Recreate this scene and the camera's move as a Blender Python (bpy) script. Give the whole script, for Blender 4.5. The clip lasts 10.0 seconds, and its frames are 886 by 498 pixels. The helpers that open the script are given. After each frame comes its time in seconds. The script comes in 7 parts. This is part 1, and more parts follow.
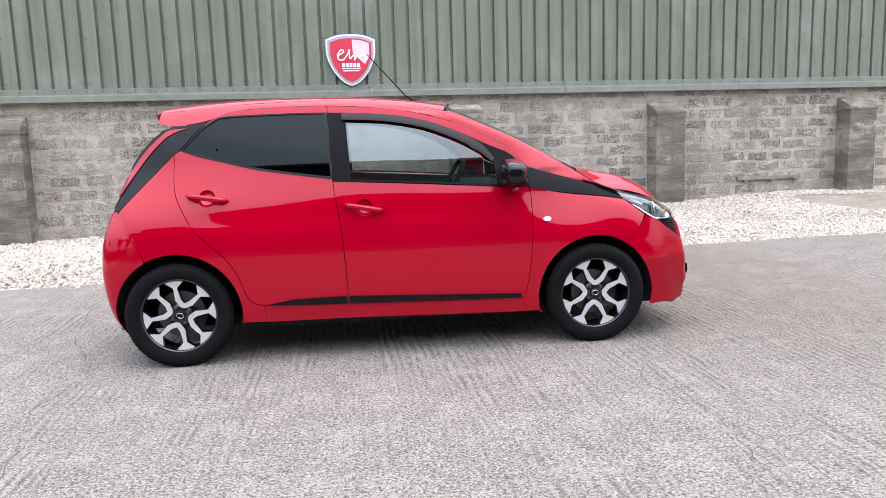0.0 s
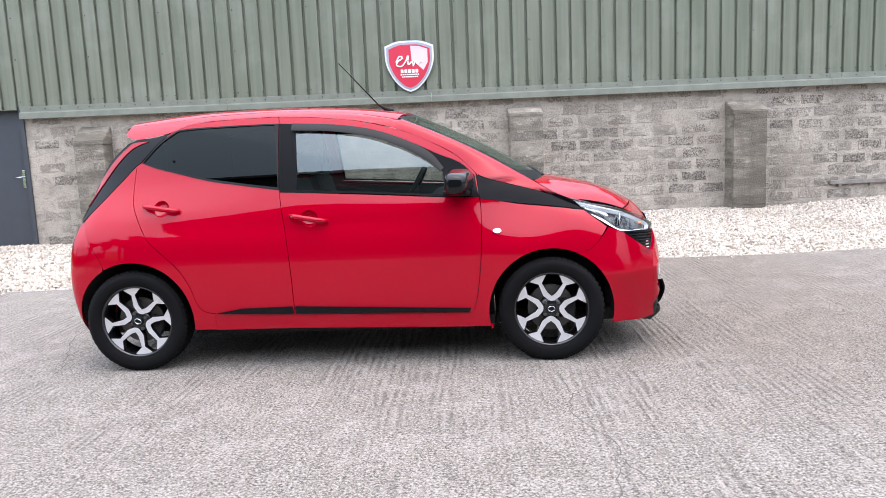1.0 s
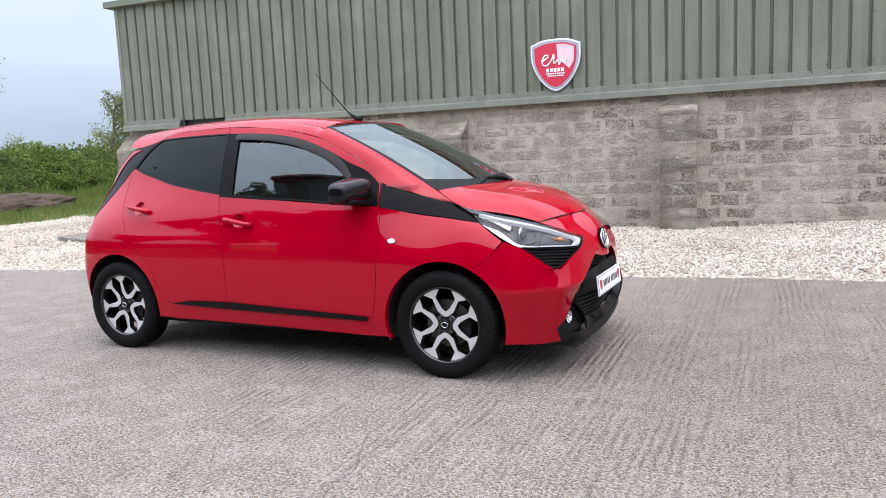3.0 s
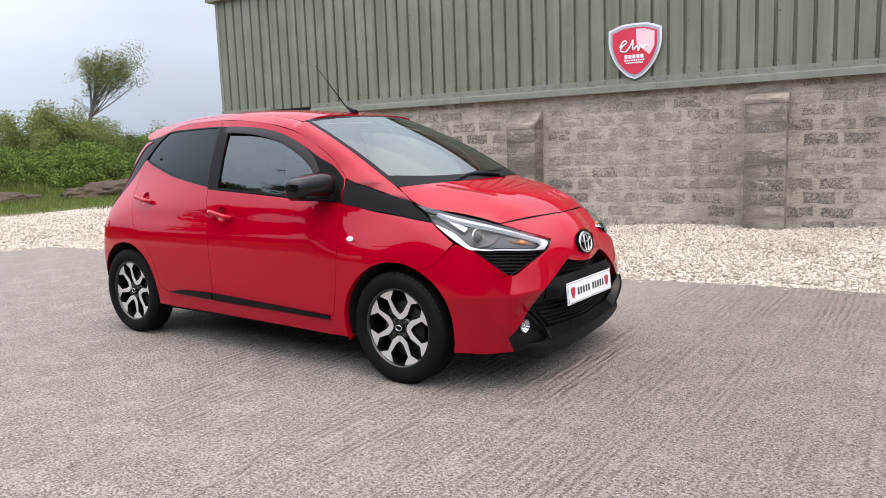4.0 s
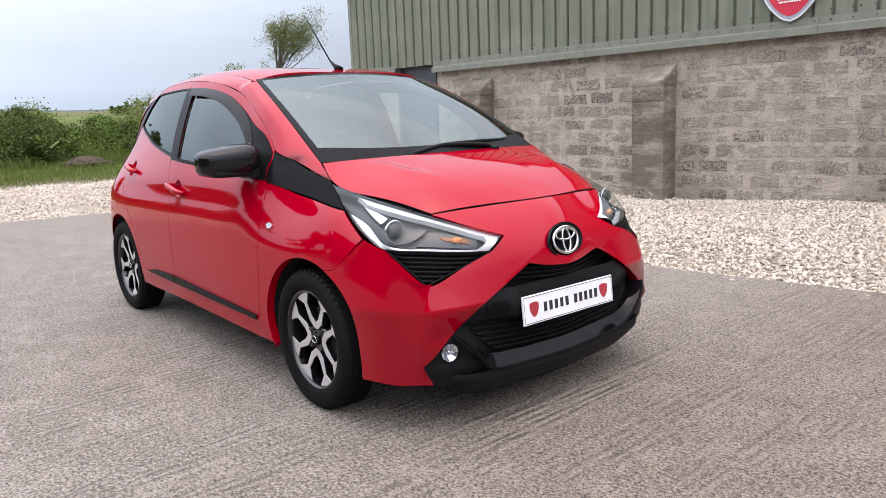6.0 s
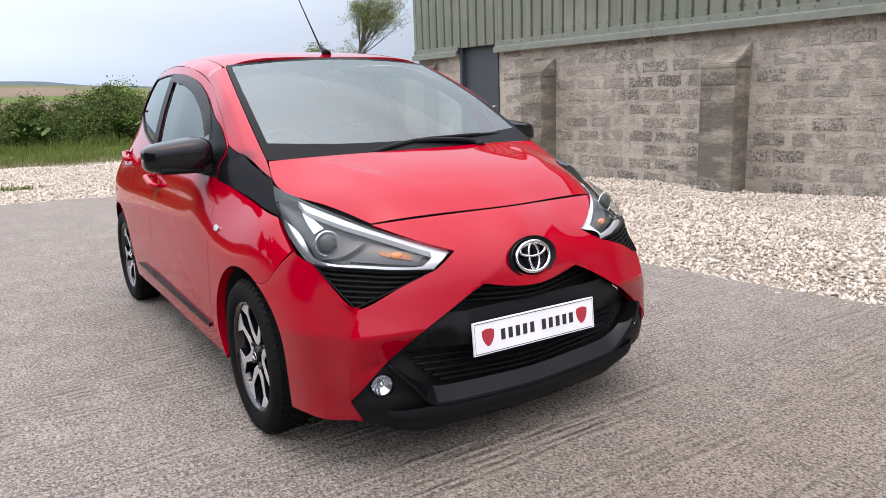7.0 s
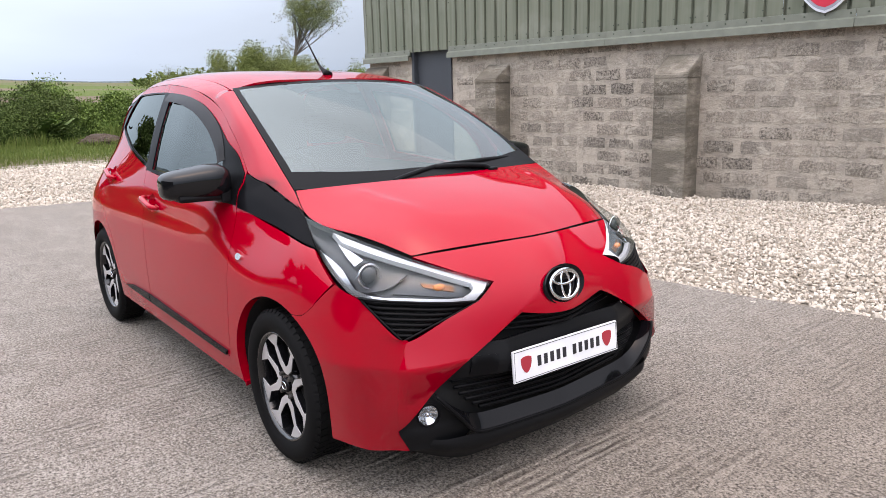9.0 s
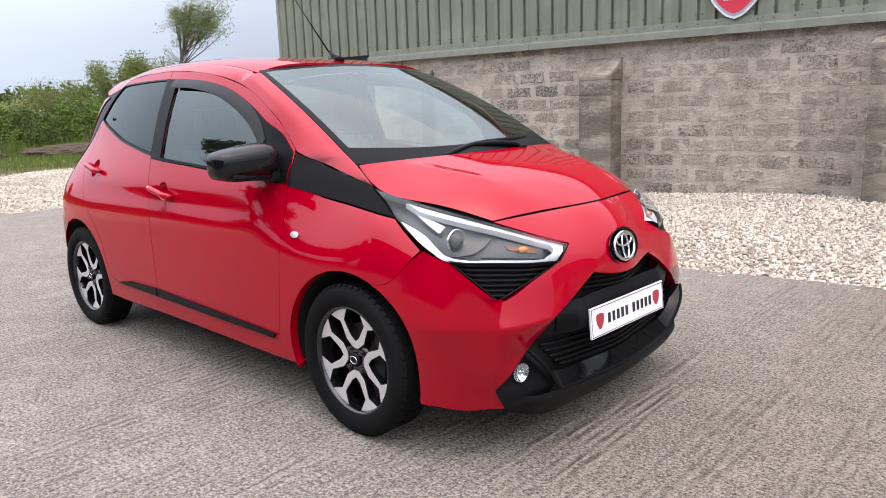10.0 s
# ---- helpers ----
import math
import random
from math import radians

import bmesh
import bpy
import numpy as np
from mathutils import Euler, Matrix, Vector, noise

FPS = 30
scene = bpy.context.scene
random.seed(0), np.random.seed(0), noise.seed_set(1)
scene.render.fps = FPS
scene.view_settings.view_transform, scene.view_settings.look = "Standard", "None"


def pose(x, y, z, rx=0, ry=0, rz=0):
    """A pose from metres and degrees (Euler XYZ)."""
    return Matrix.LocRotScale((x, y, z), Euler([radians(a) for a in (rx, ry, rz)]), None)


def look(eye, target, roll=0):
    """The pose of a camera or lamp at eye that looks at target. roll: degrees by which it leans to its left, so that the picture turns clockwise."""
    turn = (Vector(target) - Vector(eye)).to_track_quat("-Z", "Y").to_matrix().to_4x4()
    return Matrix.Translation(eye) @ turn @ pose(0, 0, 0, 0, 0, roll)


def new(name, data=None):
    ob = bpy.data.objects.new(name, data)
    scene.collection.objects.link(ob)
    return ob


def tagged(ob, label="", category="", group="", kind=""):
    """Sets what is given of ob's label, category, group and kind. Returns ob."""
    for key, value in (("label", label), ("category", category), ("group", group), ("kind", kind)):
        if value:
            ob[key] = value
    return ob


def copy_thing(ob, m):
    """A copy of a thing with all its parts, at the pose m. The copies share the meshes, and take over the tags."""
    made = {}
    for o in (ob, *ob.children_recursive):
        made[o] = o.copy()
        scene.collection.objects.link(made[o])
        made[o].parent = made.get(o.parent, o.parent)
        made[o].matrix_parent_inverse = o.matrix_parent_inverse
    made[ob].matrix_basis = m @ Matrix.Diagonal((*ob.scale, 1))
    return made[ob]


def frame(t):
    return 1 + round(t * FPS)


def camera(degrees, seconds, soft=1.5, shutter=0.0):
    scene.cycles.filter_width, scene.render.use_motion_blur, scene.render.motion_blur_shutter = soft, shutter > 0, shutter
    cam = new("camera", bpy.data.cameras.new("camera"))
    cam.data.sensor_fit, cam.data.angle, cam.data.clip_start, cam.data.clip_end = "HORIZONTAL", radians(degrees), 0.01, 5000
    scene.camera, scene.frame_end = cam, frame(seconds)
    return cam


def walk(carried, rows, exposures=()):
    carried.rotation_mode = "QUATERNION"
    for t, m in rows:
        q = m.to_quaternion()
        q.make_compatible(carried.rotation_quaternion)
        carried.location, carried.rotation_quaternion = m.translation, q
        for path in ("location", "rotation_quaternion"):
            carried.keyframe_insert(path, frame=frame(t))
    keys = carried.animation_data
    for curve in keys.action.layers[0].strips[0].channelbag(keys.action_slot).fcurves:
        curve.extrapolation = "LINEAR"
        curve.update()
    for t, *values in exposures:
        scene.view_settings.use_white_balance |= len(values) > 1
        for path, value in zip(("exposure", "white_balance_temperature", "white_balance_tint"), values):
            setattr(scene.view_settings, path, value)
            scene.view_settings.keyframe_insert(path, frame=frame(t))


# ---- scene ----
# World: x along the car to its front, y towards the wall, z up from the yard; metres.
cam = camera(62.7, 10.0, soft=0.7)
PATH = [
    (0, (-0.171, -4.783, 1.189), (0.053, -2.818, 0.894), -1.8),
    (0.5, (0.311, -4.781, 1.19), (0.368, -2.802, 0.906), -2.2),
    (1, (0.809, -4.707, 1.193), (0.697, -2.73, 0.916), -2.5),
    (1.5, (1.318, -4.629, 1.177), (1.027, -2.669, 0.908), -2.7),
    (2, (1.832, -4.511, 1.179), (1.356, -2.586, 0.916), -2.7),
    (2.5, (2.327, -4.404, 1.182), (1.66, -2.537, 0.923), -2.7),
    (2.7, (2.505, -4.312, 1.166), (1.767, -2.47, 0.912), -2.7),
    (3.8, (3.341, -3.693, 1.176), (2.25, -2.039, 0.906), -2.1),
    (4, (3.438, -3.565, 1.176), (2.295, -1.947, 0.904), -2.1),
    (4.5, (3.684, -3.252, 1.164), (2.43, -1.72, 0.879), -2.3),
    (5, (3.726, -2.919, 1.155), (2.381, -1.47, 0.849), -2.4),
    (5.5, (3.701, -2.564, 1.158), (2.274, -1.203, 0.828), -2.5),
    (5.7, (3.708, -2.408, 1.16), (2.247, -1.085, 0.817), -2.5),
    (6.8, (3.674, -1.665, 1.184), (2.053, -0.564, 0.782), -2.0),
    (7, (3.698, -1.564, 1.199), (2.056, -0.498, 0.79), -2.0),
    (7.5, (3.737, -1.455, 1.276), (2.069, -0.436, 0.854), -2.0),
    (8, (3.734, -1.475, 1.342), (2.078, -0.441, 0.913), -1.9),
    (8.5, (3.669, -1.622, 1.361), (2.056, -0.519, 0.931), -1.7),
    (9, (3.518, -1.856, 1.329), (1.983, -0.645, 0.907), -1.6),
    (9.5, (3.416, -2.114, 1.258), (1.977, -0.786, 0.852), -1.7),
    (10, (3.15, -2.407, 1.206), (1.82, -0.966, 0.811), -2.0),
]
walk(cam, [(t, look(eye, target, roll)) for t, eye, target, roll in PATH],
     exposures=[(0.0, 0.28, 7250, 29), (1.0, 0.35, 7250, 29), (2.0, 0.13, 7250, 29), (2.7, 0.09, 7300, 29), (3.8, -0.02, 7950, 30), (8.0, -0.10, 7900, 30.5), (10.0, 0.02, 7900, 30.5)])

# ---- world and light: bright overcast day ----
SUN_ELEV, SUN_AZ = radians(74), radians(-20)      # azimuth from +x, anticlockwise
world = bpy.data.worlds.new("sky")
scene.world = world
world.use_nodes = True
wn, wl = world.node_tree.nodes, world.node_tree.links
wn.clear()
sky = wn.new("ShaderNodeTexSky")
sky.sky_type, sky.sun_disc = "NISHITA", False
sky.sun_elevation, sky.sun_rotation = SUN_ELEV, radians(90) - SUN_AZ
sky.air_density, sky.dust_density, sky.ozone_density = 1.0, 4.0, 1.0
cloud = wn.new("ShaderNodeMix")
cloud.data_type = "RGBA"
cloud.inputs[0].default_value = 0.8
cloud.inputs[7].default_value = (5.15, 7.3, 9.4, 1)
wtex = wn.new("ShaderNodeTexCoord")
wmap = wn.new("ShaderNodeMapping")
wmap.inputs["Scale"].default_value = (1.2, 1.2, 5.0)
wnoise = wn.new("ShaderNodeTexNoise")
wnoise.inputs["Scale"].default_value, wnoise.inputs["Detail"].default_value = 1.6, 5.0
wramp = wn.new("ShaderNodeMapRange")
wramp.inputs[1].default_value, wramp.inputs[2].default_value = 0.35, 0.7
wramp.inputs[3].default_value, wramp.inputs[4].default_value = 0.93, 1.08
wsep = wn.new("ShaderNodeSeparateXYZ")
wzen = wn.new("ShaderNodeMix")                    # an overcast sky is brightest overhead and bluer low down
wzen.data_type = "RGBA"
wzen.inputs[6].default_value, wzen.inputs[7].default_value = (0.96, 1.05, 1.10, 1), (4.3, 4.17, 3.9, 1)
wtop = wn.new("ShaderNodeMix")
wtop.data_type, wtop.blend_type = "RGBA", "MULTIPLY"
wtop.inputs[0].default_value = 1.0
wside = wn.new("ShaderNodeMapRange")               # thicker cloud beyond the building
for k, v in enumerate((-0.05, 0.55, 1.45, 0.86)):
    wside.inputs[k + 1].default_value = v
wlow = wn.new("ShaderNodeMath")
wlow.operation = "MULTIPLY"
wmul = wn.new("ShaderNodeMix")
wmul.data_type, wmul.blend_type = "RGBA", "MULTIPLY"
wmul.inputs[0].default_value = 1.0
bg = wn.new("ShaderNodeBackground")
bg.inputs["Strength"].default_value = 0.1
wout = wn.new("ShaderNodeOutputWorld")
wl.new(wtex.outputs["Generated"], wmap.inputs["Vector"])
wl.new(wmap.outputs[0], wnoise.inputs["Vector"])
wl.new(wnoise.outputs[0], wramp.inputs[0])
wl.new(sky.outputs[0], cloud.inputs[6])
wl.new(cloud.outputs[2], wmul.inputs[6])
wl.new(wtex.outputs["Generated"], wsep.inputs[0])
wl.new(wsep.outputs[2], wzen.inputs[0])
wl.new(wzen.outputs[2], wtop.inputs[6])
wl.new(wsep.outputs[1], wside.inputs[0])
wl.new(wramp.outputs[0], wlow.inputs[0])
wl.new(wside.outputs[0], wlow.inputs[1])
wl.new(wlow.outputs[0], wtop.inputs[7])
wl.new(wtop.outputs[2], wmul.inputs[7])
wl.new(wmul.outputs[2], bg.inputs[0])
wl.new(bg.outputs[0], wout.inputs[0])

sun = new("sun", bpy.data.lights.new("sun", "SUN"))
sun.data.energy, sun.data.angle, sun.data.color = 0.7, radians(120), (1.0, 0.965, 0.92)
sun.matrix_world = look((0, 0, 0), (-math.cos(SUN_ELEV) * math.cos(SUN_AZ), -math.cos(SUN_ELEV) * math.sin(SUN_AZ), -math.sin(SUN_ELEV)))

# ---- materials ----
class Nodes:
    """A small writer of node materials."""

    def __init__(self, name):
        self.mat = bpy.data.materials.new(name)
        self.mat.use_nodes = True
        self.n, self.l = self.mat.node_tree.nodes, self.mat.node_tree.links
        self.bsdf = self.n["Principled BSDF"]
        self.tex = None

    def put(self, socket, value):
        s = self.bsdf.inputs[socket]
        if hasattr(value, "is_output"):
            self.l.new(value, s)
        else:
            s.default_value = (*value, 1) if isinstance(value, tuple) and len(value) == 3 else value
        return self

    def coord(self, which="Object", scale=(1, 1, 1), turn=(0, 0, 0)):
        if not self.tex:
            self.tex = self.n.new("ShaderNodeTexCoord")
        m = self.n.new("ShaderNodeMapping")
        m.inputs["Scale"].default_value, m.inputs["Rotation"].default_value = scale, turn
        self.l.new(self.tex.outputs[which], m.inputs["Vector"])
        return m.outputs[0]

    def world_pos(self, scale=(1, 1, 1), turn=(0, 0, 0)):
        g = self.n.new("ShaderNodeNewGeometry")
        m = self.n.new("ShaderNodeMapping")
        m.inputs["Scale"].default_value, m.inputs["Rotation"].default_value = scale, turn
        self.l.new(g.outputs["Position"], m.inputs["Vector"])
        return m.outputs[0]

    def noise(self, vec, scale, detail=4.0, rough=0.55, dist=0.0):
        t = self.n.new("ShaderNodeTexNoise")
        for k, v in (("Scale", scale), ("Detail", detail), ("Roughness", rough), ("Distortion", dist)):
            t.inputs[k].default_value = v
        self.l.new(vec, t.inputs["Vector"])
        return t.outputs[0]

    def voronoi(self, vec, scale, feature="F1", out="Distance"):
        t = self.n.new("ShaderNodeTexVoronoi")
        t.feature = feature
        t.inputs["Scale"].default_value = scale
        self.l.new(vec, t.inputs["Vector"])
        return t.outputs[out]

    def remap(self, val, a, b, c=0.0, d=1.0):
        m = self.n.new("ShaderNodeMapRange")
        for i, v in enumerate((a, b, c, d)):
            m.inputs[i + 1].default_value = v
        self.l.new(val, m.inputs[0])
        return m.outputs[0]

    def math(self, op, a, b):
        m = self.n.new("ShaderNodeMath")
        m.operation = op
        for i, v in enumerate((a, b)):
            if hasattr(v, "is_output"):
                self.l.new(v, m.inputs[i])
            else:
                m.inputs[i].default_value = v
        return m.outputs[0]

    def mix(self, fac, a, b, blend="MIX"):
        m = self.n.new("ShaderNodeMix")
        m.data_type, m.blend_type = "RGBA", blend
        for i, v in ((0, fac), (6, a), (7, b)):
            if hasattr(v, "is_output"):
                self.l.new(v, m.inputs[i])
            else:
                m.inputs[i].default_value = (*v, 1) if isinstance(v, tuple) else v
        return m.outputs[2]

    def bump(self, height, strength=0.3, distance=0.01, under=None):
        b = self.n.new("ShaderNodeBump")
        b.inputs["Strength"].default_value, b.inputs["Distance"].default_value = strength, distance
        self.l.new(height, b.inputs["Height"])
        if under is not None:
            self.l.new(under, b.inputs["Normal"])
        self.l.new(b.outputs[0], self.bsdf.inputs["Normal"])
        return b.outputs[0]

    def per_object(self):
        return self.n.new("ShaderNodeObjectInfo").outputs["Random"]

    def per_island(self):
        return self.n.new("ShaderNodeNewGeometry").outputs["Random Per Island"]


def plain(name, colour, rough=0.5, metal=0.0, coat=0.0, grain=0.0, grain_scale=200.0, vary=0.06, spec=0.5):
    """Paint, plastic, rubber or metal with a little unevenness."""
    m = Nodes(name)
    v = m.coord()
    n1 = m.noise(v, 6.0, 3)
    col = m.mix(m.remap(n1, 0.3, 0.7), tuple(c * (1 - vary) for c in colour), tuple(min(1, c * (1 + vary)) for c in colour))
    m.put("Base Color", col).put("Metallic", metal).put("Specular IOR Level", spec).put("Roughness", m.remap(n1, 0.3, 0.7, rough * 0.92, min(1, rough * 1.08)))
    if coat:
        m.put("Coat Weight", coat).put("Coat Roughness", 0.03)
    if grain:
        m.bump(m.noise(v, grain_scale, 2), grain, 0.0006)
    return m.mat


def concrete_yard():
    """Worn concrete, tamped in ridges while wet, its fine grit laid open."""
    m = Nodes("yard_concrete")
    p = m.world_pos()
    big = m.noise(p, 0.35, 4)
    mid = m.noise(p, 2.2, 5, 0.65)
    grit = m.noise(p, 74.0, 3, 0.75)
    chip = m.noise(p, 24.0, 5, 0.8)
    sand = m.noise(p, 120.0, 2, 0.7)
    pit = m.voronoi(p, 30.0)

    def tamped(turn, scale, wander):
        w = m.n.new("ShaderNodeTexWave")
        w.wave_type, w.bands_direction = "BANDS", "X"
        for k, v in (("Scale", scale), ("Distortion", wander), ("Detail", 3.0), ("Detail Scale", 0.9), ("Detail Roughness", 0.6)):
            w.inputs[k].default_value = v
        m.l.new(m.world_pos(scale=(1, 0.16, 1), turn=(0, 0, radians(turn))), w.inputs["Vector"])
        return w.outputs["Fac"]

    ridge = tamped(-7, 6.8, 7.5)
    strip = m.noise(m.world_pos(scale=(1, 0.14, 1), turn=(0, 0, radians(-7))), 4.6, 4, 0.65)
    where = m.math("MULTIPLY", m.remap(m.noise(p, 0.8, 4, 0.6), 0.40, 0.55, 0.12, 1.0), m.remap(strip, 0.42, 0.58))
    where = m.math("MULTIPLY", where, m.remap(m.noise(p, 6.5, 4, 0.7), 0.40, 0.60, 0.15, 1.0))
    streak = m.noise(m.world_pos(scale=(1, 0.05, 1), turn=(0, 0, radians(-7))), 16.0, 4, 0.7)
    c = m.mix(m.remap(mid, 0.3, 0.7), (0.30, 0.278, 0.252), (0.40, 0.374, 0.344))
    c = m.mix(m.remap(big, 0.42, 0.66, 0, 0.5), c, (0.31, 0.276, 0.24))
    c = m.mix(m.remap(m.noise(p, 4.5, 5, 0.75), 0.50, 0.60, 0, 0.65), c, (0.53, 0.50, 0.465))
    c = m.mix(m.remap(m.noise(p, 7.0, 6, 0.8), 0.38, 0.47, 0.6, 0.0), c, (0.17, 0.155, 0.137))
    c = m.mix(m.remap(streak, 0.54, 0.68, 0, 0.22), c, (0.52, 0.49, 0.455))
    c = m.mix(m.remap(streak, 0.34, 0.44, 0.25, 0.0), c, (0.19, 0.175, 0.156))
    c = m.mix(m.remap(chip, 0.53, 0.61, 0, 0.5), c, (0.58, 0.55, 0.51))
    c = m.mix(m.remap(chip, 0.40, 0.47, 0.55, 0.0), c, (0.15, 0.137, 0.12))
    c = m.mix(m.remap(grit, 0.53, 0.60, 0, 0.8), c, (0.70, 0.67, 0.625))
    c = m.mix(m.remap(grit, 0.39, 0.46, 0.9, 0.0), c, (0.08, 0.073, 0.065))
    c = m.mix(m.remap(sand, 0.54, 0.63, 0, 0.65), c, (0.62, 0.60, 0.57))
    c = m.mix(m.remap(sand, 0.37, 0.46, 0.65, 0.0), c, (0.09, 0.084, 0.076))
    c = m.mix(m.math("MULTIPLY", m.remap(pit, 0.10, 0.22, 0.9, 0.0), m.remap(m.noise(p, 6.0, 2), 0.5, 0.62)), c, (0.07, 0.064, 0.056))
    # groove shade and crest light painted into the colour along the ridges
    c = m.mix(m.math("MULTIPLY", m.remap(ridge, 0.04, 0.42, 0.72, 0.0), where), c, (0.14, 0.128, 0.115))
    c = m.mix(m.math("MULTIPLY", m.remap(ridge, 0.66, 0.95, 0.0, 0.55), where), c, (0.55, 0.525, 0.49))
    # a browner, darker bay of the slab
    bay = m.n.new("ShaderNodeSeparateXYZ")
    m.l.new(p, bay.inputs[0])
    bay_tone = m.math("MULTIPLY", m.remap(m.math("ADD", bay.outputs[0], m.math("MULTIPLY", mid, 1.6)), 1.9, 3.1), m.remap(m.math("ADD", bay.outputs[1], m.math("MULTIPLY", mid, 1.6)), -1.4, 0.2))
    bay_tone = m.math("MULTIPLY", bay_tone, m.remap(m.math("ADD", bay.outputs[0], m.math("MULTIPLY", mid, 1.6)), 3.7, 4.9, 1.0, 0.45))
    c = m.mix(bay_tone, c, (0.80, 0.755, 0.72), "MULTIPLY")
    c = m.mix(1.0, c, (0.635, 0.603, 0.572), "MULTIPLY")
    h = m.math("ADD", m.math("MULTIPLY", m.math("MULTIPLY", ridge, where), 0.75), m.math("MULTIPLY", grit, 0.55))
    h = m.math("ADD", h, m.math("MULTIPLY", chip, 0.5))
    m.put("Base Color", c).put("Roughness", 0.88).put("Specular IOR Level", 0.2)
    m.bump(h, 1.0, 0.018)
    return m.mat


def block_material(name, a, b, kind, damp=False):
    """Rough concrete block (by object or by island) or the mortar smeared between; kind: object, island or mortar."""
    m = Nodes(name)
    p = m.world_pos()
    n1 = m.noise(p, 3.0, 6, 0.7)
    n2 = m.noise(p, 40.0, 4, 0.8)
    stain = m.noise(m.world_pos(scale=(1, 1, 0.35)), 0.9, 5, 0.65)
    smear = m.noise(m.world_pos(scale=(1, 1, 2.0)), 4.2, 7, 0.72, 0.5)
    c = m.mix(m.remap(n1, 0.3, 0.7), a, b)
    if kind != "mortar":
        r = m.per_object() if kind == "object" else m.per_island()
        c = m.mix(m.remap(r, 0.2, 1, 0, 0.7), c, (0.20, 0.18, 0.155))
        # open texture of the block face: dark pores among pale grains
        open_face = m.remap(m.math("FRACT", m.math("MULTIPLY", r, 7.3), 0.0), 0.1, 0.7, 0.45, 1.0)
        c = m.mix(m.math("MULTIPLY", m.remap(n2, 0.42, 0.54, 0.92, 0.0), open_face), c, (0.06, 0.054, 0.047))
        c = m.mix(m.remap(n2, 0.56, 0.66, 0, 0.6), c, (0.52, 0.48, 0.43))
        # faces washed over with thin mortar
        high = m.n.new("ShaderNodeSeparateXYZ")
        m.l.new(p, high.inputs[0])
        thin = m.math("ADD", m.noise(p, 0.75, 4, 0.65), m.remap(high.outputs[2], 0.9, 1.8, 0.0, 0.07))
        wash = m.math("MULTIPLY", m.remap(thin, 0.48, 0.64), 0.38)
        c = m.mix(wash, c, (0.50, 0.44, 0.365))
        c = m.mix(m.remap(smear, 0.54, 0.61, 0, 0.75), c, (0.50, 0.445, 0.375))
    else:
        c = m.mix(m.remap(n2, 0.34, 0.46, 0.3, 0.0), c, (0.19, 0.172, 0.15))
        c = m.mix(m.remap(n2, 0.58, 0.70, 0, 0.3), c, (0.60, 0.56, 0.51))
        c = m.mix(m.remap(smear, 0.36, 0.50, 0.75, 0.0), c, (0.30, 0.265, 0.228))
        c = m.mix(m.remap(m.noise(p, 9.0, 5, 0.75), 0.36, 0.46, 0.6, 0.0), c, (0.20, 0.178, 0.15))
    c = m.mix(m.remap(stain, 0.44 if damp else 0.50, 0.62, 0, 0.85 if damp else 0.42), c, (0.15, 0.13, 0.10) if damp else (0.19, 0.165, 0.135))
    c = m.mix(m.remap(smear, 0.60, 0.68, 0, 0.35), c, (0.64, 0.585, 0.51))
    if damp:
        band = m.noise(m.world_pos(scale=(0.7, 0.7, 2.6)), 1.3, 6, 0.7)
        c = m.mix(m.remap(band, 0.43, 0.56, 0, 0.8), c, (0.12, 0.105, 0.083))
    m.put("Base Color", c).put("Roughness", 0.95).put("Specular IOR Level", 0.2)
    m.bump(m.math("ADD", n2, m.math("MULTIPLY", smear, 0.9)), 1.0, 0.018)
    return m.mat


def cladding_green():
    m = Nodes("green_cladding")
    p = m.world_pos()
    streak = m.noise(m.world_pos(scale=(9, 9, 0.35)), 1.2, 4, 0.6)
    blot = m.noise(p, 1.3, 4, 0.6)
    c = m.mix(m.remap(streak, 0.35, 0.7), (0.140, 0.156, 0.116), (0.20, 0.214, 0.166))
    c = m.mix(m.remap(blot, 0.5, 0.72, 0, 0.5), c, (0.275, 0.288, 0.245))
    c = m.mix(m.remap(m.per_object(), 0, 1, 0, 0.22), c, (0.13, 0.16, 0.12))
    m.put("Base Color", c).put("Roughness", m.remap(blot, 0.3, 0.7, 0.5, 0.7)).put("Specular IOR Level", 0.12)
    m.bump(m.noise(p, 2.5, 2), 0.12, 0.02)
    return m.mat


def by_island(name, cols, rough=0.9, noise_scale=30.0, bump=0.4, depth=0.004):
    m = Nodes(name)
    r = m.per_island()
    p = m.world_pos()
    c = m.mix(m.remap(r, 0.0, 0.5), cols[0], cols[1])
    c = m.mix(m.remap(r, 0.5, 1.0), c, cols[2])
    n = m.noise(p, noise_scale, 3, 0.6)
    c = m.mix(m.remap(m.noise(p, 0.7, 5, 0.65), 0.48, 0.68, 0, 0.45), c, cols[2])
    c = m.mix(m.remap(n, 0.35, 0.7, 0, 0.35), c, cols[3])
    m.put("Base Color", c).put("Roughness", rough).put("Specular IOR Level", 0.25)
    if bump:
        m.bump(n, bump, depth)
    return m.mat


def leaf_material(name, cols):
    m = Nodes(name)
    r = m.per_island()
    c = m.mix(m.remap(r, 0.0, 0.5), cols[0], cols[1])
    c = m.mix(m.remap(r, 0.5, 1.0), c, cols[2])
    big = m.noise(m.world_pos(), 0.55, 3)
    c = m.mix(m.remap(big, 0.4, 0.65, 0, 0.5), c, cols[3])
    m.put("Base Color", c).put("Roughness", 0.7).put("Specular IOR Level", 0.15)
    m.put("Subsurface Weight", 0.0)
    return m.mat


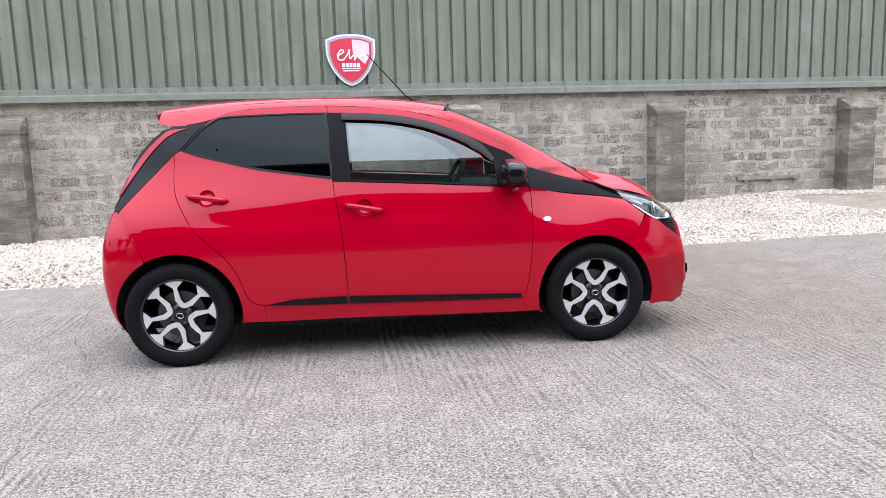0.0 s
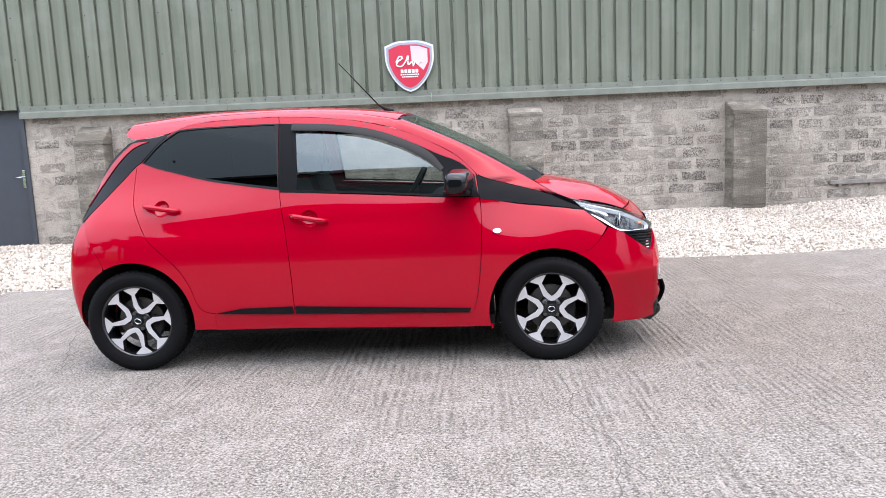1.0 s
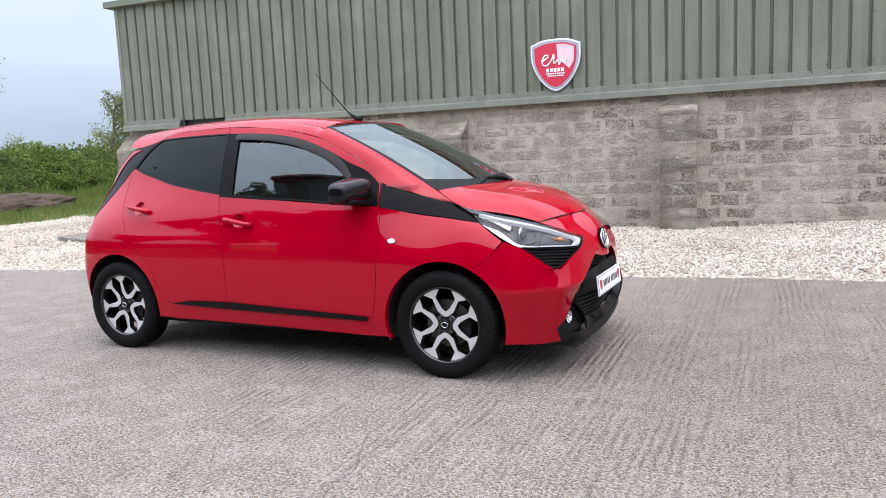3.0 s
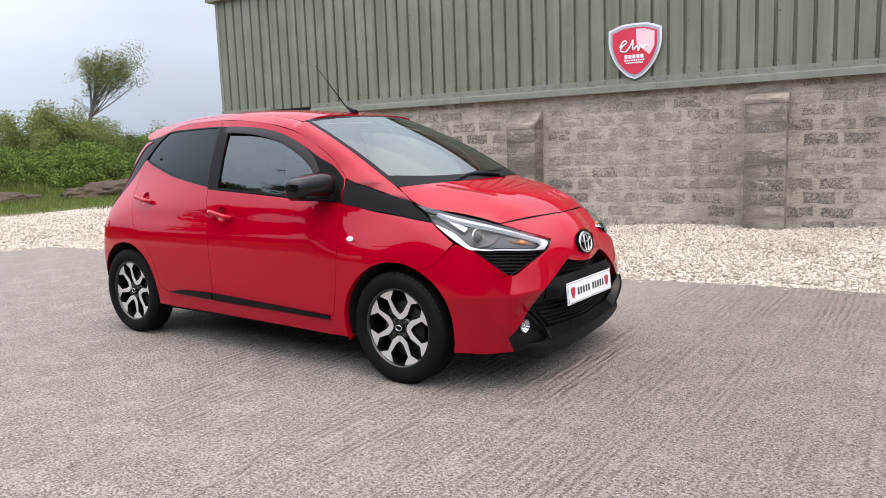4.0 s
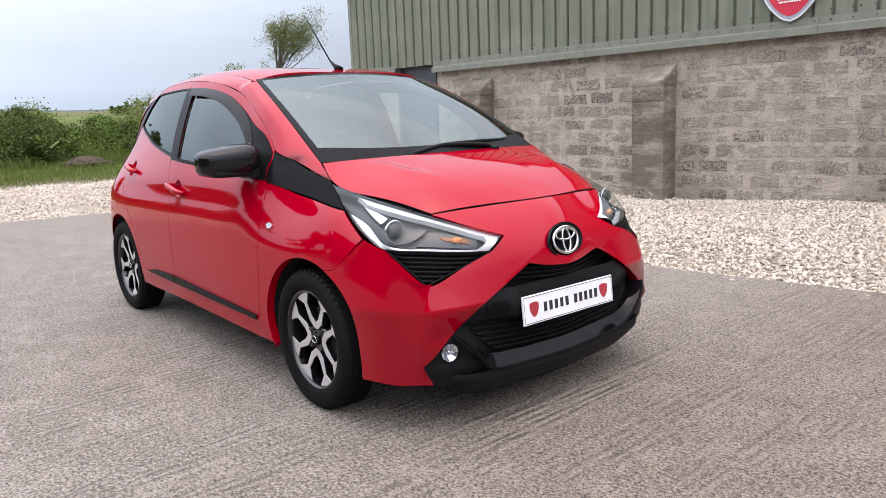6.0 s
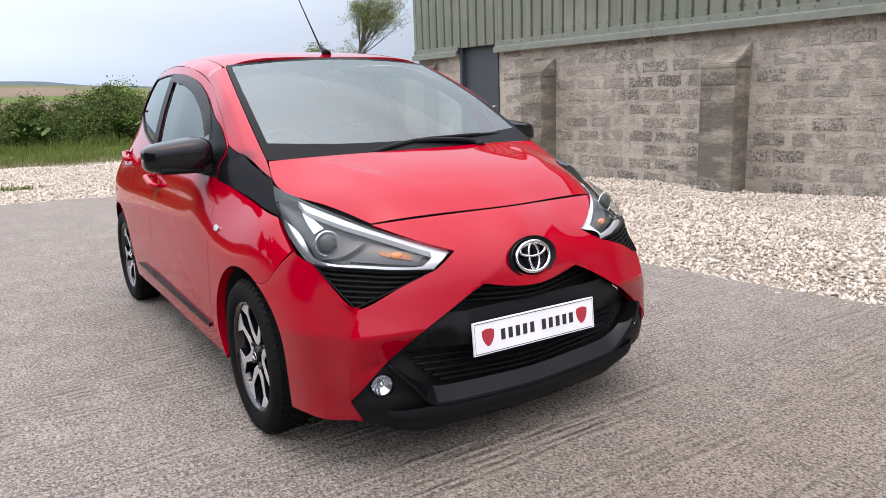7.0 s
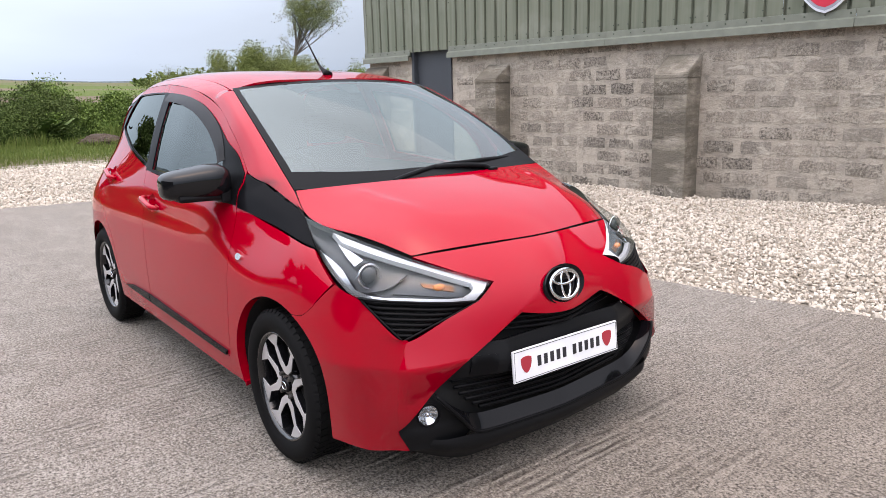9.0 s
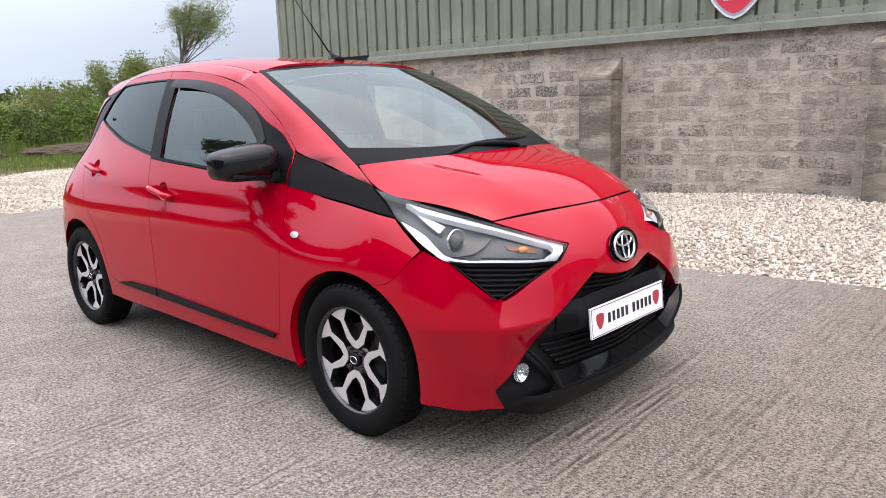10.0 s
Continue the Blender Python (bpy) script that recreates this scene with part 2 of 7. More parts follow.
def field_ground():
    m = Nodes("fields")
    p = m.world_pos()
    near = m.noise(p, 1.2, 5, 0.65)
    far = m.noise(m.world_pos(scale=(0.012, 0.004, 1)), 1.0, 1)
    c = m.mix(m.remap(near, 0.3, 0.7), (0.06, 0.09, 0.022), (0.115, 0.15, 0.043))
    c = m.mix(m.remap(near, 0.62, 0.75, 0, 0.6), c, (0.17, 0.15, 0.07))
    c = m.mix(m.remap(far, 0.5, 0.53), c, (0.15, 0.115, 0.085))
    m.put("Base Color", c).put("Roughness", 0.95).put("Specular IOR Level", 0.1)
    m.bump(m.noise(p, 9.0, 4, 0.7), 0.8, 0.05)
    return m.mat


def glass(name, colour, alpha_mix):
    """Thin tinted pane with a mirror-like skin; alpha_mix: its gloss seen straight on."""
    m = Nodes(name)
    n, l = m.n, m.l
    out = n["Material Output"]
    tr = n.new("ShaderNodeBsdfTransparent")
    tr.inputs[0].default_value = (*colour, 1)
    gl = n.new("ShaderNodeBsdfGlossy")
    gl.inputs["Roughness"].default_value = 0.01
    gl.inputs["Color"].default_value = (0.90, 1.0, 0.98, 1)
    lw = n.new("ShaderNodeLayerWeight")
    lw.inputs[0].default_value = 0.5
    fr = m.math("ADD", m.math("MULTIPLY", m.math("POWER", lw.outputs["Facing"], 4.5), 0.9 - alpha_mix), alpha_mix)
    mx = n.new("ShaderNodeMixShader")
    l.new(fr, mx.inputs[0])
    l.new(tr.outputs[0], mx.inputs[1])
    l.new(gl.outputs[0], mx.inputs[2])
    l.new(mx.outputs[0], out.inputs[0])
    n.remove(m.bsdf)
    return m.mat


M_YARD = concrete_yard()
M_MORTAR = block_material("wall_mortar", (0.40, 0.345, 0.285), (0.54, 0.475, 0.40), "mortar")
M_BLOCK = block_material("concrete_block", (0.34, 0.29, 0.24), (0.46, 0.40, 0.335), "object")
M_BLOCK_REST = block_material("concrete_blocks", (0.34, 0.29, 0.24), (0.46, 0.40, 0.335), "island")
M_BUTTRESS = block_material("buttress_mortar", (0.29, 0.255, 0.205), (0.42, 0.375, 0.31), "mortar", True)
M_BLOCK_DAMP = block_material("stained_block", (0.25, 0.22, 0.18), (0.37, 0.33, 0.275), "object", True)
M_CLAD = cladding_green()
M_FLASH = plain("green_flashing", (0.162, 0.176, 0.14), 0.45, 0.0, vary=0.14)
M_SCREW = plain("screw_head", (0.055, 0.07, 0.05), 0.5)
M_STONE = by_island("limestone_chips", ((0.47, 0.40, 0.325), (0.70, 0.63, 0.55), (0.25, 0.205, 0.155), (0.50, 0.435, 0.355)))
M_GRAVELBED = block_material("gravel_bed", (0.23, 0.195, 0.155), (0.36, 0.31, 0.25), "mortar")
M_DOOR = plain("grey_door_paint", (0.045, 0.052, 0.062), 0.45)
M_FIELD = field_ground()
M_SOIL = by_island("soil", ((0.06, 0.042, 0.03), (0.078, 0.055, 0.04), (0.045, 0.032, 0.023), (0.10, 0.077, 0.058)), 0.97, 14.0, 1.0, 0.06)
M_LEAF = leaf_material("hedge_leaves", ((0.042, 0.070, 0.018), (0.070, 0.112, 0.028), (0.11, 0.16, 0.044), (0.066, 0.085, 0.026)))
M_LEAF_PALE = leaf_material("willow_leaves", ((0.105, 0.135, 0.04), (0.155, 0.19, 0.058), (0.215, 0.245, 0.085), (0.12, 0.14, 0.046)))
M_GRASS = leaf_material("grass_blades", ((0.065, 0.105, 0.02), (0.105, 0.155, 0.032), (0.17, 0.19, 0.06), (0.095, 0.115, 0.032)))
M_BARK = plain("bark", (0.10, 0.085, 0.07), 0.9, grain=0.6, grain_scale=30, vary=0.3)
M_WOOD = plain("weathered_board", (0.22, 0.2, 0.175), 0.85, grain=0.5, grain_scale=60, vary=0.3)
M_CRACK = plain("crack_dirt", (0.09, 0.082, 0.074), 0.95)

# ---- mesh helpers ----
def ease(a, b, x):
    t = max(0.0, min(1.0, (x - a) / (b - a)))
    return t * t * (3 - 2 * t)


def fill_nose(p):
    """Fuller corners of the car's nose beside the badge: forwards and outwards."""
    x, y, z = p
    a = abs(y)
    if not (1.2 < x < 2.05 and 0.12 < a < 0.72 and z < 1.02):
        return Vector(p)
    w = ease(1.25, 1.56, x) * ease(0.14, 0.46, a) * (1 - ease(0.60, 0.71, a)) * ease(0.20, 0.36, z)
    return Vector((x + 0.032 * w, y + math.copysign(0.027 * w, y), z + 0.007 * w))


def fill_normal(p, n):
    """Turns the normal n at p as fill_nose bends the surface."""
    e, c = 1e-4, fill_nose(p)
    cols = [(fill_nose(Vector(p) + d) - c) / e for d in (Vector((e, 0, 0)), Vector((0, e, 0)), Vector((0, 0, e)))]
    j = Matrix(cols).transposed()
    return (j.inverted_safe().transposed() @ Vector(n)).normalized()


def mesh_of(bm, name, smooth=False):
    me = bpy.data.meshes.new(name)
    bmesh.ops.recalc_face_normals(bm, faces=bm.faces[:])
    bm.to_mesh(me)
    bm.free()
    if smooth:
        me.polygons.foreach_set("use_smooth", [True] * len(me.polygons))
    return me


def part(name, bm, material, parent=None, label="", smooth=False, m=None):
    """Links a bmesh (or a ready mesh) as one mesh object under a thing or a part."""
    me = bm if isinstance(bm, bpy.types.Mesh) else mesh_of(bm, name, smooth)
    if material and not me.materials:
        me.materials.append(material)
    ob = new(name, me)
    if m is not None:
        ob.matrix_basis = m
    if parent is not None:
        ob.parent = parent
    if label:
        ob["label"] = label
    return ob


def thing(name, label, category, group="", kind="", m=None):
    ob = tagged(new(name), label, category, group, kind)
    if m is not None:
        ob.matrix_basis = m
    return ob


def add_box(bm, x0, x1, y0, y1, z0, z1, bevel=0.0, m=None):
    r = bmesh.ops.create_cube(bm, size=1.0)
    vs = r["verts"]
    for v in vs:
        v.co = Vector(((x0 + x1) / 2 + v.co.x * (x1 - x0), (y0 + y1) / 2 + v.co.y * (y1 - y0), (z0 + z1) / 2 + v.co.z * (z1 - z0)))
    if bevel:
        es = list({e for v in vs for e in v.link_edges})
        out = bmesh.ops.bevel(bm, geom=es, offset=bevel, segments=2, affect="EDGES", profile=0.6)
        vs = list({v for f in out["faces"] for v in f.verts} | {v for v in vs if v.is_valid})
    if m is not None:
        bmesh.ops.transform(bm, matrix=m, verts=[v for v in vs if v.is_valid])
    return vs


def box(x0, x1, y0, y1, z0, z1, bevel=0.0):
    bm = bmesh.new()
    add_box(bm, x0, x1, y0, y1, z0, z1, bevel)
    return bm


def prism(outline, y0, y1):
    """Outline in (x, z), stretched from y0 to y1."""
    bm = bmesh.new()
    a = [bm.verts.new((x, y0, z)) for x, z in outline]
    b = [bm.verts.new((x, y1, z)) for x, z in outline]
    bm.faces.new(a)
    bm.faces.new(b[::-1])
    for i in range(len(a)):
        j = (i + 1) % len(a)
        bm.faces.new((a[i], b[i], b[j], a[j]))
    return bm


def tube(points, radius, sides=8, closed=False, cap=True, bend=True):
    """A round bar along points; radius a number or one per point."""
    bm = bmesh.new()
    pts = [fill_nose(p) if bend else Vector(p) for p in points]
    rad = radius if isinstance(radius, (list, tuple)) else [radius] * len(pts)
    rings = []
    up = Vector((0, 0, 1))
    for i, p in enumerate(pts):
        if closed:
            t = pts[(i + 1) % len(pts)] - pts[i - 1]
        else:
            t = pts[min(i + 1, len(pts) - 1)] - pts[max(i - 1, 0)]
        t.normalize()
        side = t.cross(up)
        if side.length < 0.05:
            side = t.cross(Vector((0, 1, 0)))
        side.normalize()
        over = side.cross(t).normalized()
        rings.append([bm.verts.new(p + rad[i] * (math.cos(a) * side + math.sin(a) * over)) for a in [2 * math.pi * k / sides for k in range(sides)]])
    n = len(rings)
    for i in range(n if closed else n - 1):
        a, b = rings[i], rings[(i + 1) % n]
        for k in range(sides):
            bm.faces.new((a[k], a[(k + 1) % sides], b[(k + 1) % sides], b[k]))
    if cap and not closed:
        bm.faces.new(rings[0][::-1])
        bm.faces.new(rings[-1])
    return bm


def scatter_mesh(name, verts, faces, places):
    """One mesh of many small copies. places: rows of 4x3 (three axes and a position)."""
    v, f, p = np.array(verts, dtype=np.float64), np.array(faces), np.array(places)
    k, nv = len(p), len(v)
    allv = np.einsum("vj,kjc->kvc", v, p[:, :3, :]) + p[:, None, 3, :]
    allf = f[None, :, :] + (np.arange(k) * nv)[:, None, None]
    me = bpy.data.meshes.new(name)
    w = f.shape[1]
    me.vertices.add(k * nv)
    me.vertices.foreach_set("co", allv.reshape(-1))
    me.loops.add(k * len(f) * w)
    me.loops.foreach_set("vertex_index", allf.reshape(-1).astype(np.int32))
    me.polygons.add(k * len(f))
    me.polygons.foreach_set("loop_start", (np.arange(k * len(f)) * w).astype(np.int32))
    me.update(calc_edges=True)
    return me


def random_axes(rng, k, size, flat=1.0):
    """k random turns, with sizes, as rows of three axes."""
    q = rng.normal(size=(k, 4))
    q /= np.linalg.norm(q, axis=1)[:, None]
    a, b, c, d = q.T
    r = np.stack([np.stack([1 - 2 * (c * c + d * d), 2 * (b * c - a * d), 2 * (b * d + a * c)], 1),
                  np.stack([2 * (b * c + a * d), 1 - 2 * (b * b + d * d), 2 * (c * d - a * b)], 1),
                  np.stack([2 * (b * d - a * c), 2 * (c * d + a * b), 1 - 2 * (b * b + c * c)], 1)], 1)
    r = r * np.array(size)[:, None, None]
    r[:, :, 2] *= flat
    return r


# ---- ground ----
WALL_TURN = 4.5
WALL = pose(0, 0, 0, 0, 0, WALL_TURN)          # wall frame: s along the wall, n away from the yard
WALL_N, FRONT_N = 6.31, 5.99                   # wall face, buttress face


def land(x, y):
    """Height of the open ground: it climbs gently away behind the yard."""
    r = math.hypot(x, y)
    low = max(0.0, min(1.0, (math.degrees(math.atan2(y, -x)) - 5.0) / 8.0)) if y > 0 else 0.0
    return -0.06 + (max(0.0, r - 16.0) * 0.032 - max(0.0, r - 45.0) * 0.0085 * low) * max(0.0, min(1.0, -x / (r + 0.1) * 1.6))


def make_ground():
    bm = bmesh.new()
    radii = [0, 6, 10, 14, 17, 20, 24, 28, 34, 42, 55, 75, 110, 170, 280, 450, 750, 1300]
    count = 96
    rings = []
    for r in radii[1:]:
        ring = []
        for k in range(count):
            a = 2 * math.pi * k / count
            x, y = r * math.cos(a), r * math.sin(a)
            ring.append(bm.verts.new((x, y, land(x, y))))
        rings.append(ring)
    mid = bm.verts.new((0, 0, land(0, 0)))
    for k in range(count):
        bm.faces.new((mid, rings[0][k], rings[0][(k + 1) % count]))
    for a, b in zip(rings, rings[1:]):
        for k in range(count):
            bm.faces.new((a[k], b[k], b[(k + 1) % count], a[(k + 1) % count]))
    ob = part("ground", bm, M_FIELD, smooth=True)
    tagged(ob, "green fields with rough grass rising to the horizon", "ground", kind="structure")


make_ground()


def yard_edge(s):
    """n of the edge between the concrete and the gravel along the wall."""
    return 2.16 + 0.05 * math.sin(s * 0.9) + 0.03 * math.sin(s * 2.7 + 1) + 0.0197 * s


def left_edge(y):
    return -7.15 + 0.12 * (y - 0.5) + 0.06 * math.sin(y * 1.7)


def to_wall(x, y):
    c, s = math.cos(radians(WALL_TURN)), math.sin(radians(WALL_TURN))
    return c * x + s * y, -s * x + c * y


def make_yard():
    bm = bmesh.new()
    ring = []
    for k in range(41):
        s = -7.0 + k * 0.6
        p = WALL @ Vector((s, yard_edge(s) + 0.12, 0))
        ring.append((p.x, p.y))
    ring += [(40, 3), (40, -30), (-12, -30)]
    for k in range(24):
        y = -29 + k * 1.3
        if y < 1.2:
            ring.append((left_edge(y) - 0.1, y))
    top = [bm.verts.new((x, y, 0)) for x, y in ring]
    low = [bm.verts.new((x, y, -0.15)) for x, y in ring]
    bm.faces.new(top)
    for i in range(len(top)):
        j = (i + 1) % len(top)
        bm.faces.new((top[i], low[i], low[j], top[j]))
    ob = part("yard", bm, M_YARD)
    return tagged(ob, "worn grey brushed concrete yard with cracks", "yard", kind="structure")


yard = make_yard()


def bed_height(s, n):
    """Top of the gravel bed in the wall frame."""
    base = max(0.0, 0.03 + 0.017 * s) if s > -6 else 0.0
    t = max(0.0, min(1.0, (n - 2.1) / 4.2))
    return -0.028 + base * t + 0.02 * math.sin(1.9 * s + n) * math.sin(1.3 * n) * min(1, t * 4)


def in_gravel(x, y):
    s, n = to_wall(x, y)
    if n > WALL_N - 0.02 and s > -7.57:
        return False
    if s > -7.0 and n < yard_edge(s) + 0.0:
        return False
    if x > left_edge(y) and n < yard_edge(s) + 0.0:
        return False
    if x > 6.7 and n > 3.4 + 0.25 * (9 - min(x, 9)) + 0.1 * math.sin(5 * x) and n < 5.6 + 0.1 * math.sin(3 * x):
        return False
    if x < -14.6 + 0.25 * math.sin(y) + 0.15 * math.sin(3.1 * y):
        return False
    return -16 < y < 16


def make_gravel():
    bm = bmesh.new()
    step = 0.4
    grid = {}
    for i in range(-40, 44):
        for j in range(-42, 44):
            x, y = i * step, j * step
            s, n = to_wall(x, y)
            grid[i, j] = bm.verts.new((x, y, bed_height(s, n)))
    for i in range(-40, 43):
        for j in range(-42, 43):
            cx, cy = (i + 0.5) * step, (j + 0.5) * step
            s, n = to_wall(cx, cy)
            if (n > 1.9 or cx < -6.6) and (n < 7.0 or s < -6.8) and cx > -15.2:
                bm.faces.new((grid[i, j], grid[i + 1, j], grid[i + 1, j + 1], grid[i, j + 1]))
    bmesh.ops.delete(bm, geom=[v for v in bm.verts if not v.link_faces], context="VERTS")
    ob = part("gravel_bed", bm, M_GRAVELBED, smooth=True)
    tagged(ob, "packed bed of pale crushed limestone beside the wall", "gravel", kind="structure")
    # loose stones
    rng = np.random.default_rng(7)
    base = np.array([(x, y, z) for x in (-1, 1) for y in (-1, 1) for z in (-1, 1)]) * 0.72
    faces = [[0, 1, 3, 2], [4, 6, 7, 5], [0, 4, 5, 1], [2, 3, 7, 6], [0, 2, 6, 4], [1, 5, 7, 3]]
    for batch in range(4):
        shape = base * (1 + rng.uniform(-0.42, 0.42, size=base.shape))
        places = []
        for (x0, x1, y0, y1, k, lo, hi) in ((-1, 9.5, 1.7, 7.4, 20000, 0.006, 0.0165), (-7.5, -1, 1.6, 6.6, 8500, 0.008, 0.020), (-15, -7, -9, 14, 20000, 0.009, 0.023), (9.5, 16, 2, 8, 1500, 0.016, 0.034)):
            xs, ys = rng.uniform(x0, x1, k), rng.uniform(y0, y1, k)
            sz = rng.uniform(lo, hi, k) * rng.uniform(0.7, 1.25, k)
            ax = random_axes(rng, k, sz, 1.0)
            for a, x, y, r in zip(ax, xs, ys, sz):
                if in_gravel(x, y):
                    s, n = to_wall(x, y)
                    places.append(np.vstack([a * np.array([1.35, 0.95, 0.55])[:, None], [[x, y, bed_height(s, n) + r * rng.uniform(0.1, 0.8)]]]))
        me = scatter_mesh("limestone_gravel", shape, faces, places)
        ob = part("limestone_gravel", me, M_STONE)
        tagged(ob, "loose pale limestone chippings along the wall", "gravel", kind="stuff")


make_gravel()

# ---- the farm building ----
wall_main = tagged(new("wall_north"), "weathered concrete block wall smeared with mortar", "wall", kind="structure")
wall_main.matrix_basis = WALL
DOOR_S0, DOOR_S1, DOOR_TOP = -6.328, -5.473, 2.035


def make_wall_mass():
    bm = bmesh.new()
    for s0, s1, z0, z1 in ((-7.595, DOOR_S0 - 0.06, -0.3, 1.93), (DOOR_S1 + 0.06, 16.0, -0.3, 1.93)):
        add_box(bm, s0, s1, WALL_N, WALL_N + 0.22, z0, z1)
    part("mortar_face", bm, M_MORTAR, wall_main, "pale smeared mortar")
    bm = bmesh.new()
    add_box(bm, -7.595, -7.375, WALL_N + 0.22, 16.0, -0.3, 1.93)
    part("side_wall", bm, M_MORTAR, wall_main, "plain block side wall")


make_wall_mass()

BUTTRESS = ((-7.346, 0.61, 1.50, 1.80), (-4.383, 0.446, 1.50, 1.72), (-1.311, 0.46, 1.47, 1.70), (1.975, 0.495, 1.64, 1.74), (5.288, 0.51, 1.54, 1.70), (8.783, 0.525, 1.54, 1.71), (12.05, 0.50, 1.54, 1.71))


def make_buttress(s, width, low, high):
    ob = tagged(new("buttress"), "stained concrete block buttress with a sloping cap", "buttress", "buttresses along the wall", "structure")
    ob.matrix_basis = WALL
    bm = bmesh.new()
    add_box(bm, s - width / 2 + 0.009, s + width / 2 - 0.009, FRONT_N + 0.003, WALL_N, -0.3, low - 0.05)
    part("core", bm, M_BUTTRESS, ob)
    rng = random.Random(int(s * 100))
    z, row = -0.04, 0
    while z < low - 0.12:
        top = min(z + 0.172, low - 0.05)
        cuts = [s - width / 2, s + width / 2] if row % 2 else [s - width / 2, s + rng.uniform(-0.06, 0.06), s + width / 2]
        for a, b in zip(cuts, cuts[1:]):
            if rng.random() < 0.45:
                continue
            bm = box(a + rng.uniform(0.006, 0.03), b - rng.uniform(0.006, 0.03), FRONT_N - 0.004 * rng.random(), WALL_N - 0.002, z + rng.uniform(0.008, 0.024), top - rng.uniform(0.004, 0.02), 0.005)
            part("block", bm, M_BLOCK_DAMP, ob)
        z, row = z + 0.18, row + 1
    cap = prism([(FRONT_N - 0.004, low - 0.06), (FRONT_N - 0.004, low), (WALL_N - 0.002, high), (WALL_N - 0.002, low - 0.06)], s - width / 2 - 0.003, s + width / 2 + 0.003)
    for v in cap.verts:
        v.co = Vector((v.co.y, v.co.x, v.co.z))
    bmesh.ops.bevel(cap, geom=cap.edges[:], offset=0.012, segments=2, affect="EDGES")
    part("cap", cap, M_BUTTRESS, ob, "sloping mortar cap")


for row in BUTTRESS:
    make_buttress(*row)


SEAMS = (-7.60, -6.53, -5.46, -4.394, -3.341, -2.281, -1.202, -0.119, 0.953, 2.038, 3.13, 4.254, 5.386, 6.552, 7.707, 8.863, 10.02, 11.18, 12.34, 13.5, 14.66, 15.8)


def make_cladding():
    """Green box-profile sheets: each one metre wide, with narrow recessed ribs."""
    pitch, top_z, n0 = 0.220, 4.05, WALL_N - 0.06
    shed = tagged(new("wall_cladding"), "faded green corrugated steel cladding above the block wall", "cladding", kind="structure")
    shed.matrix_basis = WALL

    def sheet(count):
        prof = []
        for k in range(count):
            b = k * pitch
            prof += [(b - 0.023, 0.0), (b - 0.015, 0.042), (b + 0.015, 0.042), (b + 0.023, 0.0)]
        prof.append((count * pitch - 0.023, 0.0))
        bm = bmesh.new()
        lo = [bm.verts.new((x, y, 2.0)) for x, y in prof]
        hi = [bm.verts.new((x, y, top_z)) for x, y in prof]
        for i in range(len(prof) - 1):
            bm.faces.new((lo[i], lo[i + 1], hi[i + 1], hi[i]))
        return mesh_of(bm, "sheet")

    me = sheet(5)
    for k, (s, e) in enumerate(zip(SEAMS, SEAMS[1:])):
        part("sheet", me, M_CLAD, shed, m=pose(s, n0 + (0.003 if k % 2 else 0.0), 0) @ Matrix.Diagonal(((e - s) / (5 * pitch), 1, 1, 1)))
    # side of the shed
    for k in range(11):
        part("sheet", me, M_CLAD, shed, m=pose(-7.595, n0 + 1.1 * (k + 1), 0, 0, 0, -90))
    bm = box(-7.625, -7.555, n0 - 0.012, n0 + 0.05, 2.0, 4.05, 0.004)
    part("corner_trim", bm, M_FLASH, shed)
    # drip flashing in lengths, interrupted by the door
    for a, b in ((-7.645, DOOR_S0 - 0.05), (DOOR_S1 + 0.05, -2.4), (-2.395, 0.6), (0.605, 3.6), (3.605, 6.6), (6.605, 9.6), (9.605, 16.0)):
        bm = bmesh.new()
        prof = [(n0 - 0.006, 2.045), (n0 - 0.012, 2.043), (n0 - 0.014, 1.965), (n0 - 0.055, 1.945), (n0 - 0.06, 1.865), (n0 - 0.045, 1.862), (n0 - 0.04, 1.94), (n0 + 0.0, 1.955)]
        ends = [[bm.verts.new((x, n, z)) for n, z in prof] for x in (a, b)]
        for i in range(len(prof)):
            j = (i + 1) % len(prof)
            bm.faces.new((ends[0][i], ends[1][i], ends[1][j], ends[0][j]))
        bm.faces.new(ends[0])
        bm.faces.new(ends[1][::-1])
        part("flashing", bm, M_FLASH, shed, "green steel drip flashing")
    # screws
    head = bmesh.new()
    bmesh.ops.create_cone(head, cap_ends=True, segments=8, radius1=0.010, radius2=0.007, depth=0.008, matrix=pose(0, 0, 0, 90, 0, 0))
    me = mesh_of(head, "screw")
    rng = random.Random(4)
    for s, e in zip(SEAMS[:-2], SEAMS[1:]):
        for k in range(5):
            x = s + (e - s) * k / 5
            if DOOR_S0 - 0.1 < x < DOOR_S1 + 0.1:
                continue
            part("screw", me, M_SCREW, shed, m=pose(x + rng.uniform(-0.03, 0.03), n0 - 0.017, 2.005))
            part("screw", me, M_SCREW, shed, m=pose(x - 0.028, n0 - 0.003, 2.115))
        for z in (2.115, 2.715, 3.30):
            part("screw", me, M_SCREW, shed, m=pose(s + 0.045 + rng.uniform(-0.008, 0.008), n0 - 0.003, z))
    roof = box(-7.78, 16.0, n0 - 0.1, 18.0, 4.05, 4.15)
    ob = part("roof", roof, M_CLAD)
    ob.matrix_basis = WALL
    tagged(ob, "green steel roof of the farm building", "roof", kind="structure")


make_cladding()


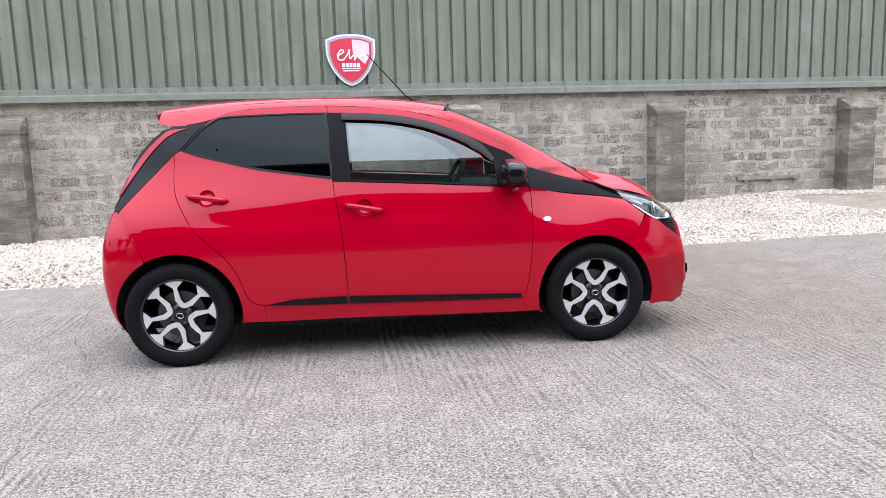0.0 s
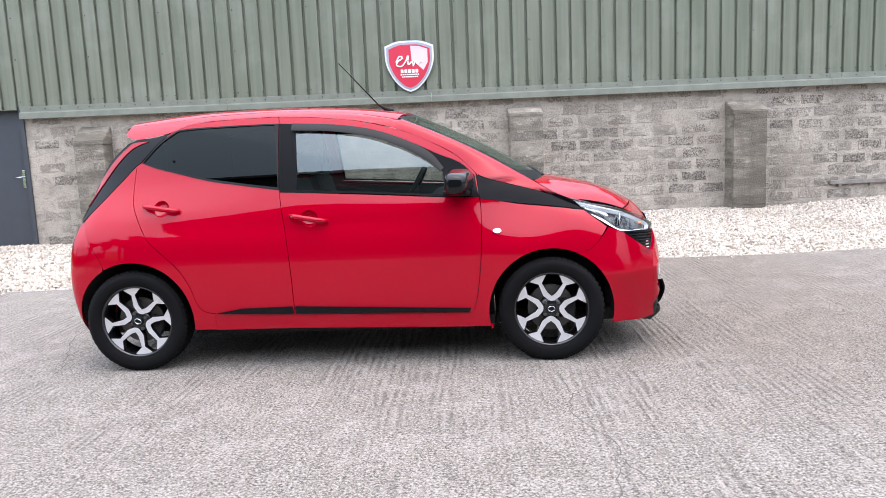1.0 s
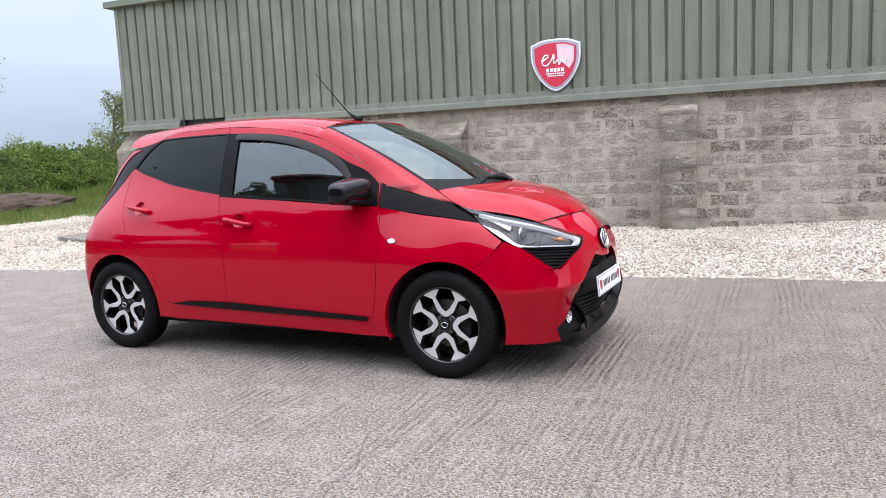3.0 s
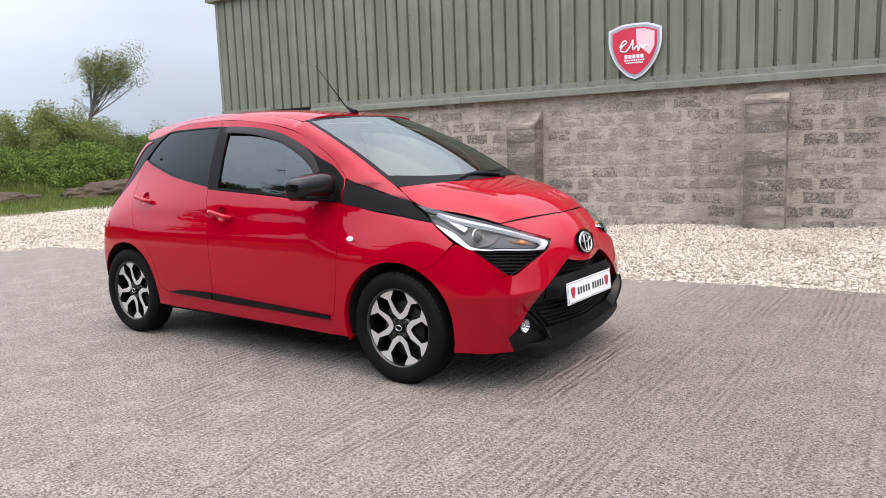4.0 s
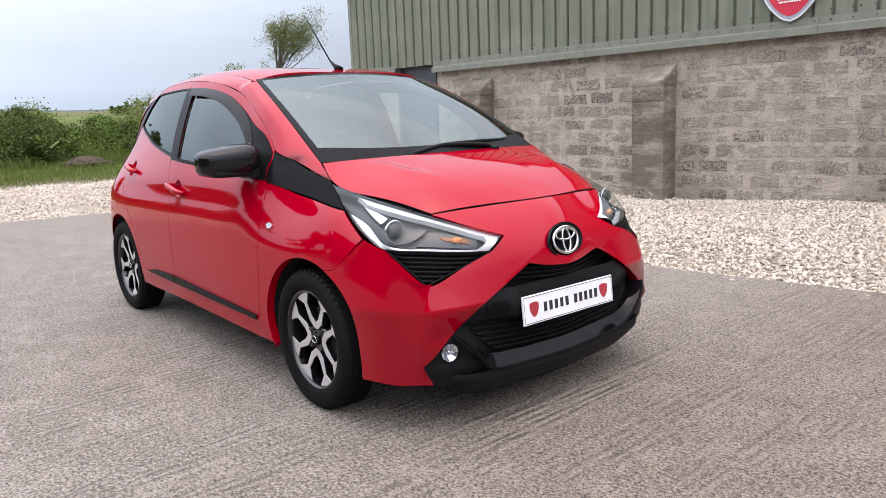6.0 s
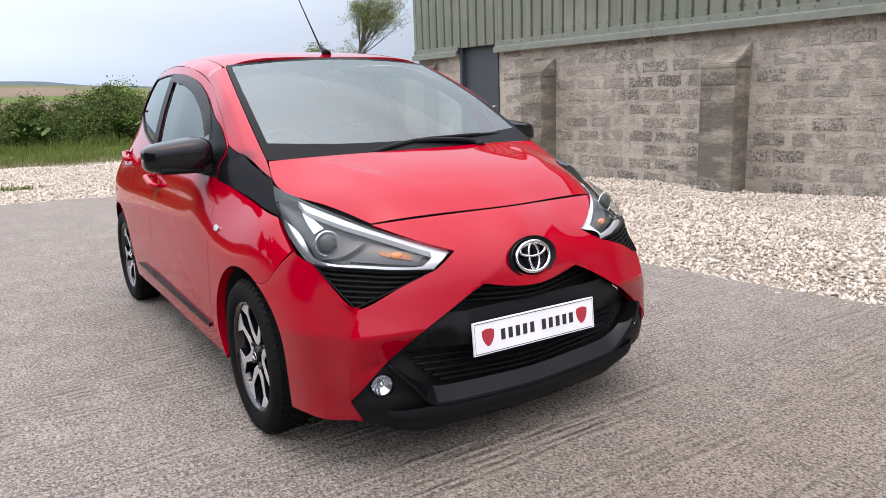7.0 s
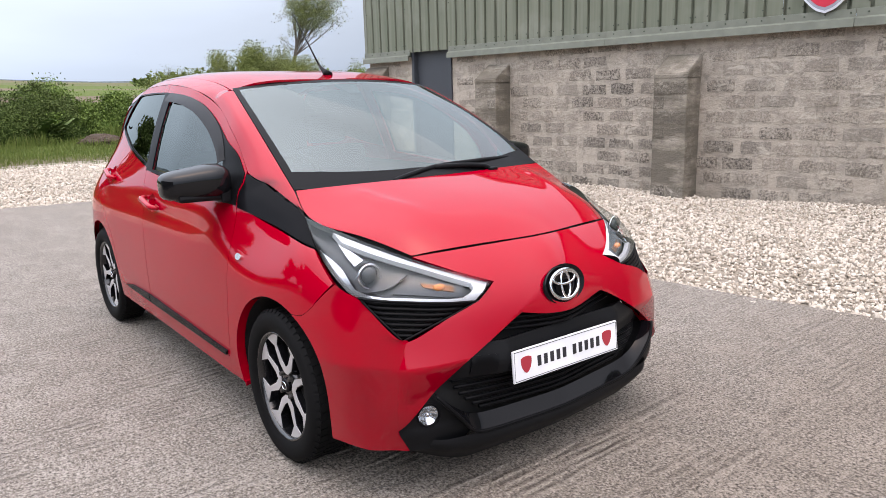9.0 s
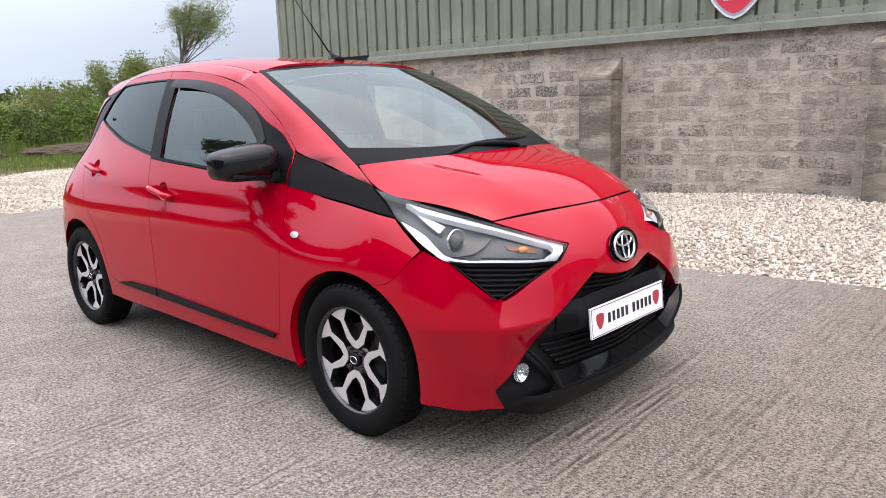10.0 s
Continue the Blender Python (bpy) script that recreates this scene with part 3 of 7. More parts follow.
def make_door():
    d = tagged(new("door_1"), "dark grey steel door closed in the block wall", "door", kind="structure")
    d.matrix_basis = WALL
    z0 = -0.05
    n = WALL_N + 0.06
    frame_bm = bmesh.new()
    add_box(frame_bm, DOOR_S0 - 0.06, DOOR_S0, WALL_N - 0.03, WALL_N + 0.16, z0, DOOR_TOP + 0.02, 0.004)
    add_box(frame_bm, DOOR_S1, DOOR_S1 + 0.06, WALL_N - 0.03, WALL_N + 0.16, z0, DOOR_TOP + 0.02, 0.004)
    add_box(frame_bm, DOOR_S0, DOOR_S1, WALL_N - 0.03, WALL_N + 0.16, DOOR_TOP - 0.02, DOOR_TOP + 0.02, 0.004)
    part("door_frame", frame_bm, M_DOOR, d)
    part("leaf", box(DOOR_S0 + 0.004, DOOR_S1 - 0.004, n, n + 0.045, z0 + 0.02, DOOR_TOP - 0.024, 0.004), M_DOOR, d)
    part("plate", box(DOOR_S1 - 0.10, DOOR_S1 - 0.055, n - 0.006, n - 0.0005, 0.86, 1.12, 0.003), M_CHROME, d, "steel handle plate")
    part("handle", tube([(DOOR_S1 - 0.078, n - 0.006, 1.02), (DOOR_S1 - 0.078, n - 0.05, 1.02), (DOOR_S1 - 0.10, n - 0.055, 1.02), (DOOR_S1 - 0.20, n - 0.055, 1.02)], 0.009), M_CHROME, d, "steel lever handle", smooth=True)


M_CHROME = plain("chrome", (0.75, 0.76, 0.78), 0.12, 1.0)
make_door()

def catmull(pts, per=6):
    """A smooth line through points, sharp only at its ends."""
    pts = [tuple(p) for p in pts]
    if len(pts) == 2:
        return pts
    out = []
    ext = [tuple(2 * a - b for a, b in zip(pts[0], pts[1]))] + pts + [tuple(2 * a - b for a, b in zip(pts[-1], pts[-2]))]
    for i in range(1, len(ext) - 2):
        p0, p1, p2, p3 = ext[i - 1:i + 3]
        for k in range(per):
            t = k / per
            out.append(tuple(0.5 * (2 * b + (c - a) * t + (2 * a - 5 * b + 4 * c - d) * t * t + (3 * b - a - 3 * c + d) * t ** 3) for a, b, c, d in zip(p0, p1, p2, p3)))
    return out + [pts[-1]]


# ---- hedge, trees and distance ----
LEAF_V = ((-0.5, 0, 0), (0.0, -0.28, 0.05), (0.5, 0, 0), (0.0, 0.28, 0.05))
LEAF_F = ((0, 1, 2, 3),)


def leaves(name, spots, size, rng, material, label, category, flat=0.6):
    """One cloud of small leaves at the spots."""
    k = len(spots)
    ax = random_axes(rng, k, rng.uniform(0.6, 1.3, k) * size)
    return scatter_mesh(name, LEAF_V, LEAF_F, np.concatenate([ax, np.array(spots)[:, None, :]], 1))


def hedge_line(t):
    """Foot of the hedge, t along it."""
    y = -26 + 56 * t
    x = -23.5 - 0.006 * (y - 2) ** 2 * (1 if y > 2 else 0.15) + 0.5 * math.sin(y * 0.7)
    return x, y


def hedge_top(y):
    """Height of the hedge at y."""
    return 1.16 + 0.14 * math.sin(y * 0.9) + 0.12 * math.sin(y * 2.3 + 1) + 0.07 * math.sin(5.1 * y) + 0.30 * math.exp(-((y - 2.6) / 1.0) ** 2) + 0.22 * math.exp(-((y - 5.3) / 0.7) ** 2) + 0.5 * max(0.0, min(1.0, (y - 9.0) / 4.0))


def bramble(y):
    """How far the brambles cover the hedge at y."""
    return max(math.exp(-((y - 4.8) / 1.3) ** 2), math.exp(-((y - 10.0) / 3.0) ** 2), math.exp(-((y - 17.0) / 3.0) ** 2))


def make_hedge():
    rng = np.random.default_rng(21)
    # inner sheet; the shade between the leaves is put into its dark colour
    core = bmesh.new()
    rows = []
    for i in range(90):
        t = i / 89
        x, y = hedge_line(t)
        h = hedge_top(y)
        z = land(x, y) - 0.05
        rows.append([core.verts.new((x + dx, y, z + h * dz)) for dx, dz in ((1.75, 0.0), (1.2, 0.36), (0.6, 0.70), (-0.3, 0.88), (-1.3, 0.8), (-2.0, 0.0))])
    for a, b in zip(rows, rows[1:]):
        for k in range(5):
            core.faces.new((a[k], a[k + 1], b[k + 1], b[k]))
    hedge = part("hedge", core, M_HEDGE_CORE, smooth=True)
    tagged(hedge, "overgrown green field hedge with brambles", "hedge", kind="stuff")
    spots, pale = [], []
    # sprays of leaves over the sloping face, dense in places and open in others
    for i in range(3000):
        x, y = hedge_line(rng.random())
        h = hedge_top(y)
        a = rng.random() ** 0.8
        dz = a ** 0.8
        out = rng.uniform(-0.05, 0.28)
        c = np.array((x + 1.75 - 2.2 * a ** 1.5 + out, y, land(x, y) + h * dz + rng.uniform(-0.05, 0.14)))
        r = rng.uniform(0.12, 0.34)
        many = pale if bramble(y) + 0.35 * math.sin(3.3 * y + 3 * dz) * math.sin(2.1 * y - 4 * dz) + rng.normal(0, 0.12) > 0.5 else spots
        k = int(40 + 190 * r)
        many.extend(c + np.clip(rng.normal(0, 0.55, (k, 3)), -1.2, 1.2) * r * np.array((0.7, 1.0, 0.8)))
    for pts, mat, size in ((spots, M_LEAF, 0.068), (pale, M_LEAF_BRIGHT, 0.085)):
        part("foliage", leaves("foliage", pts, size, rng, mat, "", ""), mat, hedge)


# near-black green standing for the shade inside the hedge
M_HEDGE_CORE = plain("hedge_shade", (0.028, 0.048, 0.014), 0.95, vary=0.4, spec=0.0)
M_LEAF_BRIGHT = leaf_material("bramble_leaves", ((0.06, 0.108, 0.02), (0.093, 0.158, 0.03), (0.15, 0.225, 0.05), (0.07, 0.105, 0.026)))
make_hedge()


def make_grass_verge():
    rng = np.random.default_rng(5)
    blade = ((-0.05, 0, 0), (0.05, 0, 0), (0.02, 0.05, 0.6), (0.0, 0.16, 1.0))
    places = []
    for _ in range(90000):
        y = rng.uniform(-12, 20)
        x = rng.uniform(-22.9, -14.3 + 0.3 * math.sin(y) + 0.2 * math.sin(3.1 * y))
        a = rng.uniform(0, 2 * math.pi)
        lush = noise.noise(Vector((x * 0.9, y * 0.55, 2.0))) + 0.5 * noise.noise(Vector((x * 2.3, y * 1.9, 5.0)))
        tall = max(0.0, min(1.0, (-x - 19.6 + 1.6 * lush) / 2.6))
        h = rng.uniform(0.05, 0.15) * (1 + 0.8 * max(0.0, lush)) + tall * rng.uniform(0.04, 0.26) * (1 + 1.4 * lush)
        if x > -15.8 and rng.random() < 0.6:
            h *= 0.4
        w = 0.07 + h * 0.55
        c, s = math.cos(a), math.sin(a)
        places.append([[w * c, w * s, 0], [-w * s, w * c, 0], [0, 0, max(0.03, h)], [x, y, land(x, y) - 0.01]])
    me = scatter_mesh("grass", blade, ((0, 1, 2, 3),), places)
    ob = part("grass", me, M_GRASS)
    tagged(ob, "rough green grass verge beyond the gravel", "grass", kind="stuff")


make_grass_verge()


def make_mound(x, y, rx, ry, h, seed):
    rng = random.Random(seed)
    bm = bmesh.new()
    bmesh.ops.create_icosphere(bm, subdivisions=5, radius=1.0)
    for v in bm.verts:
        k = 1 + 0.16 * noise.noise(v.co * 2.6 + Vector((seed, 0, 0))) + 0.09 * noise.noise(v.co * 7 + Vector((0, seed, 0))) + 0.06 * noise.noise(v.co * 15 + Vector((0, 0, seed))) + 0.05 * noise.noise(v.co * 34)
        v.co = Vector((x + v.co.x * rx * k, y + v.co.y * ry * k, land(x, y) - 0.08 + max(-0.05, v.co.z) * h * k))
    ob = part("soil_mound", bm, M_SOIL, smooth=True)
    tagged(ob, "low heap of bare brown soil in the grass", "soil mound")


make_mound(-20.3, 3.95, 0.8, 0.75, 0.34, 5)
make_mound(-20.0, 6.4, 1.0, 1.6, 0.34, 3)
make_mound(-18.8, 10.4, 1.2, 2.5, 0.55, 8)


def make_slab():
    """A broken concrete slab left on the gravel at the corner of the building."""
    bm = bmesh.new()
    bmesh.ops.create_grid(bm, x_segments=14, y_segments=7, size=0.5)
    rim = {v for e in bm.edges if len(e.link_faces) == 1 for v in e.verts}
    low = bmesh.ops.extrude_face_region(bm, geom=bm.faces[:])
    moved = [g for g in low["geom"] if isinstance(g, bmesh.types.BMVert)]
    for v in bm.verts:
        v.co.x, v.co.y = v.co.x * 1.55, v.co.y * 0.62
        v.co.x += 0.05 * noise.noise(Vector((v.co.y * 5, 1, 0)))
        v.co.y += 0.05 * noise.noise(Vector((v.co.x * 4, 7, 0)))
    for v in moved:
        v.co.z += 0.085 + 0.012 * noise.noise(v.co * 6)
    ob = part("concrete_slab", bm, M_YARD, m=pose(-8.05, 4.72, -0.03, 2, 1, -14))
    tagged(ob, "broken grey concrete slab lying on the gravel", "slab")


make_slab()


def make_weed(x, y, spread, seed):
    """A low tuft of weeds in the gravel."""
    rng = np.random.default_rng(seed)
    blade = ((-0.12, 0, 0), (0.12, 0, 0), (0.09, 0.15, 0.6), (0.0, 0.3, 1.0), (-0.09, 0.15, 0.6))
    places = []
    for _ in range(70):
        a = rng.uniform(0, 2 * math.pi)
        h = rng.uniform(0.03, 0.09)
        c, q = math.cos(a), math.sin(a)
        places.append([[h * c, h * q, 0], [-h * q, h * c, 0], [0, 0, h], [x + spread * 0.5 * rng.normal(), y + spread * rng.normal(), -0.02]])
    ob = part("weed", scatter_mesh("weed", blade, ((0, 1, 2, 3, 4),), places), M_GRASS)
    tagged(ob, "low tuft of green weeds growing in the gravel", "weed", kind="stuff")


for row in ((-10.2, -1.3, 0.16, 1), (-9.6, -1.1, 0.12, 2), (-9.55, -0.83, 0.10, 3)):
    make_weed(*row)

M_DOCK = leaf_material("dock_leaves", ((0.06, 0.115, 0.035), (0.09, 0.15, 0.05), (0.13, 0.19, 0.075), (0.07, 0.11, 0.035)))


def make_dock(x, y, s, seed):
    """A clump of broad dock leaves."""
    rng = np.random.default_rng(seed)
    leaf = ((0, -0.02, 0), (0.35, -0.20, 0.22), (0.8, -0.14, 0.42), (1.0, 0, 0.36), (0.8, 0.14, 0.42), (0.35, 0.20, 0.22), (0, 0.02, 0))
    places = []
    for k in range(46):
        a = rng.uniform(0, 2 * math.pi)
        r = s * rng.uniform(0.45, 1.0)
        c, q = math.cos(a), math.sin(a)
        places.append([[r * c, r * q, 0], [-r * q, r * c, 0], [0, 0, r * rng.uniform(0.3, 1.5)], [x + 0.16 * rng.normal(), y + 0.16 * rng.normal(), land(x, y) + rng.uniform(0.05, 0.55)]])
    me = scatter_mesh("dock_plant", leaf, ((0, 1, 2, 3, 4, 5, 6),), places)
    ob = part("dock_plant", me, M_DOCK)
    tagged(ob, "clump of broad green dock leaves at the hedge foot", "plant", kind="stuff")


for row in ((-21.4, 0.15, 0.62, 1), (-21.4, 2.55, 0.72, 2), (-21.1, -3.0, 0.45, 3)):
    make_dock(*row)


def make_tree(name, label, x, y, height, spread, lean, leaf_count, seed, bare=0.35, leaf=0.2, material=None, steep=1.0):
    """Tapered trunk, limbs and a broken crown."""
    rng = random.Random(seed)
    t = thing(name, label, "tree")
    z0 = land(x, y)
    tips = []
    trunk = [Vector((x, y, z0 - 0.1))]
    for k in range(1, 6):
        f = k / 5
        trunk.append(Vector((x + lean[0] * f * f + rng.uniform(-0.1, 0.1), y + lean[1] * f * f + rng.uniform(-0.1, 0.1), z0 + height * 0.70 * f)))
    r0 = height * 0.022
    wood = tube(trunk, [r0 * (1 - 0.14 * k) for k in range(6)], 8)
    part("trunk", wood, M_BARK, t, smooth=True)
    for k in range(15):
        f = bare + (1 - bare) * (k + rng.random()) / 15
        i = min(4, int(f * 5))
        p = trunk[i].lerp(trunk[i + 1], f * 5 - i) if i < 5 else trunk[5]
        a = rng.uniform(0, 2 * math.pi)
        length = spread * rng.uniform(0.55, 1.0) * (1.1 - 0.45 * f)
        d = Vector((math.cos(a) + 0.8 * lean[0] / height, math.sin(a) + 0.8 * lean[1] / height, steep * rng.uniform(0.35, 1.1))).normalized()
        pts = [p]
        for j in range(1, 5):
            pts.append(p + d * length * j / 4 + Vector((rng.uniform(-1, 1), rng.uniform(-1, 1), 0.4 * j / 4)) * 0.09 * length)
        part("limb", tube(pts, [r0 * 0.42 * (1 - 0.2 * j) for j in range(5)], 5), M_BARK, t, smooth=True)
        tips += [(pts[j], length * 0.36) for j in (2, 3, 4)]
        for _ in range(3):
            b = pts[rng.choice((2, 3))]
            e = b + Vector((rng.uniform(-1, 1), rng.uniform(-1, 1), rng.uniform(-0.2, 0.9))).normalized() * length * 0.4
            part("twig", tube([b, (b + e) / 2 + Vector((0, 0, 0.04 * length)), e], [r0 * 0.16, r0 * 0.11, r0 * 0.05], 4), M_BARK, t)
            tips.append((e, length * 0.30))
    nr = np.random.default_rng(seed)
    spots = []
    for _ in range(leaf_count):
        c, r = tips[rng.randrange(len(tips))]
        v = np.clip(nr.normal(0, 0.5, 3), -0.85, 0.85) * r
        spots.append((c.x + v[0], c.y + v[1], c.z + 0.7 * v[2]))
    part("crown", leaves("crown", spots, leaf, nr, None, "", ""), material or M_LEAF_PALE, t)
    return t


def make_wind_tree(x, y, seed):
    """A tree bent by the wind: a thin leaning stem, bare low limbs and a broad airy crown to lee."""
    rng = random.Random(seed)
    nr = np.random.default_rng(seed)
    t = thing("tree", "wind-bent tree with thin pale green foliage behind the hedge", "tree")
    foot = Vector((x, y, land(x, y)))
    lee, deep = Vector((0.477, 0.878, 0)), Vector((-0.878, 0.477, 0))

    def at(a, d, h):
        return foot + lee * a + deep * d + Vector((0, 0, h))

    stem = [at(0.05, 0, -0.1), at(0.15, 0, 1.2), at(0.36, 0.05, 2.7), at(0.62, 0, 3.7), at(0.86, -0.05, 4.7), at(1.12, 0, 5.7), at(1.3, 0, 6.3)]
    part("trunk", tube(catmull(stem, 3), [0.13 - 0.0062 * k for k in range(19)], 8), M_BARK, t, smooth=True)
    tips = []
    for k in range(28):
        # ends spread through an ellipsoid, thicker towards its upper side
        while True:
            u = Vector((rng.uniform(-1, 1), rng.uniform(-1, 1), rng.uniform(-0.9, 1)))
            if 0.35 < u.length < 1:
                break
        end = at(2.0 + 1.95 * u.x + 0.25 * u.z, 1.35 * u.y, 5.45 + 1.22 * u.z - 0.12 * u.x)
        i = rng.choice((2, 2, 2, 3, 3, 4))
        root = stem[i].lerp(stem[i + 1], rng.random())
        mid = root.lerp(end, 0.5) + Vector((rng.uniform(-0.15, 0.15), rng.uniform(-0.15, 0.15), rng.uniform(-0.25, 0.1)))
        line = catmull([root, mid, end], 4)
        part("limb", tube(line, [0.036 - 0.0036 * j for j in range(9)], 5), M_BARK, t, smooth=True)
        tips += [(Vector(line[j]), 0.36) for j in (5, 6, 7, 8)]
        for _ in range(3):
            b = Vector(line[rng.choice((4, 5, 6))])
            e = b + Vector((rng.uniform(-1, 1), rng.uniform(-1, 1), rng.uniform(-0.3, 0.9))).normalized() * rng.uniform(0.4, 0.8)
            part("twig", tube([b, (b + e) / 2 + Vector((0, 0, 0.03)), e], [0.014, 0.010, 0.005], 4), M_BARK, t)
            tips.append((e, 0.30))
    for _ in range(6):
        b = stem[2].lerp(stem[3], rng.random())
        e = b - lee * rng.uniform(0.3, 1.0) + Vector((0, 0, rng.uniform(0.2, 0.9)))
        part("twig", tube([b, (b + e) / 2, e], [0.018, 0.012, 0.005], 4), M_BARK, t)
        tips.append((e, 0.22))
    spots = []
    for c, r in tips:
        if c.z - foot.z > 4.35 or rng.random() < 0.25:
            spots.extend(np.array(c) + np.clip(nr.normal(0, 0.6, (60, 3)), -1.2, 1.2) * r)
    part("crown", leaves("crown", spots, 0.085, nr, None, "", ""), M_LEAF_PALE, t)


make_wind_tree(-34.05, 17.3, 14)


make_tree("tree", "sparse small tree with bare upper branches behind the hedge", -31.4, 25.4, 6.2, 1.7, (0.4, 0.5), 3600, 17, 0.4, 0.10)
make_tree("tree", "pale green tree behind the hedge", -32.5, 29.3, 6.8, 2.3, (0.2, -0.4), 8500, 19, 0.4, 0.11)


def make_shrub(x, y, r, h, count, seed, material=None):
    rng = random.Random(seed)
    s = thing("shrub", "rounded green willow shrub beyond the hedge", "shrub", "shrubs beyond the hedge")
    z0 = land(x, y)
    tips = []
    for k in range(22):
        a = rng.uniform(0, 2 * math.pi)
        q = r * math.sqrt(rng.random())
        top = Vector((x + q * math.cos(a), y + q * math.sin(a), z0 + h * (1 - 0.45 * (q / r) ** 2) * rng.uniform(0.75, 1.05)))
        foot = Vector((x + 0.25 * q * math.cos(a), y + 0.25 * q * math.sin(a), z0 - 0.1))
        part("stem", tube([foot, foot.lerp(top, 0.5) + Vector((rng.uniform(-0.2, 0.2), rng.uniform(-0.2, 0.2), 0.1)), top], [0.04, 0.025, 0.008], 4), M_BARK, s)
        tips += [(foot.lerp(top, f), 0.55) for f in (0.55, 0.7, 0.85, 0.95)]
    nr = np.random.default_rng(seed)
    spots = []
    for _ in range(int(4.5 * count)):
        c, q = tips[rng.randrange(len(tips))]
        v = np.clip(nr.normal(0, 0.5, 3), -0.8, 0.8) * q
        spots.append((c.x + v[0], c.y + v[1], c.z + v[2]))
    part("foliage", leaves("foliage", spots, 0.085, nr, None, "", ""), material or M_LEAF_PALE, s)


make_shrub(-31.5, 13.4, 2.6, 3.25, 9000, 31)
make_shrub(-33.0, 16.2, 2.6, 3.2, 8000, 32)
make_shrub(-34.5, 21.0, 2.8, 2.6, 4200, 33)
make_shrub(-30.5, 26.0, 3.0, 3.2, 4200, 36)
make_shrub(-24.1, 3.25, 0.85, 1.9, 1900, 34, M_LEAF_BRIGHT)
make_shrub(-24.0, 5.5, 0.5, 1.35, 700, 37, M_LEAF_BRIGHT)
make_shrub(-42.0, 13.5, 2.0, 2.2, 1600, 35)


def make_far():
    """Far ridge and tree belt on the horizon."""
    rng = random.Random(9)
    bm = bmesh.new()
    prev = None
    for k in range(121):
        a = radians(100 + 160 * k / 120)
        r = 1150.0
        x, y = r * math.cos(a), r * math.sin(a)
        h = land(x, y) + 1.5 + 3 * noise.noise(Vector((k * 0.11, 0, 0))) + 2 * noise.noise(Vector((k * 0.4, 3, 0))) + (5.0 if a > radians(172) else 0.0) * min(1.0, (a - radians(172)) / radians(6))
        pair = (bm.verts.new((x, y, land(x, y) - 5)), bm.verts.new((x, y, h)))
        if prev:
            bm.faces.new((prev[0], pair[0], pair[1], prev[1]))
        prev = pair
    ob = part("backdrop", bm, M_HILL, smooth=True)
    tagged(ob, "far blue-green hills on the horizon", "hills", kind="structure")
    spots = []
    nr = np.random.default_rng(3)
    for k in range(46):
        a = radians(138 + 26 * rng.random())
        r = rng.uniform(150, 230)
        x, y = r * math.cos(a), r * math.sin(a)
        hh = rng.uniform(2.0, 4.6)
        for _ in range(70):
            v = nr.normal(0, 0.5, 3)
            spots.append((x + v[0] * hh * 0.7, y + v[1] * hh * 0.7, land(x, y) + hh * 0.5 + v[2] * hh * 0.45))
    ob = part("far_trees", leaves("far_trees", spots, 1.1, nr, None, "", ""), M_LEAF)
    tagged(ob, "far belt of small trees on the skyline", "trees", kind="stuff")


def make_field():
    """A ploughed strip across the far slope."""
    bm = bmesh.new()
    rows = []
    for r in (118, 160, 210, 265, 320):
        rows.append([bm.verts.new((-r * math.cos(radians(a)), -r * math.sin(radians(a)) , land(-r * math.cos(radians(a)), -r * math.sin(radians(a))) + (0.5 if r > 118 else -1.2))) for a in [-7.5 + 0.010 * (r - 118) + 3 * k for k in range(16)]])
    for a, b in zip(rows, rows[1:]):
        for k in range(15):
            bm.faces.new((a[k], a[k + 1], b[k + 1], b[k]))
    ob = part("field", bm, M_SOIL_FAR, smooth=True)
    tagged(ob, "brown ploughed field on the far slope", "field", kind="structure")


M_SOIL_FAR = plain("ploughed_soil", (0.19, 0.15, 0.115), 0.95, vary=0.2, spec=0.0)
make_field()
M_HILL = plain("far_hills", (0.22, 0.27, 0.31), 0.95, vary=0.2, spec=0.0)
make_far()


def make_back_shed():
    """The tall shed across the yard, seen in the car's panes and paint."""
    sh = thing("farm_shed", "tall dark farm shed across the yard", "shed")
    part("wall", prism([(-9.0, -0.1), (17.0, -0.1), (17.0, 6.6), (-9.0, 6.6)], -34.0, -13.0), M_SHED, sh)
    roof = prism([(-9.3, 6.6), (17.3, 6.6), (17.3, 6.8), (-9.3, 6.8)], -34.3, -12.7)
    part("roof", roof, M_SHED_ROOF, sh)


def make_dark_strip():
    """Unseen dark strip before the shed, added to darken the paint's low reflections."""
    bm = box(-30, 40, -12.95, -8.2, -0.05, 0.012)
    bmesh.ops.subdivide_edges(bm, edges=[e for e in bm.edges if e.calc_length() > 30], cuts=30)
    for v in bm.verts:
        if v.co.y > -9:
            v.co.y += 0.12 * noise.noise(Vector((v.co.x * 0.9, 2, 0)))
    tagged(part("dark_ground_strip", bm, M_DARK_STRIP), "unseen dark ground strip added to darken reflections in the car", "lane", kind="structure")


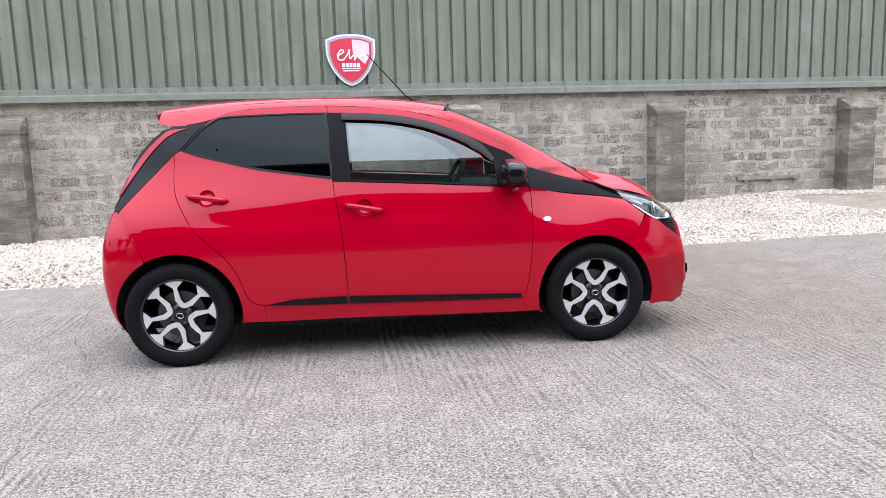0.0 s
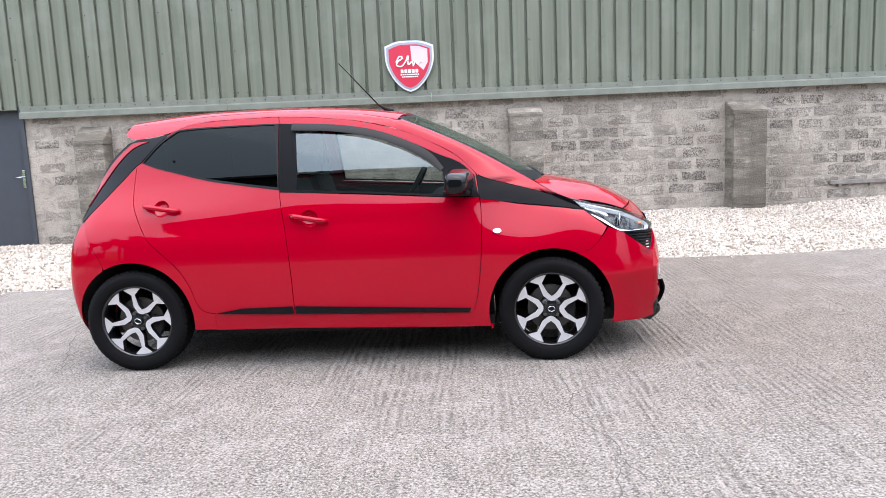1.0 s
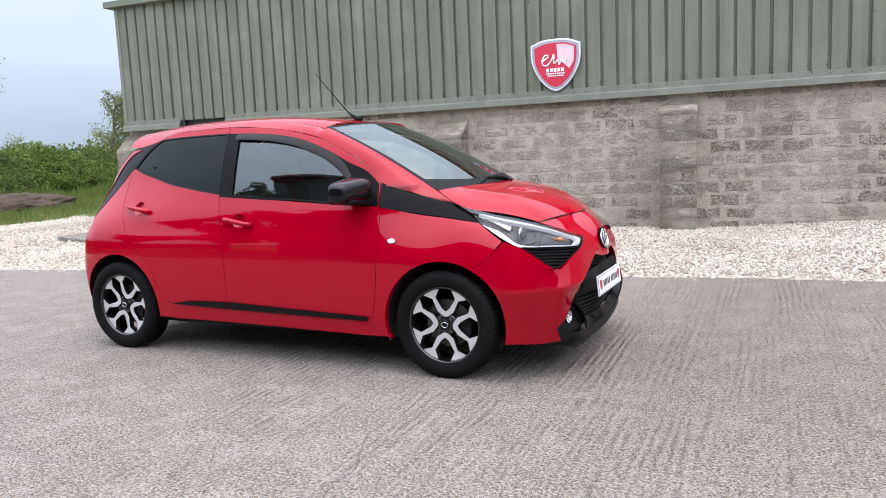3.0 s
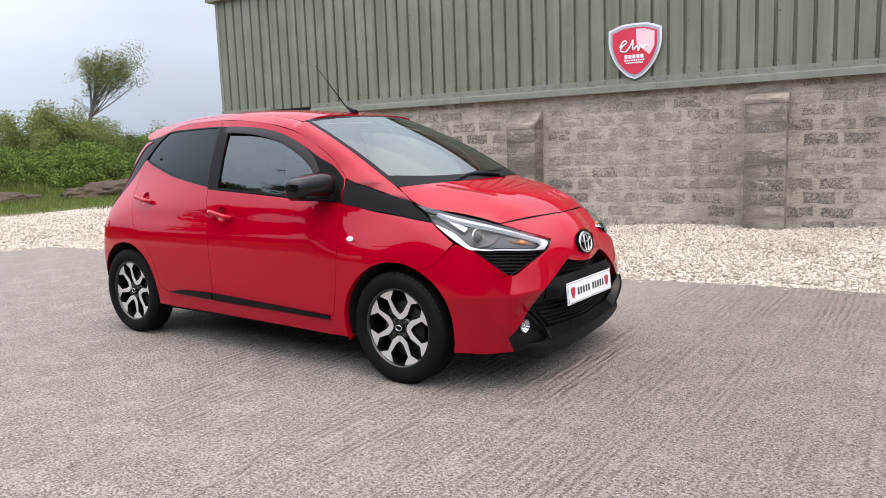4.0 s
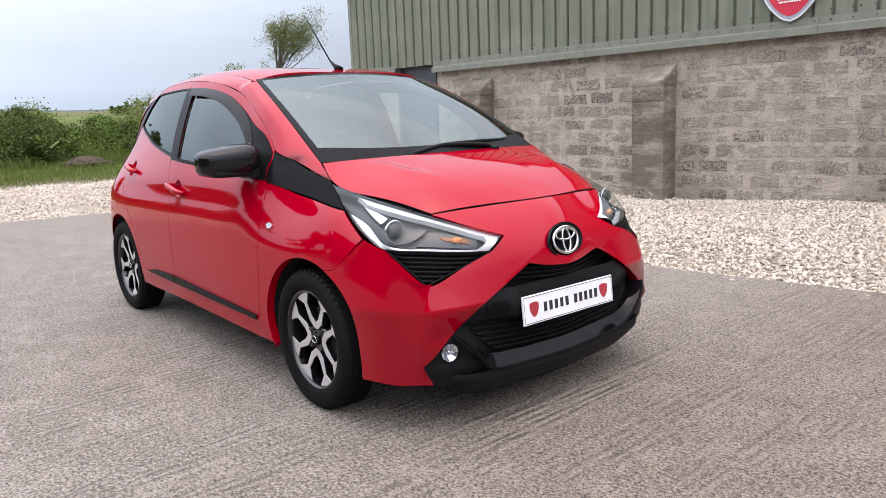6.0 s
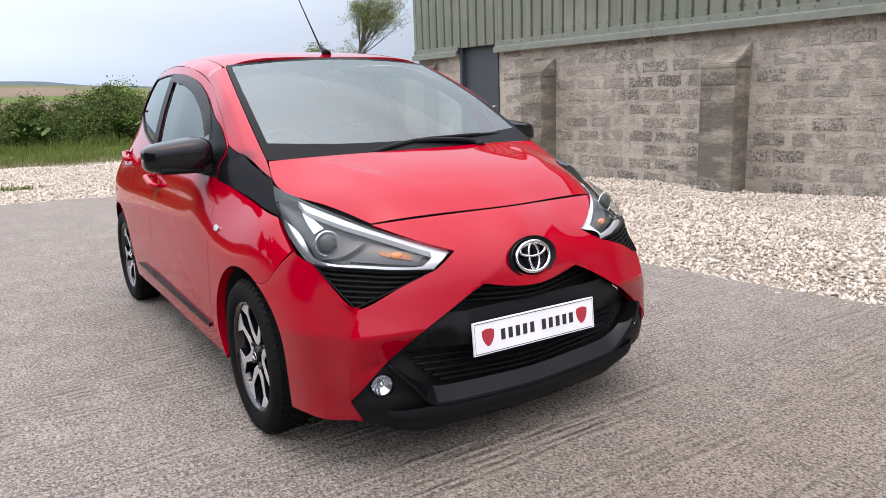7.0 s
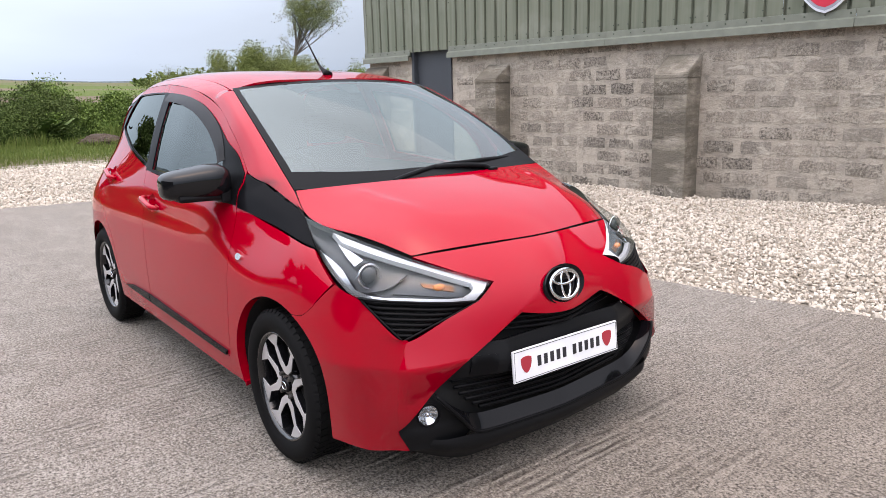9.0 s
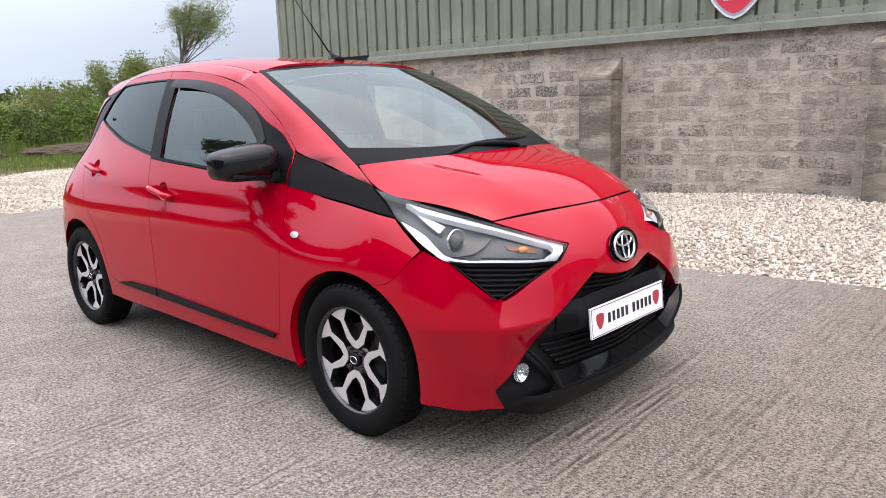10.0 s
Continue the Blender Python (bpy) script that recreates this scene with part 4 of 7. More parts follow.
M_DARK_STRIP = plain("dark_strip_ground", (0.055, 0.054, 0.053), 0.85, grain=0.6, grain_scale=90, vary=0.25, spec=0.3)
make_dark_strip()
M_SHED = plain("shed_cladding", (0.055, 0.06, 0.055), 0.7, vary=0.25)
M_SHED_ROOF = plain("shed_roof", (0.14, 0.14, 0.14), 0.7, vary=0.2)
make_back_shed()
make_tree("tree", "broad field tree behind the yard", -26.0, -4.4, 4.3, 1.9, (0.2, -0.2), 5200, 41, 0.35, 0.22, M_LEAF)
for x, y, h, k in ((-11.0, -15.5, 7.6, 43), (-15.2, -17.6, 8.2, 44), (-18.6, -15.0, 6.8, 45)):
    make_tree("tree", "broad field tree behind the yard", x, y, h, 3.0, (0.2, -0.1), 5200, k, 0.2, 0.3, M_LEAF)
make_tree("tree", "broad field tree behind the yard", -22.0, -19.0, 8.0, 3.2, (0.3, -0.2), 4200, 42, 0.35, 0.3, M_LEAF)

# ---- the car's outer surface ----
def spline(xs, ys):
    """A natural cubic through a few knots, flat beyond its ends."""
    n = len(xs)
    h = [b - a for a, b in zip(xs, xs[1:])]
    a, b = np.eye(n), np.zeros(n)
    for i in range(1, n - 1):
        a[i, i - 1], a[i, i], a[i, i + 1] = h[i - 1], 2 * (h[i - 1] + h[i]), h[i]
        b[i] = 6 * ((ys[i + 1] - ys[i]) / h[i] - (ys[i] - ys[i - 1]) / h[i - 1])
    m = np.linalg.solve(a, b)

    def f(x):
        x = min(max(x, xs[0]), xs[-1])
        i = 0
        while i < n - 2 and x > xs[i + 1]:
            i += 1
        p, q = (xs[i + 1] - x) / h[i], (x - xs[i]) / h[i]
        return float(p * ys[i] + q * ys[i + 1] + ((p ** 3 - p) * m[i] + (q ** 3 - q) * m[i + 1]) * h[i] ** 2 / 6)

    return f


def smooth(a, b, x):
    t = max(0.0, min(1.0, (x - a) / (b - a)))
    return t * t * (3 - 2 * t)


half_width = spline((0.15, 0.3, 0.5, 0.7, 0.85, 1.0, 1.15, 1.3, 1.42), (0.772, 0.796, 0.804, 0.797, 0.777, 0.735, 0.685, 0.622, 0.562))
nose = spline((0.12, 0.25, 0.4, 0.55, 0.665, 0.72, 0.79, 0.82, 0.86, 0.915, 1.0), (1.83, 1.862, 1.886, 1.884, 1.862, 1.832, 1.764, 1.718, 1.62, 1.46, 1.15))
wedge = spline((0.15, 0.27, 0.385, 0.55, 0.7, 0.80, 0.9), (0.06, 0.10, 0.20, 0.30, 0.34, 0.385, 0.34))
tail = spline((0.15, 0.3, 0.5, 0.7, 0.9, 1.1, 1.3, 1.42), (1.56, 1.61, 1.64, 1.62, 1.55, 1.47, 1.39, 1.33))


def front_x(y, z):
    """x of the front skin at (y, z)."""
    r = min(1.0, abs(y) / half_width(z))
    return 0.6 + (nose(z) - 0.6) * (1 - r ** 8) ** (1 / 6) - wedge(z) * (math.sqrt(y * y + 0.0036) - 0.06)


def rear_x(y, z):
    r = min(1.0, abs(y) / half_width(z))
    return -0.4 - (tail(z) - 0.4) * (1 - r ** 20) ** (1 / 5) + 0.07 * y * y / 0.6


def side_y(x, z):
    """Half width of the body at (x, z)."""
    w = half_width(z)
    if x > 0.62:
        lo, hi = 0.0, w
        for _ in range(30):
            mid = (lo + hi) / 2
            if front_x(mid, z) > x:
                lo = mid
            else:
                hi = mid
        w = min(w, (lo + hi) / 2)
    elif x < -0.35:
        lo, hi = 0.0, w
        for _ in range(30):
            mid = (lo + hi) / 2
            if rear_x(mid, z) < x:
                lo = mid
            else:
                hi = mid
        w = (lo + hi) / 2
    if x < -0.2:
        w -= 0.080 * smooth(0.72, 1.12, z) * (-x - 0.2) ** 1.3
    if x > 0.0:
        w -= 0.024 * smooth(0.0, 0.5, x) * smooth(0.90, 1.1, z)
        # the wing draws in above the arch
        w -= 0.055 * smooth(0.55, 1.02, x) * (1 - smooth(1.05, 1.42, x)) * smooth(0.62, 0.90, z) * (1 - 0.4 * smooth(0.88, 0.98, z))
    # soft shoulder under the windows
    w -= 0.006 * math.exp(-((z - 0.80) / 0.05) ** 2) * smooth(-1.3, -0.9, x) * (1 - smooth(0.3, 0.9, x))
    return w


M_RED = Nodes("red_car_paint")
M_RED.put("Base Color", M_RED.mix(M_RED.remap(M_RED.noise(M_RED.coord(), 900.0, 1), 0.3, 0.7), (0.38, 0.0, 0.010), (0.425, 0.0, 0.014)))
M_RED.put("Roughness", 0.5).put("Specular IOR Level", 0.0).put("Coat Weight", 1.0).put("Coat Roughness", 0.01).put("Coat IOR", 1.41)
M_RED = M_RED.mat
M_GLOSS = plain("gloss_black", (0.004, 0.004, 0.005), 0.10, coat=0.4, spec=0.0)
M_TRIM = plain("black_wing_trim", (0.004, 0.004, 0.005), 0.14, spec=0.07)
M_MATT = plain("matt_black_plastic", (0.006, 0.0062, 0.007), 0.5, grain=0.25, grain_scale=400, spec=0.13)
M_SATIN = plain("satin_black_trim", (0.005, 0.0052, 0.006), 0.4, spec=0.08)
M_DARK = plain("dark_underside", (0.004, 0.004, 0.004), 0.9)
M_RUBBER = plain("tyre_rubber", (0.006, 0.006, 0.0063), 0.75, grain=0.3, grain_scale=120, vary=0.2, spec=0.10)
M_ALLOY = plain("machined_alloy", (0.80, 0.80, 0.82), 0.38, 0.75)
M_ALLOY_BLACK = plain("black_alloy", (0.006, 0.006, 0.007), 0.2, coat=0.5)
M_DISC = plain("brake_steel", (0.10, 0.095, 0.09), 0.5, 0.8)
M_SEAT = plain("dark_seat_cloth", (0.03, 0.03, 0.033), 0.9, grain=0.4, grain_scale=300)
M_CABIN = plain("cabin_plastic", (0.03, 0.031, 0.035), 1.0, grain=0.2, grain_scale=300, spec=0.0)
M_LAMP_SILVER = plain("lamp_reflector", (0.82, 0.83, 0.85), 0.18, 0.9)
M_LAMP_GREY = plain("lamp_inner", (0.022, 0.024, 0.027), 0.3, 0.0)
M_LAMP_DIM = plain("lamp_shroud", (0.05, 0.053, 0.058), 0.3, 0.2)
M_DRL = plain("light_guide", (0.70, 0.72, 0.74), 0.2, coat=0.6)
M_AMBER = plain("amber_bulb", (0.70, 0.20, 0.03), 0.25, coat=0.8)
M_AMBER_DIM = plain("amber_reflection", (0.19, 0.07, 0.022), 0.3, 0.5)
M_TAIL_RED = plain("red_lamp", (0.36, 0.010, 0.02), 0.15, coat=0.4, spec=0.2)
M_WHITE = plain("white_plate", (0.80, 0.81, 0.83), 0.35)
M_INK = plain("black_ink", (0.02, 0.02, 0.025), 0.4)
M_BADGE_RED = plain("badge_red", (0.42, 0.03, 0.045), 0.35)
M_GLASS = glass("clear_glass", (0.60, 0.66, 0.64), 0.12)
M_SCREEN = glass("windscreen_glass", (0.70, 0.80, 0.77), 0.155)
M_TINT = glass("privacy_glass", (0.03, 0.033, 0.035), 0.022)
M_LENS = glass("lamp_lens", (0.90, 0.91, 0.92), 0.022)
M_SMOKE = plain("smoked_acrylic", (0.012, 0.012, 0.013), 0.4, spec=0.15)


def loop(*runs, per=6):
    """A closed outline from smooth runs that meet in corners."""
    out = []
    for r in runs:
        for p in catmull(r, per):
            if not out or math.dist(out[-1], p) > 1e-5:
                out.append(p)
    if math.dist(out[0], out[-1]) < 1e-5:
        out.pop()
    return out


def arc(cx, cz, r, a0, a1, n=18):
    return [(cx + r * math.cos(radians(a0 + (a1 - a0) * k / n)), cz + r * math.sin(radians(a0 + (a1 - a0) * k / n))) for k in range(n + 1)]


def area(poly):
    return sum(a[0] * b[1] - b[0] * a[1] for a, b in zip(poly, poly[1:] + poly[:1])) / 2


def inset(poly, d):
    """The outline drawn in by d."""
    sgn = 1 if area(poly) > 0 else -1
    out = []
    n = len(poly)
    for i in range(n):
        a, b, c = poly[i - 1], poly[i], poly[(i + 1) % n]
        u = Vector((b[0] - a[0], b[1] - a[1])).normalized()
        v = Vector((c[0] - b[0], c[1] - b[1])).normalized()
        m = Vector((-u.y - v.y, u.x + v.x)) * sgn
        if m.length < 0.3:
            out.append(b)
            continue
        m.normalize()
        k = max(0.4, m.dot(Vector((-u.y, u.x)) * sgn))
        out.append((b[0] + m.x * d / k, b[1] + m.y * d / k))
    return out


def refine(poly, step):
    out = []
    for a, b in zip(poly, poly[1:] + poly[:1]):
        k = max(1, int(math.ceil(math.dist(a, b) / step)))
        out += [(a[0] + (b[0] - a[0]) * i / k, a[1] + (b[1] - a[1]) * i / k) for i in range(k)]
    return out


def inside(p, poly):
    hit = False
    for (x0, y0), (x1, y1) in zip(poly, poly[1:] + poly[:1]):
        if (y0 > p[1]) != (y1 > p[1]) and p[0] < (x1 - x0) * (p[1] - y0) / (y1 - y0) + x0:
            hit = not hit
    return hit


CAR_MID = Vector((0.0, 0.0, 0.62))


def facing_out(verts, faces, normals):
    """Turns a patch of the body so that its front looks away from the middle of the car."""
    if sum(Vector(n).dot(Vector(v) - CAR_MID) for v, n in zip(verts, normals)) < 0:
        return verts, [t[::-1] for t in faces], [(-a, -b, -c) for a, b, c in normals]
    return verts, faces, normals


def mesh_with_normals(name, verts, faces, normals):
    me = bpy.data.meshes.new(name)
    normals = [fill_normal(v, n)[:] for v, n in zip(verts, normals)]
    me.from_pydata([fill_nose(v)[:] for v in verts], [], faces)
    me.update()
    me.polygons.foreach_set("use_smooth", [True] * len(me.polygons))
    me.normals_split_custom_set_from_vertices(normals)
    return me


def skin(surf, outline, holes=(), step=0.035, flange=0.014, gap=0.0018, lift=0.0, outward=1):
    """A trimmed piece of the surface surf(u, v), with its edge turned in. Returns verts, faces, normals."""
    rims = [refine(inset(outline, gap), step)] + [refine(inset(h, -gap), step) for h in holes]
    pts, edges = [], []
    for r in rims:
        base = len(pts)
        pts += [Vector(p) for p in r]
        edges += [(base + i, base + (i + 1) % len(r)) for i in range(len(r))]
    us, vs = [p[0] for p in rims[0]], [p[1] for p in rims[0]]
    nu, nv = int((max(us) - min(us)) / step) + 1, int((max(vs) - min(vs)) / step) + 1
    rim_np = np.array([p[:] for p in pts])
    for i in range(nu + 1):
        for j in range(nv + 1):
            p = (min(us) + (i + 0.5 * (j % 2)) * step, min(vs) + j * step)
            if inside(p, rims[0]) and not any(inside(p, h) for h in rims[1:]) and np.min(np.sum((rim_np - p) ** 2, 1)) > (0.55 * step) ** 2:
                pts.append(Vector(p))
    from mathutils.geometry import delaunay_2d_cdt
    co, _, tris, *_ = delaunay_2d_cdt(pts, edges, [], 0, 1e-6)
    keep = []
    for t in tris:
        c = sum((co[i] for i in t), Vector((0, 0))) / 3
        if inside(c, rims[0]) and not any(inside(c, h) for h in rims[1:]):
            keep.append(list(t))

    def normal(u, v):
        e = 0.003
        a, b = Vector(surf(u + e, v)) - Vector(surf(u - e, v)), Vector(surf(u, v + e)) - Vector(surf(u, v - e))
        return (a.cross(b) * outward).normalized()

    verts, normals = [], []
    for p in co:
        n = normal(p[0], p[1])
        verts.append(Vector(surf(p[0], p[1])) + n * lift)
        normals.append(n)
    if sum(n.dot(v - CAR_MID) for v, n in zip(verts, normals)) < 0:
        normals = [-n for n in normals]
        verts = [v + n * 2 * lift for v, n in zip(verts, normals)]
    for t in keep:
        a, b, c = (verts[i] for i in t)
        if (b - a).cross(c - a).dot(normals[t[0]]) < 0:
            t.reverse()
    if flange:
        seen = {}
        for t in keep:
            for a, b in ((t[0], t[1]), (t[1], t[2]), (t[2], t[0])):
                seen[a, b] = True
        for a, b in list(seen):
            if (b, a) not in seen:
                out = (verts[b] - verts[a]).cross(normals[a]).normalized()
                k = len(verts)
                for i in (a, b):
                    verts.append(verts[i])
                    normals.append(out)
                for i in (a, b):
                    verts.append(verts[i] - normals[i] * flange)
                    normals.append(out)
                keep.append([k + 1, k, k + 2])
                keep.append([k + 1, k + 2, k + 3])
    return [tuple(v) for v in verts], keep, [tuple(n) for n in normals]


def mirrored(v, f, n):
    return [(a, -b, c) for a, b, c in v], [t[::-1] for t in f], [(a, -b, c) for a, b, c in n]


def both(name, data, material, parents, label=""):
    """The piece on the right side and its mirror image on the left."""
    made = []
    for k, d in enumerate((data, mirrored(*data))):
        me = mesh_with_normals(name, *d)
        made.append(part(name, me, material, parents[k] if isinstance(parents, (list, tuple)) else parents, label))
    return made


def grid_skin(f, us, vs, flip=False):
    """A patch f(u, v) on a grid, smooth."""
    verts = [tuple(f(u, v)) for u in us for v in vs]
    k = len(vs)
    faces = [[i * k + j, (i + 1) * k + j, (i + 1) * k + j + 1, i * k + j + 1] for i in range(len(us) - 1) for j in range(k - 1)]
    if flip:
        faces = [q[::-1] for q in faces]
    normals = []
    for u in us:
        for v in vs:
            e = 1e-3
            a = Vector(f(min(u + e, us[-1]), v)) - Vector(f(max(u - e, us[0]), v))
            b = Vector(f(u, min(v + e, vs[-1]))) - Vector(f(u, max(v - e, vs[0])))
            n = a.cross(b).normalized()
            normals.append((-n if flip else n)[:])
    return facing_out(verts, faces, normals)


def span(a, b, n):
    return [a + (b - a) * k / n for k in range(n + 1)]


def S(x, z):
    return (x, -side_y(x, z), z)


def ridge_z(y):
    """Height of the crease of the V-shaped front at y."""
    return 0.655 - (abs(y) - 0.15) * 0.36


seam_fit = spline((0.0, 0.092, 0.184, 0.276, 0.368, 0.414, 0.46), (0.012, 0.024, 0.034, 0.030, 0.012, -0.003, -0.020))
seam_z = spline((0.0, 0.092, 0.184, 0.276, 0.368, 0.414, 0.46), (0.822, 0.8214, 0.819, 0.8141, 0.8062, 0.801, 0.795))


def Fr(y, z):
    """Front skin with its crease: x grows towards the ridge."""
    d = z - ridge_z(y)
    a = abs(y)
    soft = math.sqrt(d * d + 0.00005) - 0.007
    foot = 0.66 + 0.048 * smooth(0.12, 0.268, a) + max(0.0, a - 0.268) * 0.44
    up = max(0.0, min(1.0, (z - foot) / max(0.008, seam_z(a) - 0.0025 - foot)))
    fold = 0.036 * (1 - smooth(0.0, 1.0, min(1.0, soft / (0.20 if d > 0 else 0.12)) * 0.5) * 2) * smooth(0.0, 0.34, abs(y)) * (1 - smooth(0.60, 0.70, abs(y)))
    return (front_x(y, z) + fold * (1 - up) - 0.016 * (1 - up) + seam_fit(a) * up ** 1.3, y, z)


car = thing("car", "red five-door hatchback with black trim parked on the concrete yard", "car")

# outlines on the side, as (x, z)
RAIL = ((-1.265, 1.336), (-1.20, 1.316), (-1.078, 1.322), (-0.965, 1.345), (-0.886, 1.374), (-0.791, 1.392), (-0.571, 1.402), (-0.331, 1.404), (-0.098, 1.389), (0.124, 1.361), (0.376, 1.296), (0.563, 1.212), (0.687, 1.137), (0.779, 1.046))
B_CUT = ((-0.328, 1.404), (-0.321, 1.346), (-0.308, 0.996), (-0.275, 0.745), (-0.258, 0.52), (-0.251, 0.309))
REAR_CUT = ((-1.164, 1.163), (-1.168, 1.046), (-1.155, 0.941), (-1.113, 0.851), (-1.06, 0.752), (-0.996, 0.684), (-0.897, 0.589), (-0.835, 0.485), (-0.801, 0.385), (-0.764, 0.341), (-0.705, 0.325))
FRONT_CUT = ((0.731, 0.288), (0.75, 0.311), (0.771, 0.409), (0.788, 0.538), (0.799, 0.698), (0.801, 0.856), (0.793, 0.918), (0.779, 1.046))
ARCH = 0.341


def side_panels():
    glass_f = loop([(-0.225, 1.338), (-0.132, 1.334), (0.058, 1.316), (0.247, 1.279), (0.42, 1.206), (0.54, 1.128), (0.598, 1.055)], [(0.598, 1.055), (0.606, 0.938)], [(0.606, 0.938), (0.2, 0.968), (-0.205, 0.994)], [(-0.205, 0.994), (-0.225, 1.338)])
    glass_r = loop([(-1.122, 1.178), (-1.03, 1.275), (-0.955, 1.328)], [(-0.955, 1.328), (-0.886, 1.350), (-0.571, 1.358), (-0.345, 1.358)], [(-0.345, 1.358), (-0.316, 1.012)], [(-0.316, 1.012), (-0.395, 1.022), (-0.578, 1.049), (-0.731, 1.075), (-0.886, 1.114), (-1.043, 1.154), (-1.122, 1.178)])
    fd = loop(B_CUT[::-1], [p for p in RAIL if p[0] > -0.4], FRONT_CUT[::-1], [FRONT_CUT[0], (0.229, 0.297), (-0.251, 0.309)])
    rd = loop(B_CUT, [(-0.251, 0.309), (-0.705, 0.325)], REAR_CUT[::-1], [(-1.164, 1.163), (-1.132, 1.182), (-1.04, 1.281), (-0.965, 1.345)], [p for p in RAIL if -1.0 < p[0] < -0.3])
    cup_f = [(-0.141 + 0.046 * math.cos(a), 0.838 + 0.044 * math.sin(a)) for a in span(0, 2 * math.pi, 24)[:-1]]
    cup_r = [(-0.985 + 0.044 * math.cos(a), 0.917 + 0.044 * math.sin(a)) for a in span(0, 2 * math.pi, 24)[:-1]]
    fdoor = both("front_door", skin(S, fd, [inset(glass_f, -0.014), cup_f]), M_RED, car, "red front door")
    rdoor = both("rear_door", skin(S, rd, [inset(glass_r, -0.005), cup_r]), M_RED, car, "red rear door")

    def dish(cx, cz, rx, rz, doors):
        def f(r, a):
            x, z = cx + rx * 1.04 * r * math.cos(a), cz + rz * 1.04 * r * math.sin(a)
            return (x, -side_y(x, z) + 0.026 * (1 - r ** 4) + 0.001, z)
        both("handle_cup", grid_skin(f, span(0.02, 1, 8), span(0, 2 * math.pi, 28), True), M_RED, doors)

    dish(-0.141, 0.838, 0.046, 0.044, fdoor)
    dish(-0.985, 0.917, 0.044, 0.044, rdoor)

    def handle(x0, z0, x1, z1, doors):
        pts, rad = [], []
        for t in span(0, 1, 12):
            x, z = x0 + (x1 - x0) * t, z0 + (z1 - z0) * t
            out = 0.012 + 0.026 * min(1.0, min(t, 1 - t) * 7)
            pts.append((x, -side_y(x, z) - out + 0.006, z))
            rad.append(0.009 + 0.0055 * min(1.0, min(t, 1 - t) * 9))
        for k in (0, 1):
            bm = tube([(a, b * (1 - 2 * k), c) for a, b, c in pts], rad, 12)
            part("door_handle", bm, M_RED, doors[k], "red body-coloured handle", smooth=True)

    handle(-0.245, 0.858, -0.040, 0.820, fdoor)
    handle(-1.092, 0.937, -0.875, 0.904, rdoor)
    lock = bmesh.new()
    bmesh.ops.create_cone(lock, cap_ends=True, segments=16, radius1=0.009, radius2=0.007, depth=0.006, matrix=pose(-0.228, -side_y(-0.228, 0.856) - 0.034, 0.856, 90, 0, 0))
    part("lock", lock, M_CHROME, fdoor[0])
    # glass and its black surrounds
    def tilt_normals(v, f, n):
        """Tilts only the panes' normals, so the reflected shed roof lies level."""
        out = []
        for p, a in zip(v, n):
            if abs(a[0]) < 0.3 and 0.0 < a[2] < 0.5:
                tilt = radians(13.2 + 24 * (p[2] - 1.08))
                a = (a[0], -math.cos(tilt) if a[1] < 0 else math.cos(tilt), math.sin(tilt))
            out.append(Vector(a).normalized()[:])
        return v, f, out

    both("window_pane", tilt_normals(*skin(S, glass_f, flange=0.004, gap=-0.003, lift=-0.006)), M_GLASS, fdoor, "clear front side window")
    both("window_pane", tilt_normals(*skin(S, glass_r, flange=0.004, gap=-0.003, lift=-0.004)), M_TINT, rdoor, "dark privacy glass")
    surround = loop([(-0.3222, 1.364), (-0.132, 1.352), (0.058, 1.334), (0.247, 1.298), (0.434, 1.226), (0.575, 1.158), (0.69, 1.108), (0.772, 1.036)], [(0.772, 1.036), (0.792, 0.914)], [(0.792, 0.914), (0.62, 0.924), (0.2, 0.957), (-0.3066, 0.984)], [(-0.3066, 0.984), (-0.3222, 1.364)])
    both("window_frame", skin(S, surround, [glass_f], lift=0.0035, flange=0.006, gap=0.001), M_SATIN, fdoor, "black window frame and mirror corner")
    edge = loop([(-1.131, 1.176), (-1.035, 1.282), (-0.960, 1.336)], [(-0.960, 1.336), (-0.886, 1.358), (-0.571, 1.365), (-0.3240, 1.364)], [(-0.3240, 1.364), (-0.3100, 0.998)], [(-0.3100, 0.998), (-0.395, 1.010), (-0.578, 1.038), (-0.731, 1.064), (-0.886, 1.103), (-1.043, 1.144), (-1.131, 1.176)])
    both("window_frame", skin(S, edge, [glass_r], lift=0.003, flange=0.005, gap=0.0), M_GLOSS, rdoor, "thin black window surround")
    for k, sg in enumerate((1, -1)):
        knob = bmesh.new()
        bmesh.ops.create_uvsphere(knob, u_segments=14, v_segments=8, radius=0.008, matrix=pose(-0.935, sg * (-side_y(-0.935, 1.178) - 0.001), 1.178) @ Matrix.Diagonal((0.8, 0.55, 1.15, 1)))
        part("window_catch", knob, M_SATIN, rdoor[k], "small black window catch", smooth=True)
    # wind deflector
    top = catmull([(-0.245, 1.362), (-0.05, 1.350), (0.11, 1.330), (0.255, 1.296), (0.43, 1.228), (0.54, 1.16), (0.605, 1.082)], 6)
    low = catmull([(-0.245, 1.322), (-0.05, 1.311), (0.10, 1.290), (0.24, 1.256), (0.40, 1.191), (0.515, 1.124), (0.585, 1.065)], 6)

    def visor(i, s):
        k = min(int(i), len(top) - 2)
        t = i - k
        a = Vector((*top[k],)) .lerp(Vector((*top[k + 1],)), t)
        b = Vector((*low[k],)) .lerp(Vector((*low[k + 1],)), t)
        p = a.lerp(b, s)
        return (p.x, -side_y(p.x, p.y) - 0.006 - 0.016 * math.sin(s * math.pi / 2), p.y)

